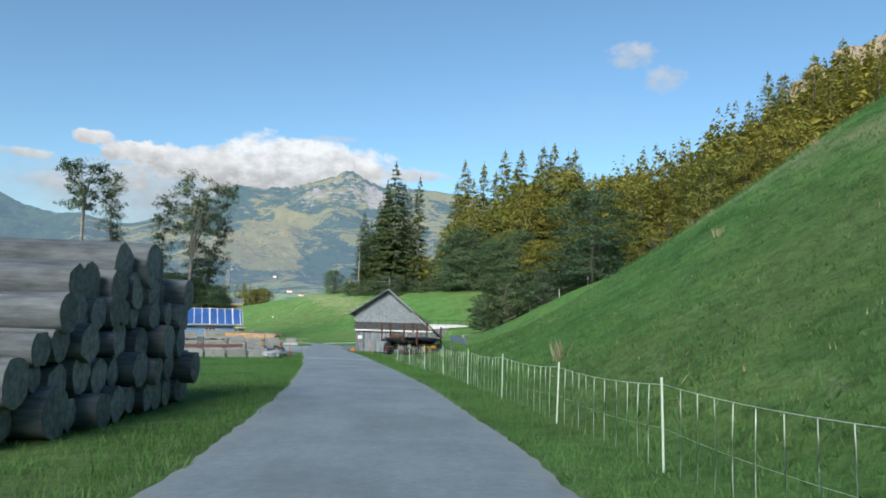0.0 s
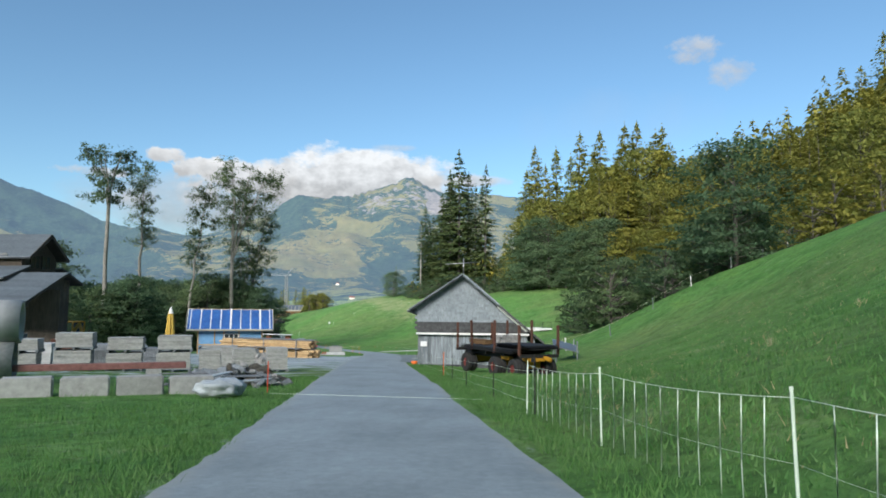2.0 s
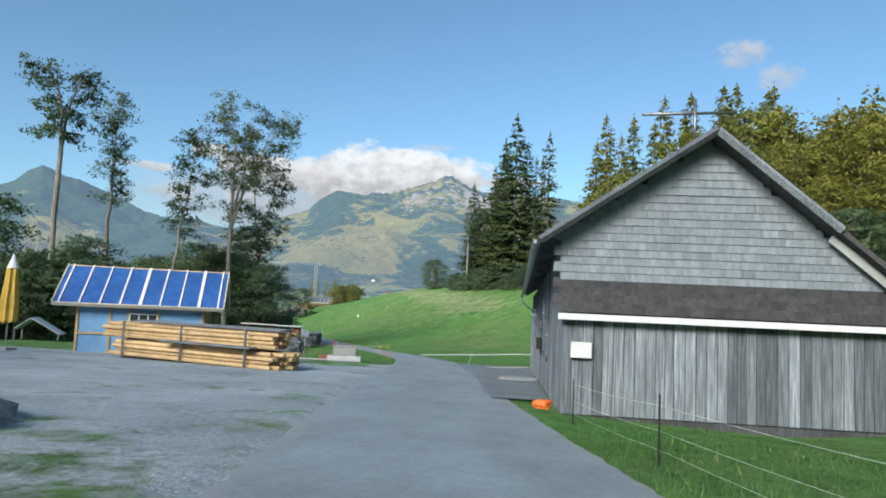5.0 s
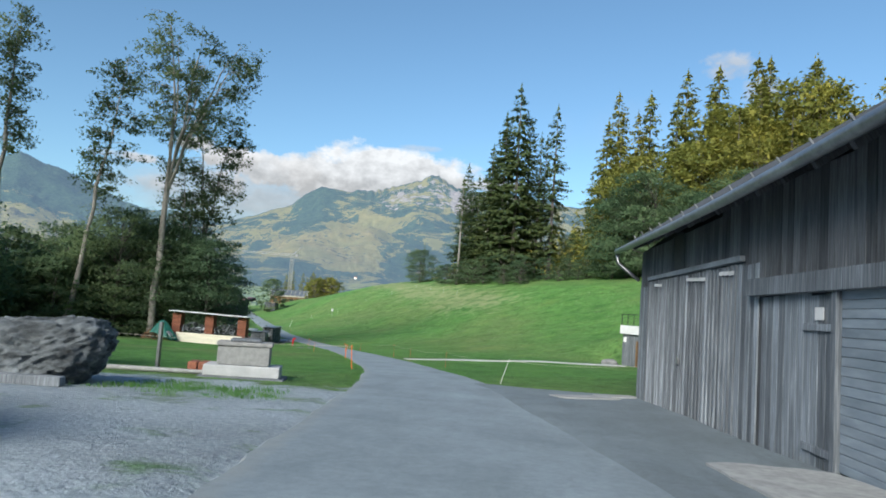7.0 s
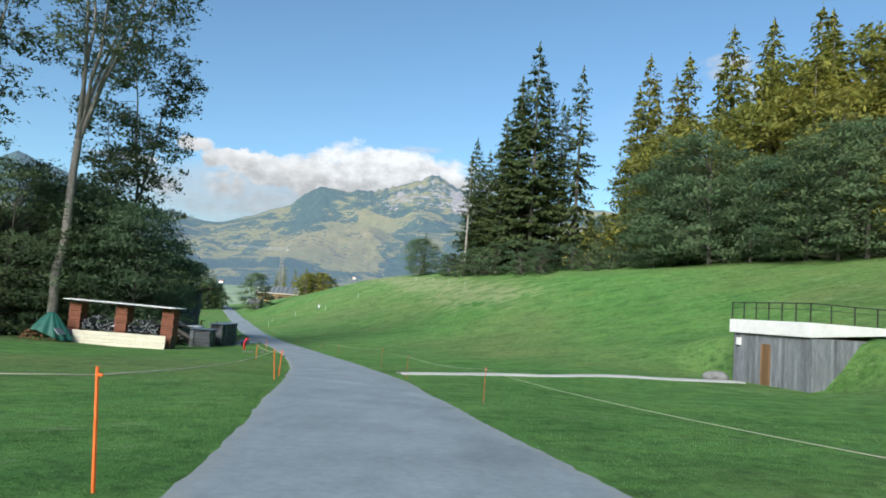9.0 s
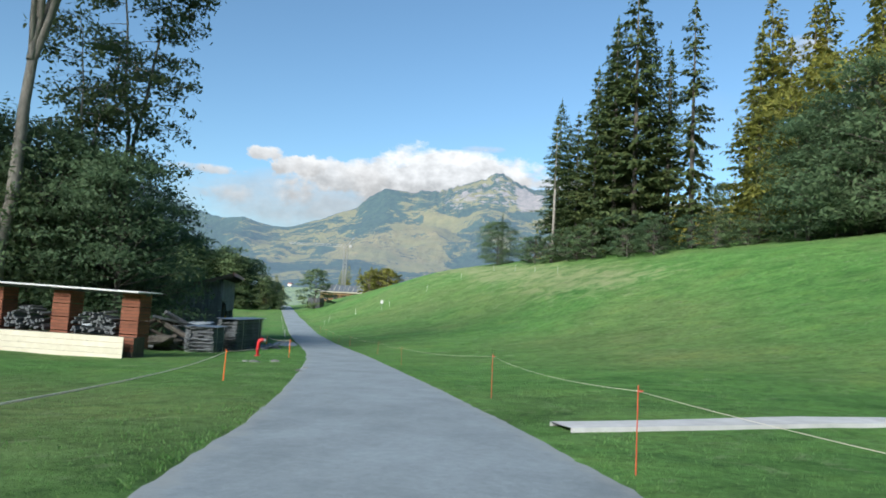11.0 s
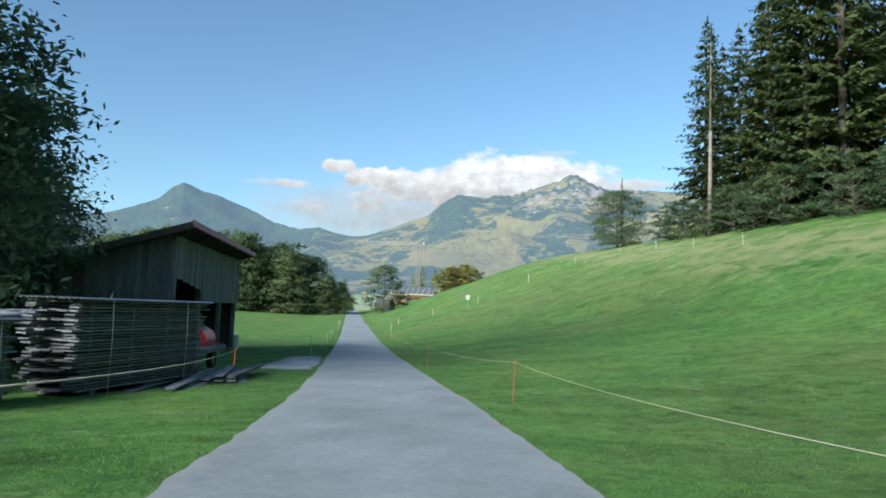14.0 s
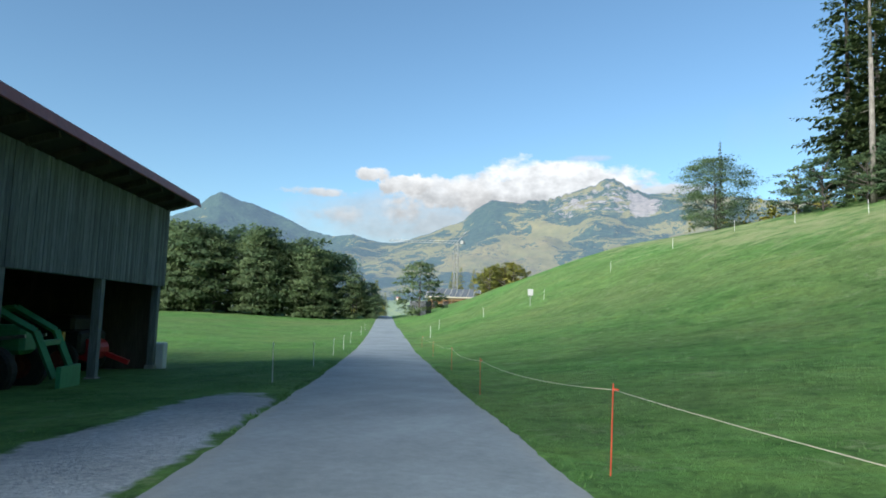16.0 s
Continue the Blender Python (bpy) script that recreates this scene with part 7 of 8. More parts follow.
hydrant(-35.3, 136.4)
for x, y, s, sd in ((-32.4, 130.6, 0.19, 31), (-32.9, 130.9, 0.12, 32), (-31.9, 131.4, 0.17, 33), (-28.6, 126.2, 0.10, 34), (-29.0, 127.7, 0.09, 35)):
    single("rock", rock_mesh(sd, (s * 1.2, s, s * 0.4), 0.3, 2), BOULDER, pose(x, y, gz(x, y) + s * 0.06), "pale rock half sunk in the grass", "rock", "rocks by the lane")


def plank_stack(x, y, turn, w, L, rows, label, lean=0.0, thick=0.032, gap=0.03, seed=1, sheet=True):
    """Sawn boards piled with stickers between the layers."""
    r = random.Random(seed)
    e = empty("plank_stack", pose(x, y, gz(x, y), 0, 0, turn), label, "plank stack", "plank stacks by the shed")
    for yy in (-L * 0.38, 0, L * 0.38):
        piece("bearer", (w, 0.14, 0.16), GREYWOOD, e, (0, yy, 0.08))
    z = 0.16
    for k in range(rows):
        n = 5
        for j in range(n):
            ww = round(w / n * 0.94, 2)
            if j in (0, n - 1) or k in (rows - 1, 0) or k % 3 == 0:
                piece("plank", (ww, round(L + r.choice((-0.2, 0, 0, 0.2)), 1), thick), GREYWOOD, e, (-w / 2 + (j + 0.5) * w / n + lean * z + r.uniform(-0.03, 0.03), r.uniform(-0.12, 0.12), z + thick / 2), (r.uniform(-0.3, 0.3), 0, r.uniform(-0.5, 0.5)), bevel=0.0)
        z += thick
        if k < rows - 1:
            for yy in (-L * 0.42, -L * 0.14, L * 0.14, L * 0.42):
                piece("sticker", (w, 0.04, gap), GREYWOOD, e, (lean * z, yy, z + gap / 2), bevel=0.0)
            z += gap
    if sheet:
        bm = bmesh.new()
        V, F = [], []
        n = 24
        for k in range(n + 1):
            xx = -w / 2 - 0.12 + (w + 0.24) * k / n
            for yy in (-L / 2 - 0.15, L / 2 + 0.15):
                V += [(xx + lean * z, yy, z + 0.035 + (0.02 if k % 2 else -0.01)), (xx + lean * z, yy, z + 0.028 + (0.02 if k % 2 else -0.01))]
        for k in range(n):
            a = k * 4
            F += [(a, a + 4, a + 6, a + 2), (a + 1, a + 3, a + 7, a + 5), (a, a + 1, a + 5, a + 4), (a + 2, a + 6, a + 7, a + 3)]
        raw("cover_sheet", V, F, STEEL, e)["label"] = "pale corrugated cover sheet"
    for yy in (-L * 0.30, L * 0.30):
        tube("strap", [(w / 2 + 0.05 + lean * 0.1, yy, 0.05), (w / 2 + 0.07 + lean * z, yy, z * 0.6), (w / 2 + 0.04 + lean * z, yy, z + 0.03)], 0.012, NETWHITE, e, 4)
    return z


plank_stack(-40.7, 144.5, 8, 1.15, 4.4, 28, "tall stack of grey sawn boards with stickers under a corrugated sheet")
plank_stack(-40.4, 140.1, 12, 1.55, 1.8, 20, "stack of dark weathered boards beside the shed", seed=2)
r_ = random.Random(14)
for k in range(16):
    x, y = -39.5 - r_.uniform(0, 0.9), 146.2 + r_.uniform(-1.6, 2.2)
    beam(x, y, gz(x, y) + 0.02 + 0.035 * (k % 6), r_.uniform(2.6, 4.0), 0.20, 0.03, 118 + r_.uniform(-8, 8), GREYWOOD, "loose weathered board lying in the grass", "loose_board", "loose boards by the stack")
for k in range(40):
    x, y = -42.6 - r_.uniform(0, 4.0), 138.6 + r_.uniform(0, 3.6)
    a = r_.uniform(-0.4, 0.4)
    L = r_.uniform(1.6, 3.2)
    bm = rodded((-L / 2, 0, 0), (L / 2, 0, 0), r_.uniform(0.08, 0.16), sides=8)
    single("old_log", bm, (OLDDARK, BARK, DARKWOOD)[k % 3], pose(x, y, gz(x, y) + 0.12 + r_.uniform(0, 1.5), r_.uniform(0, 360), r_.uniform(-30, 30), 60 + r_.uniform(-70, 70)), "weathered log in the untidy heap", "log", "heap of old logs")
single("log_heap_core", rock_mesh(41, (2.0, 1.5, 0.75), 0.7, 4), DARKEARTH, pose(-44.6, 140.3, gz(-44.6, 140.3) + 0.3), "brushwood under the heap of old logs", "brushwood")
bm = rock_mesh(44, (1.3, 0.9, 0.16), 0.4)
single("plastic_sheet", bm, GREYTARP, pose(-43.0, 142.6, gz(-43.0, 142.6) + 1.5, 0, -8, 20), "pale blue plastic sheet over the boards", "sheet", smooth=True)
plank_stack(-45.6, 137.6, 62, 1.3, 2.8, 13, "low stack of dark boards beside the heap of logs", seed=5, sheet=False)
V, F = [], []
for k in range(15):
    a = math.radians(-72 + 144 * k / 14)
    for yy in (-1.6, -0.5, 0.6, 1.6):
        V.append((0.86 * math.sin(a), yy, 0.62 * math.cos(a) + 0.03 * math.sin(5 * yy + k)))
for k in range(14):
    for j in range(3):
        F.append((k * 4 + j, k * 4 + j + 1, k * 4 + j + 5, k * 4 + j + 4))
ob = raw("cover_sheet", V, F, GREYTARP, None, True)
ob.modifiers.new("thickness", "SOLIDIFY").thickness = 0.02
ob.matrix_world = pose(-45.6, 137.6, gz(-45.6, 137.6) + 0.84, 0, 0, 62)
tagged(ob, "pale arched plastic sheet over the low stack of boards", "sheet")
for k in range(3):
    single("roofing_sheet", boxed((2.3, 0.9, 0.02), bevel=0.004), STEEL, pose(-43.5 + 0.55 * k, 141.5 + 0.3 * k, gz(-43.5, 141.5) + 1.72 - 0.10 * k, 4 - 5 * k, 12 - 3 * k, 25 + 9 * k), "pale metal roofing sheet laid over the old logs", "sheet", "sheets over the logs")


# ---- cart-shed ----
def cart_shed():
    turn = math.degrees(math.atan2(6.4, 13.1))
    Z0 = -8.75
    e = empty("cart_shed", pose(-48.0, 154.3, Z0, 0, 0, turn), "weathered timber cart-shed with open bays and a red-edged roof", "shed")
    # local: y along the front, x negative to the back
    L, D, Hf, Hb = 14.3, 9.0, 5.45, 2.6
    def h(x):
        return Hf + (Hf - Hb) / D * x
    # near end wall boards
    x = -0.1
    while x > -D:
        w = RB.choice((0.2, 0.22, 0.25))
        hh = round(h(x - w / 2) + 0.35, 1)
        piece("board", (w - 0.012, 0.035, hh), GREYWOOD, e, (x - w / 2, 0.03 + RB.uniform(-0.007, 0.007), h(x - w / 2) - hh / 2 - 0.05))
        x -= w
    # far end and back; like inner posts and roof deck in darker wood
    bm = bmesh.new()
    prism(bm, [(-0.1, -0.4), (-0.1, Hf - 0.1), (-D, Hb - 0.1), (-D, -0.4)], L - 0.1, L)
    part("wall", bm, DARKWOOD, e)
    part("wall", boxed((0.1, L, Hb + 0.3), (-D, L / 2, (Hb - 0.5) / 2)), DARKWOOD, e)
    # front cladding
    y = 0.0
    while y < L:
        w = RB.choice((0.15, 0.17, 0.19))
        yc = y + w / 2
        lo = 3.75 - 0.10 * yc if yc < 4.75 else 2.78
        if yc < 0.35:
            lo = -0.3
        hh = round(Hf - 0.1 - lo, 1)
        piece("board", (0.035, w - 0.012, hh), GREYWOOD, e, (0.03 + RB.uniform(-0.008, 0.008), yc, Hf - 0.1 - hh / 2))
        y += w
    for yy, hh in ((0.15, 5.2), (4.9, 3.6), (9.7, 2.9), (14.1, 5.2)):
        piece("post", (0.22, 0.22, hh + 0.3), GREYWOOD, e, (-0.1, yy, hh / 2 - 0.15), label="grey timber post")
        piece("footing", (0.3, 0.3, 0.35), CONCRETE, e, (-0.1, yy, -0.05))
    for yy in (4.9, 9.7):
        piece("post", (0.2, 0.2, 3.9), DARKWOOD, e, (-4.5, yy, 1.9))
    piece("beam", (0.2, 9.5, 0.22), GREYWOOD, e, (-0.1, 9.5, 2.85))
    piece("beam", (0.2, 5.0, 0.22), GREYWOOD, e, (-0.1, 2.5, 3.72), (-5, 0, 0))
    # roof
    ang = math.degrees(math.atan2(Hf - Hb, D))
    rf = empty("roof", pose(-D / 2, L / 2, (Hf + Hb) / 2 + 0.06, 0, -ang, 0))
    rf.parent = e
    Ls = math.hypot(D, Hf - Hb) + 1.5
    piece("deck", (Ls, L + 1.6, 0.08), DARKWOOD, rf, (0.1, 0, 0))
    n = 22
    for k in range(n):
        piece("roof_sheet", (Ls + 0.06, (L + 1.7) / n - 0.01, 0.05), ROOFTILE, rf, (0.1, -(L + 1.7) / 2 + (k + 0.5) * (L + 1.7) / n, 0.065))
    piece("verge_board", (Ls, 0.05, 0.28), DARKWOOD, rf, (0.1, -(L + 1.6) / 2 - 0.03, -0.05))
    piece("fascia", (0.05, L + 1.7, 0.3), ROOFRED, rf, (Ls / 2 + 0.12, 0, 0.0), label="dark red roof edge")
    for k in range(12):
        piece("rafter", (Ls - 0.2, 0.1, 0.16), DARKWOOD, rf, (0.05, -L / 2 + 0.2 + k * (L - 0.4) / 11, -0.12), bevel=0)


cart_shed()


def shed_place(x, y, z=0.0, turn=0.0):
    return pose(-48.0, 154.3, -8.75, 0, 0, math.degrees(math.atan2(6.4, 13.1))) @ pose(x, y, z, 0, 0, turn)


# hard floor of the shed
bm = boxed((9.0, 14.2, 0.3), (-4.5, 7.1, -0.2))
single("shed_floor", bm, STONE, shed_place(0, 0), "beaten earth floor of the cart-shed", "floor", kind="structure")


def tractor():
    e = empty("tractor", shed_place(-2.6, 7.3, -0.03, 90), "green farm tractor with front loader parked in the shed", "tractor")
    # local: x forward (towards the lane is -y)
    e.matrix_world = shed_place(-2.3, 6.7, -0.03, 5)
    bm = boxed((2.0, 0.75, 0.65), (1.0, 0, 1.25), bevel=0.1)
    part("bonnet", bm, GREEN, e)
    cab = bmesh.new()
    box(cab, (1.45, 1.5, 1.25), (-0.6, 0, 2.1), bevel=0.06)
    part("cab", cab, GLASS, e, "dark glazed cab")
    for xx in (-1.3, 0.1):
        for yy in (-0.74, 0.74):
            piece("cab_pillar", (0.07, 0.07, 1.35), BLACK, e, (xx, yy, 2.1))
    piece("cab_roof", (1.6, 1.65, 0.16), BLACK, e, (-0.6, 0, 2.8), bevel=0.05)
    piece("mirror", (0.05, 0.22, 0.3), BLACK, e, (0.2, 1.05, 2.35))
    piece("chassis", (3.0, 0.5, 0.4), BLACK, e, (0.1, 0, 0.85))
    for yy in (-0.85, 0.85):
        for xx, r, w in ((-1.0, 0.82, 0.45), (1.5, 0.58, 0.36)):
            wh = wheel(e, (xx, yy, r), r, w)
            wh.rotation_euler = (0, 0, math.pi / 2)
    ld = empty("front_loader", pose(0, 0, 0))
    ld.parent = e
    for yy in (-0.55, 0.55):
        pts = [(0.2, yy, 1.75), (1.4, yy, 1.95), (2.3, yy, 1.45), (2.75, yy, 0.45)]
        for a, b in zip(pts, pts[1:]):
            part("loader_arm", rodded(a, b, 0.095, 0.085, 4), GREEN, ld, "bright green loader arm")
        part("ram", rodded((0.9, yy, 1.2), (2.1, yy, 1.35), 0.04, sides=8), STEEL, ld)
    piece("crossbar", (0.12, 1.2, 0.12), GREEN, ld, (2.4, 0, 1.2))
    piece("carriage", (0.1, 1.2, 0.55), GREEN, ld, (2.85, 0, 0.42))
    piece("plate", (0.02, 0.16, 0.22), YELLOW, ld, (2.42, 0.7, 1.3), label="yellow warning plate")


tractor()


def machine(x, y):
    e = empty("farm_machine", shed_place(x, y, -0.03, 0), "dark farm implement with red parts in the shed", "machine")
    piece("body", (1.2, 1.8, 0.7), BLACK, e, (0, 0, 0.95), bevel=0.08)
    piece("hopper", (0.8, 1.4, 0.5), BLACK, e, (-0.1, 0, 1.5), bevel=0.1)
    for yy in (-0.95, 0.95):
        wh = wheel(e, (0.1, yy, 0.5), 0.5, 0.25)
        wh.rotation_euler = (0, 0, math.pi / 2)
    piece("drawbar", (1.4, 0.14, 0.14), RED, e, (0.9, 0.3, 0.6), (0, 20, 0))
    part("shield", rodded((0.6, -0.5, 0.75), (0.6, 0.4, 0.75), 0.32, sides=14), RED, e, "red guard")


machine(-1.7, 12.0)


def old_cart():
    x, y = -43.4, 149.7
    e = empty("flat_cart", pose(x, y, gz(x, y), 0, 0, 22), "low wooden flat cart with small wheels beside the boards", "cart")
    for k in range(6):
        piece("deck_plank", (0.2, 3.4, 0.05), GREYWOOD, e, (-0.55 + k * 0.21, 0, 0.72))
    piece("side_beam", (0.1, 3.5, 0.16), GREYWOOD, e, (0.72, 0, 0.66))
    for yy in (-0.9, 0.9):
        for xx in (-0.5, 0.55):
            wheel(e, (xx, yy, 0.3), 0.3, 0.16, STEEL)
    drum = empty("spreader", pose(x, y, gz(x, y), 0, 0, 22) @ pose(0.1, 0.75, 0.745), "dull red spreader hopper standing on the flat cart", "spreader")
    bm = bmesh.new()
    prism(bm, [(-0.42, 0.0), (0.42, 0.0), (0.46, 0.22), (0.34, 0.46), (0.12, 0.56), (-0.12, 0.56), (-0.34, 0.46), (-0.46, 0.22)], -0.55, 0.55)
    bmesh.ops.bevel(bm, geom=bm.edges[:], offset=0.03, segments=2, affect="EDGES")
    part("hopper", bm, RED, drum)
    # the hopper is closed: a black plate paints the shade of its mouth
    piece("opening", (0.5, 0.03, 0.2), BLACK, drum, (0, -0.57, 0.26), label="black plate in place of the shade in the feed opening")
    piece("flap", (0.6, 0.04, 0.18), STEEL, drum, (0, -0.60, 0.09), (20, 0, 0))
    bm = boxed((0.16, 0.10, 2.6), bevel=0.01)
    single("yellow_plank", bm, YELLOW, shed_place(0.35, 0.55, 1.2) @ pose(0, 0, 0, 4, 0, 0), "upright yellow plank at the shed opening", "plank")
    single("white_box", boxed((0.4, 0.4, 0.9), (0, 0, 0.45), bevel=0.03), WHITE, shed_place(0.05, 14.45, -0.05), "white plastic box at the shed corner", "box")


old_cart()


# ---- dark chalet and digger beyond the yard ----
def chalet():
    e = empty("chalet", pose(-34.0, 62.9, -3.35), "dark brown timber chalet with stepped blue-grey slate roofs", "house")
    L = 12.0

    def pitch(name, x0, x1, ya, za, yb, zb, courses):
        """One roof plane from its upper to its lower edge, laid with courses of slate."""
        run, fall = yb - ya, zb - za
        half = math.hypot(run, fall)
        rf = empty(name, pose((x0 + x1) / 2, (ya + yb) / 2, (za + zb) / 2, math.degrees(math.atan2(fall, run)), 0, 0))
        rf.parent = e
        piece("roof_slab", (x1 - x0, half, 0.14), DARKWOOD, rf, (0, 0, -0.07), bevel=0.015)
        for k in range(courses):
            piece("slate_course", (x1 - x0 + 0.04, half / courses + 0.05, 0.03), ROOFSLATE, rf, (0, -half / 2 + (k + 0.5) * half / courses, 0.028), (-2.5, 0, 0), bevel=0)
        piece("gutter", (x1 - x0, 0.13, 0.12), STEEL, rf, (0, half / 2 + 0.05, 0.0), label="pale metal gutter")
        return rf

    part("wall", boxed((L, 6.6, 5.4), (-L / 2, 0.0, 2.6)), DARKWOOD, e)
    for k in range(18):
        piece("cladding_board", (0.03, 0.345, 5.2), DARKWOOD, e, (0.02, -3.1 + k * 0.365, 2.6))
    bm = bmesh.new()
    f = [bm.verts.new((0.0, y, z)) for y, z in ((-3.3, 5.0), (3.3, 5.0), (1.7, 5.6), (1.7, 6.6), (0, 8.0), (-1.7, 6.6), (-1.7, 5.6))]
    g = [bm.verts.new((-L, v.co.y, v.co.z)) for v in f]
    bm.faces.new(f)
    bm.faces.new(g[::-1])
    for i in range(7):
        bm.faces.new((f[i], g[i], g[(i + 1) % 7], f[(i + 1) % 7]))
    bmesh.ops.recalc_face_normals(bm, faces=bm.faces)
    part("gable", bm, DARKWOOD, e)
    # steep upper roof, flatter main roof, long porch roof towards the yard
    pitch("upper_roof", -L, 0.75, 0, 8.2, 1.95, 6.55, 7)
    pitch_south = ((-L, 0.75, 0, 8.2, -1.95, 6.55, 7), (-L, 0.6, -1.65, 5.95, -4.0, 5.1, 6), (-L, 3.9, -2.6, 5.45, -6.3, 3.6, 11))
    for x0, x1, ya, za, yb, zb, n in pitch_south:
        half = math.hypot(yb - ya, zb - za)
        r2 = empty("roof_side", pose((x0 + x1) / 2, (ya + yb) / 2, (za + zb) / 2, math.degrees(math.atan2(za - zb, ya - yb)), 0, 0))
        r2.parent = e
        piece("roof_slab", (x1 - x0, half, 0.14), DARKWOOD, r2, (0, 0, -0.07), bevel=0.015)
        for k in range(n):
            piece("slate_course", (x1 - x0 + 0.04, half / n + 0.05, 0.03), ROOFSLATE, r2, (0, -half / 2 + (k + 0.5) * half / n, 0.028), (2.5, 0, 0), bevel=0)
        piece("gutter", (x1 - x0, 0.13, 0.12), STEEL, r2, (0, -half / 2 - 0.05, 0.0), label="pale metal gutter")
    pitch("main_roof", -L, 0.6, 1.65, 5.95, 4.0, 4.95, 6)
    for s in (-1, 1):
        half = math.hypot(1.95, 1.65)
        piece("bargeboard", (0.06, half, 0.22), DARKWOOD, e, (0.78, s * 0.975, 7.30), (-s * math.degrees(math.atan2(1.65, 1.95)), 0, 0))
    piece("snow_guard", (5.4, 0.06, 0.16), STEEL, e, (-3.6, -1.9, 6.72), label="pale snow guard rail")
    for y, z, w, h in ((-0.55, 6.3, 0.8, 0.9), (0.55, 6.3, 0.8, 0.9), (1.9, 3.9, 0.8, 1.0), (-1.2, 3.9, 0.8, 1.0)):
        wd = empty("window", pose(0.05, y, z))
        wd.parent = e
        piece("pane", (0.04, w, h), GLASS, wd, (0, 0, 0), bevel=0)
        for zz in (-h / 2, h / 2):
            piece("frame", (0.07, w + 0.12, 0.07), DARKWOOD, wd, (0.01, 0, zz))
        for yy in (-w / 2, 0, w / 2):
            piece("frame", (0.07, 0.06, h), DARKWOOD, wd, (0.012, yy, 0))
    for x in (-8.0, -4.0, 0.0, 3.5):
        piece("porch_post", (0.2, 0.2, 3.5), DARKWOOD, e, (x, -6.0, 1.75))
    piece("porch_beam", (15.6, 0.2, 0.24), DARKWOOD, e, (-4.0, -6.0, 3.42))
    piece("back_wall", (3.7, 0.12, 4.4), DARKWOOD, e, (1.9, -3.0, 2.2))


chalet()


def digger():
    x, y = -37.4, 71.4
    e = empty("digger", pose(x, y, gz(x, y), 0, 0, -30), "yellow tracked digger parked by the chalet", "digger")
    for yy in (-0.75, 0.75):
        bm = boxed((2.6, 0.42, 0.62), (0, yy, 0.33), bevel=0.16)
        part("track", bm, BLACK, e)
    piece("body", (1.9, 1.7, 0.8), YELLOW, e, (-0.3, 0, 1.15), bevel=0.1)
    piece("cab", (1.1, 0.9, 1.3), GLASS, e, (0.2, 0.4, 1.9), bevel=0.05)
    piece("cab_roof", (1.2, 1.0, 0.1), YELLOW, e, (0.2, 0.4, 2.6))
    for xx in (-0.35, 0.75):
        for yy in (-0.06, 0.86):
            piece("pillar", (0.08, 0.08, 1.3), YELLOW, e, (xx, yy, 1.9))
    part("boom", rodded((0.6, -0.3, 1.3), (2.3, -0.3, 2.5), 0.16, 0.12, 6), YELLOW, e)
    part("arm", rodded((2.3, -0.3, 2.5), (3.2, -0.3, 1.0), 0.12, 0.09, 6), YELLOW, e)
    piece("bucket", (0.6, 0.7, 0.5), BLACK, e, (3.2, -0.3, 0.7), bevel=0.08)


digger()
bm = bmesh.new()
prism(bm, [(-1.5, 0.9), (-0.4, 1.75), (1.6, 0.55), (1.6, 0.50), (-0.4, 1.69), (-1.5, 0.85)], -1.0, 1.0)
e = empty("sheet_shelter", pose(-46, 96, gz(-46, 96), 0, 0, 25), "low shelter of pale grey sheeting by the trees", "shelter")
part("sheet", bm, GREYTARP, e)
for xx, hh in ((-1.4, 0.92), (1.5, 0.58)):
    for yy in (-0.9, 0.9):
        piece("post", (0.07, 0.07, hh), GREYWOOD, e, (xx, yy, hh / 2))


# ---- building site, crane and far houses ----
def crane():
    e = empty("tower_crane", pose(-106.7, 334.5, -9.0, 0, 0, 0), "slim tower crane over the building site", "crane")
    H, w = 24.0, 0.55
    mast = bmesh.new()
    for sx in (-w, w):
        for sy in (-w, w):
            rod(mast, (sx, sy, 0), (sx, sy, H), 0.085, sides=4)
    n = 18
    for k in range(n):
        z0, z1 = H * k / n, H * (k + 1) / n
        for a, b in (((-w, -w), (w, -w)), ((w, -w), (w, w)), ((w, w), (-w, w)), ((-w, w), (-w, -w))):
            rod(mast, (*a, z0), (*b, z1), 0.06, sides=4)
    part("mast", mast, CONCRETE, e)
    jib = bmesh.new()
    d = Vector((-0.93, -0.36, 0))
    L = 20
    p0, p1 = Vector((0, 0, H - 0.2)), Vector((0, 0, H - 0.2)) + d * L
    up = Vector((0, 0, 0.9))
    rod(jib, p0, p1, 0.06, sides=4)
    rod(jib, p0 + up, p1 + up * 0.4, 0.05, sides=4)
    for k in range(16):
        a, b = p0.lerp(p1, k / 16), p0.lerp(p1, (k + 1) / 16)
        rod(jib, a + up * (0.9 if k else 1), b, 0.05, sides=4)
    part("jib", jib, CONCRETE, e, "pale grey jib")
    part("strut", rodded((0, 0, H), (2.6, 1.0, H + 3.4), 0.14, sides=4), STEEL, e)
    piece("counterweight", (0.9, 0.9, 0.9), CONCRETE, e, (1.6, 0.6, H + 0.2))
    piece("base", (3, 3, 0.6), CONCRETE, e, (0, 0, 0.3))


crane()


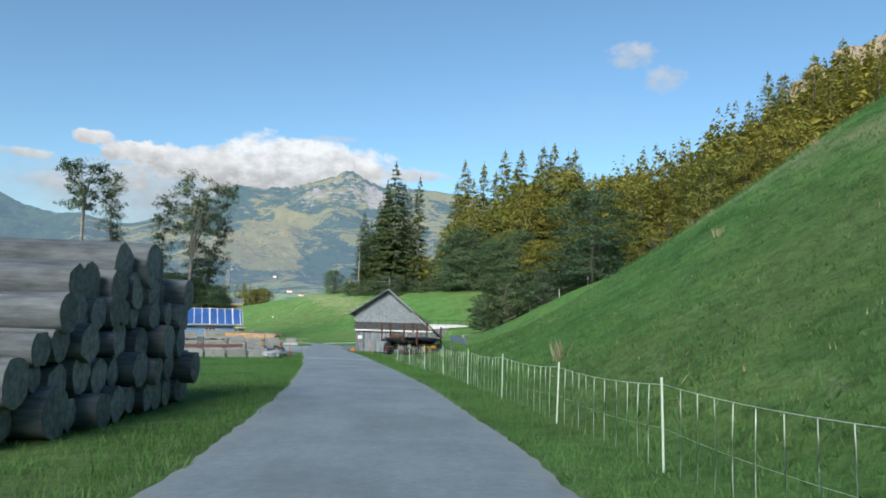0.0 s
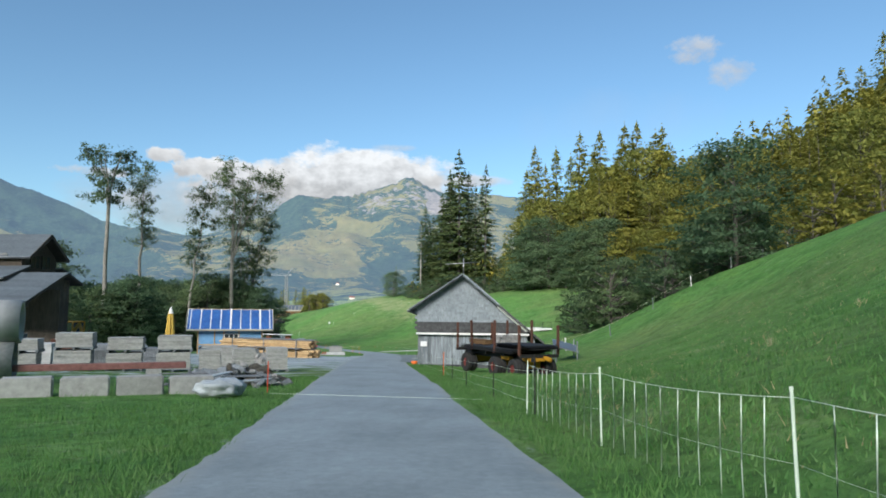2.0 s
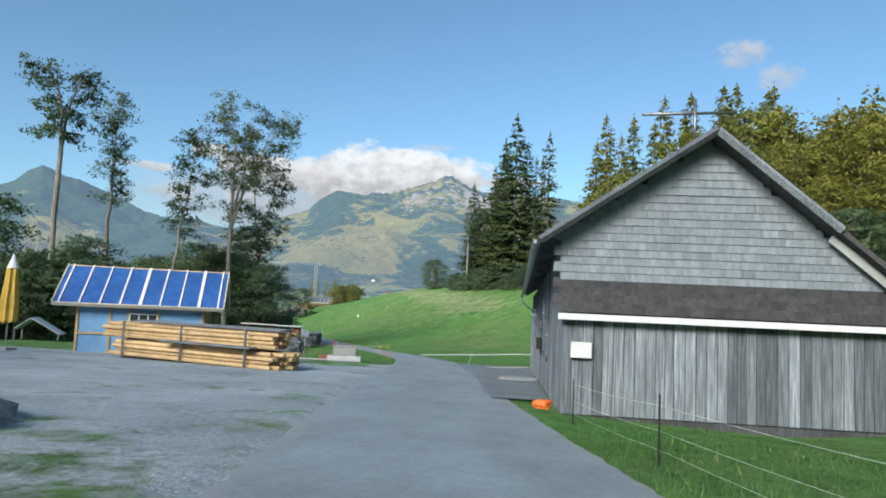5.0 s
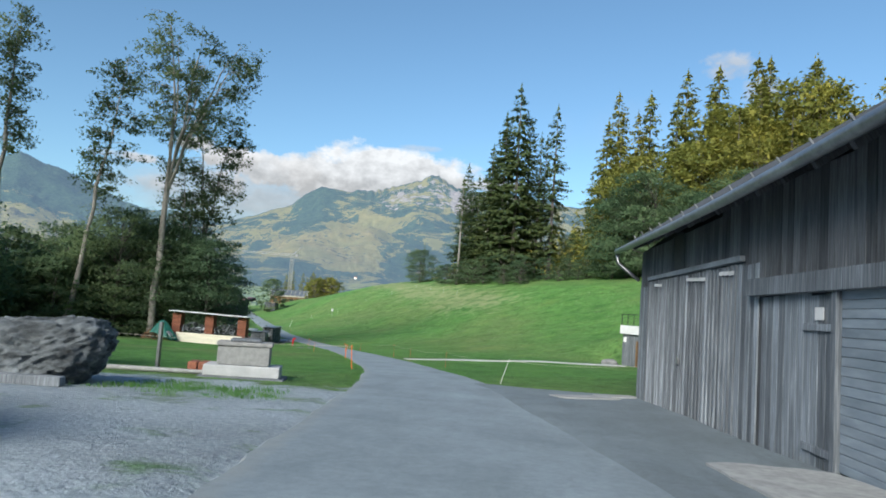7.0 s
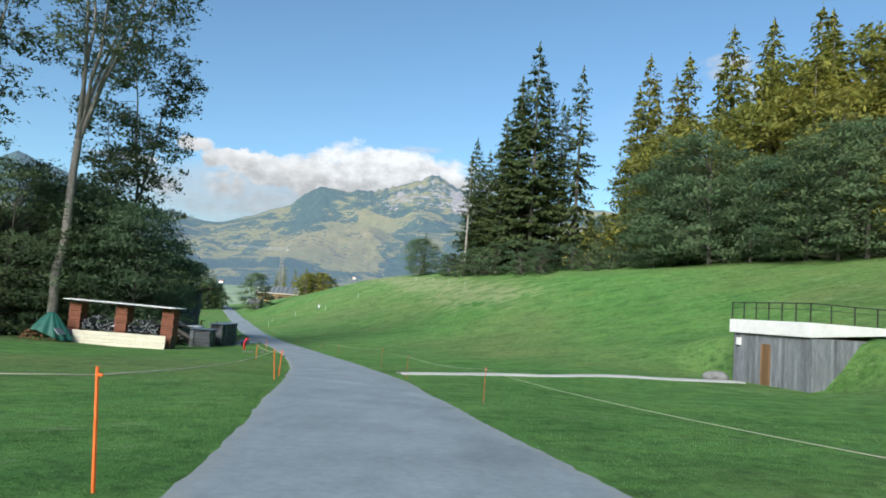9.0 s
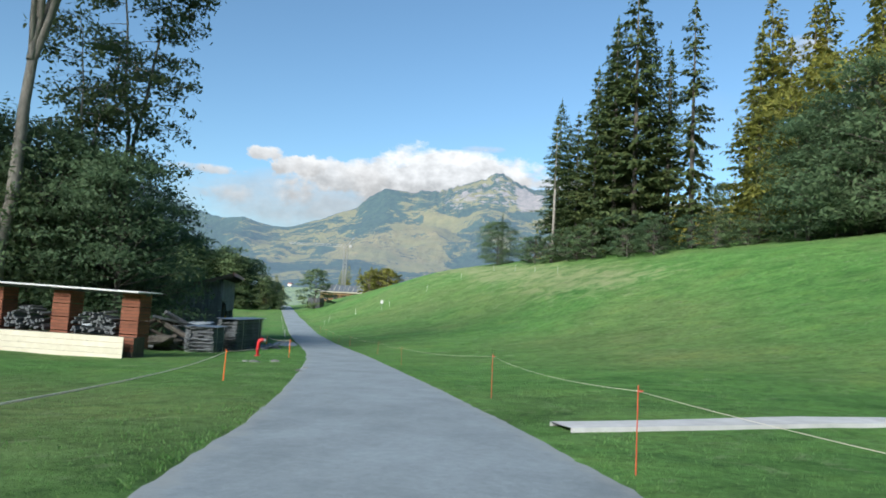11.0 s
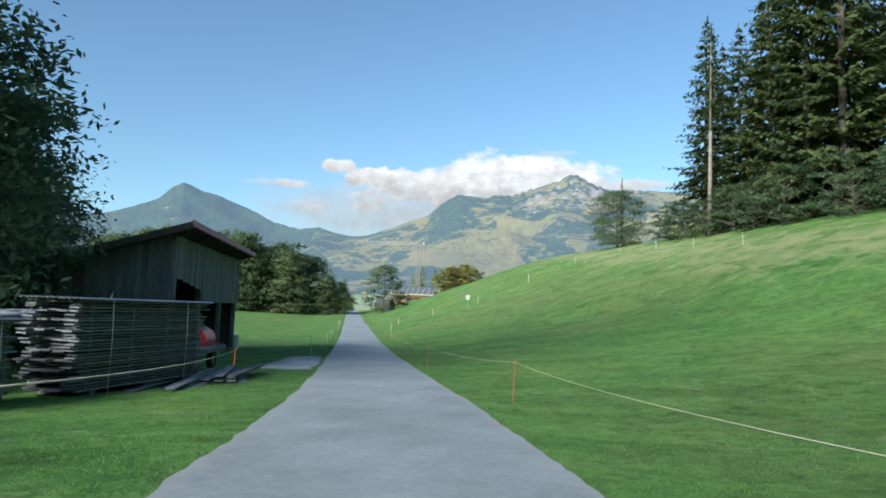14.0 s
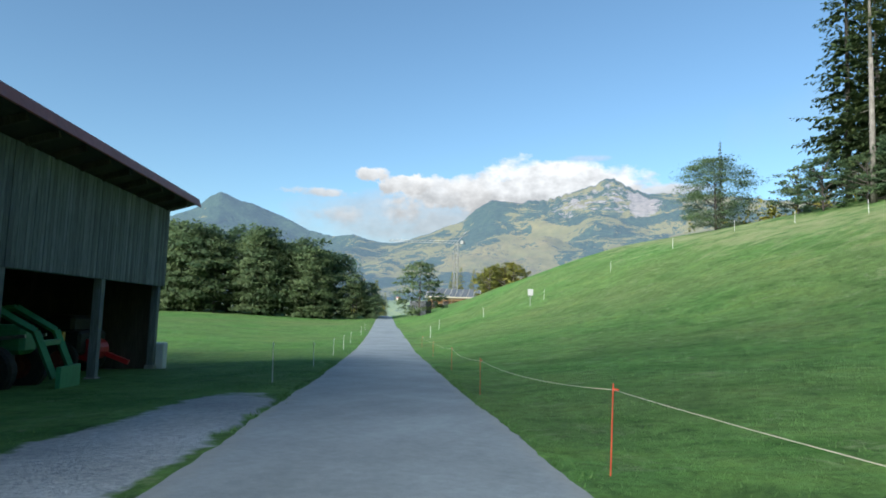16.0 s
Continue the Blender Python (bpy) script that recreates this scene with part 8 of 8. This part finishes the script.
def site_house():
    e = empty("building_shell", pose(-100.5, 318, -8.5, 0, 0, 12), "half-built house with pale brown walls, scaffolding and a grey-blue roof", "house")
    part("wall", boxed((13, 9, 6.5), (0, 0, 3.25)), BROWNWOOD, e)
    piece("floor_slab", (13.6, 9.6, 0.35), CONCRETE, e, (0, 0, 3.3))
    piece("floor_slab", (13.6, 9.6, 0.35), CONCRETE, e, (0, 0, 6.6))
    rf = empty("roof", pose(0, -2.4, 8.0, 22, 0, 0))
    rf.parent = e
    piece("roof_slab", (14.2, 6.4, 0.25), CREAM, rf, (0, 0, -0.15))
    for k in range(9):
        piece("roof_panel", (1.42, 6.1, 0.06), ROOFSLATE, rf, (-6.2 + k * 1.55, 0, 0.02), label="blue-grey roof panel")
    for k in range(7):
        piece("scaffold_pole", (0.08, 0.08, 8.5), STEEL, e, (-6.6 + k * 2.2, -5.2, 4.0))
    for z in (2.0, 4.0, 6.0):
        piece("scaffold_deck", (13.8, 0.6, 0.08), FRESH, e, (0, -5.2, z))
    # black panels on the solid wall paint the shade inside the window openings
    for k in range(4):
        piece("opening", (1.5, 0.1, 1.6), BLACK, e, (-4.6 + k * 3.0, -4.52, 1.6))
        piece("opening", (1.5, 0.1, 1.6), BLACK, e, (-4.6 + k * 3.0, -4.52, 4.9))


site_house()
single("hut", boxed((3.2, 2.6, 2.6), (0, 0, 1.3), bevel=0.02), GREYWOOD, pose(-86, 262, gz(-86, 262)), "small grey hut by the lane", "hut")
e = empty("sign", pose(-51.6, 207, gz(-51.6, 207), 0, 0, 20), "small pale blue sign plate on a post in the pasture", "sign")
part("post", rodded((0, 0, 0), (0, 0, 1.2), 0.03), STEEL, e)
piece("plate", (0.45, 0.03, 0.55), PALECONCRETE, e, (0, -0.05, 1.2))


def far_houses():
    r = random.Random(18)
    for az_, dist in ((11.5, 640), (12.6, 700), (30.5, 620), (31.5, 660), (29.2, 600), (24.5, 900), (14.0, 1150)):
        x, y = -20 - dist * math.sin(radians(az_)), 80 + dist * math.cos(radians(az_))
        hit, p, *_ = scene.ray_cast(bpy.context.evaluated_depsgraph_get(), Vector((x, y, 900)), Vector((0, 0, -1)))
        z = p.z if hit else 0
        e = empty("farmhouse", pose(x, y, z - 1, 0, 0, r.uniform(0, 180)), "small white farmhouse far off on the lit pasture", "house", "farmhouses on the far slope")
        part("wall", boxed((4, 5, 3), (0, 0, 1.5)), CREAM, e)
        bm = bmesh.new()
        prism(bm, [(-2.5, 2.9), (2.5, 2.9), (0, 4.5)], -3, 3)
        part("roof", bm, ROOFTILE, e)


bpy.context.view_layer.update()
far_houses()


# ---- grass ----
def tufts(name, n, seed, ylo, yhi, dlo, dhi, height, label, width=0.016, power=1.6, left=0.5, mat=BLADE):
    r = np.random.RandomState(seed)
    y = r.uniform(ylo, yhi, n)
    d = dlo + (dhi - dlo) * r.rand(n) ** power
    s = np.where(r.rand(n) < left, -1.0, 1.0)
    lean = np.sqrt(1 + 0.2 * step(60, 150, y))
    x = road_x(y) + s * d * lean
    g = gravel_amount(x, y) + 0.3 * waves(x, y, 3, 51)
    dd = x - road_x(y)
    el_, er_ = road_edges(y)
    keep = (g < 0.45) & ((dd < el_ - 0.02) | (dd > er_ + 0.02)) & ~((dd > 1.8) & (dd < 9.5) & (y > 64) & (y < 89)) & ~((x > -3.5) & (y > 122))
    keep &= ~((dd < 0) & (y > 28) & (y < 36) & (dd < -9)) & ~((dd < 0) & (dd > -7) & (y > 43) & (y < 81)) & ~((dd > 0) & (dd < 3.2) & (y > 62) & (y < 90))
    x, y, dd = x[keep], y[keep], dd[keep]
    n = len(x)
    z = ground_z(x, y) - 0.02
    k = 3
    V, F = np.zeros((n, k, 3, 3)), None
    h = height * r.uniform(0.45, 1.35, (n, k)) * (0.75 + 0.45 * waves(x, y, 4, 52) + 0.25 * np.exp(-((np.abs(dd) - 2.4) / 0.8) ** 2) * (y < 60))[:, None]
    h = np.maximum(h, 0.03)
    a = r.uniform(0, 6.283, (n, k))
    ox, oy = r.normal(0, 0.06, (n, k)), r.normal(0, 0.06, (n, k))
    w = width * r.uniform(0.7, 1.5, (n, k))
    bx, by = x[:, None] + ox, y[:, None] + oy
    V[:, :, 0] = np.stack([bx - w * np.cos(a), by - w * np.sin(a), np.repeat(z[:, None], k, 1)], -1)
    V[:, :, 1] = np.stack([bx + w * np.cos(a), by + w * np.sin(a), np.repeat(z[:, None], k, 1)], -1)
    V[:, :, 2] = np.stack([bx + r.normal(0, 0.4, (n, k)) * h, by + r.normal(0, 0.4, (n, k)) * h, z[:, None] + h], -1)
    ob = raw(name, V.reshape(-1, 3), np.arange(n * k * 3).reshape(-1, 3), mat)
    tagged(ob, label, "grass", kind="stuff")


tufts("grass", 105000, 61, -2, 172, 1.5, 11.0, 0.06, "short green meadow grass along the lane", 0.008, 1.7)
tufts("tall_grass", 38000, 62, -2, 66, 1.75, 6.5, 0.115, "taller uncut grass on the verge", 0.007, 1.5)

tufts("slope_grass", 42000, 63, 4, 62, 3.0, 27.0, 0.12, "rough uneven grass on the steep slope", 0.012, 1.1, 0.0)
tufts("dry_slope_grass", 2200, 64, 6, 62, 3.4, 27.0, 0.15, "scattered dry stalks on the steep slope", 0.006, 1.0, 0.0, STRAW)


def straw_tuft(x, y, h, n, seed, mat=STRAW, label="tuft of tall dry pale grass on the slope", group="dry grass tufts", spread=0.16):
    """A clump of tall dry stalks."""
    r = np.random.RandomState(seed)
    V, F = [], []
    for k in range(n):
        a, q = r.uniform(0, 6.283), r.rand() * spread
        hh, w = h * r.uniform(0.5, 1.1), 0.0035
        bx, by = q * math.cos(a), q * math.sin(a)
        tx, ty = bx + r.normal(0, 0.22) * hh, by + r.normal(0, 0.22) * hh
        b = len(V)
        V += [(bx - w, by, -0.03), (bx + w, by, -0.03), ((bx + tx) / 2 + w, (by + ty) / 2, hh * 0.6), (tx, ty, hh)]
        F.append((b, b + 1, b + 2, b + 3))
    ob = raw("grass_tuft", V, F, mat)
    ob.location = (x, y, gz(x, y))
    tagged(ob, label, "grass tuft", group, "stuff")


straw_tuft(*side(15.2, 4.3)[:2], 0.48, 60, 1)
for k, (y_, d_) in enumerate(((20, 13.6), (23, 12.2), (26, 13.2), (29, 12.0), (31, 13.0), (35, 11.6), (38, 12.8), (24, 16.5), (18, 9.5), (34, 8.2), (12, 11.0))):
    straw_tuft(*side(y_, d_)[:2], 0.24 + 0.05 * (k % 3), 26, 2 + k)

RW = random.Random(77)
for k in range(70):
    x_, y_ = RW.uniform(-19.4, min(-14.2, float(road_x(80.8)) - 2.6)), RW.gauss(80.8, 0.55)
    straw_tuft(x_, y_, RW.uniform(0.04, 0.11), 50, 200 + k, BLADE, "low green weeds growing through the gravel", "weeds on the gravel", RW.uniform(0.15, 0.5))
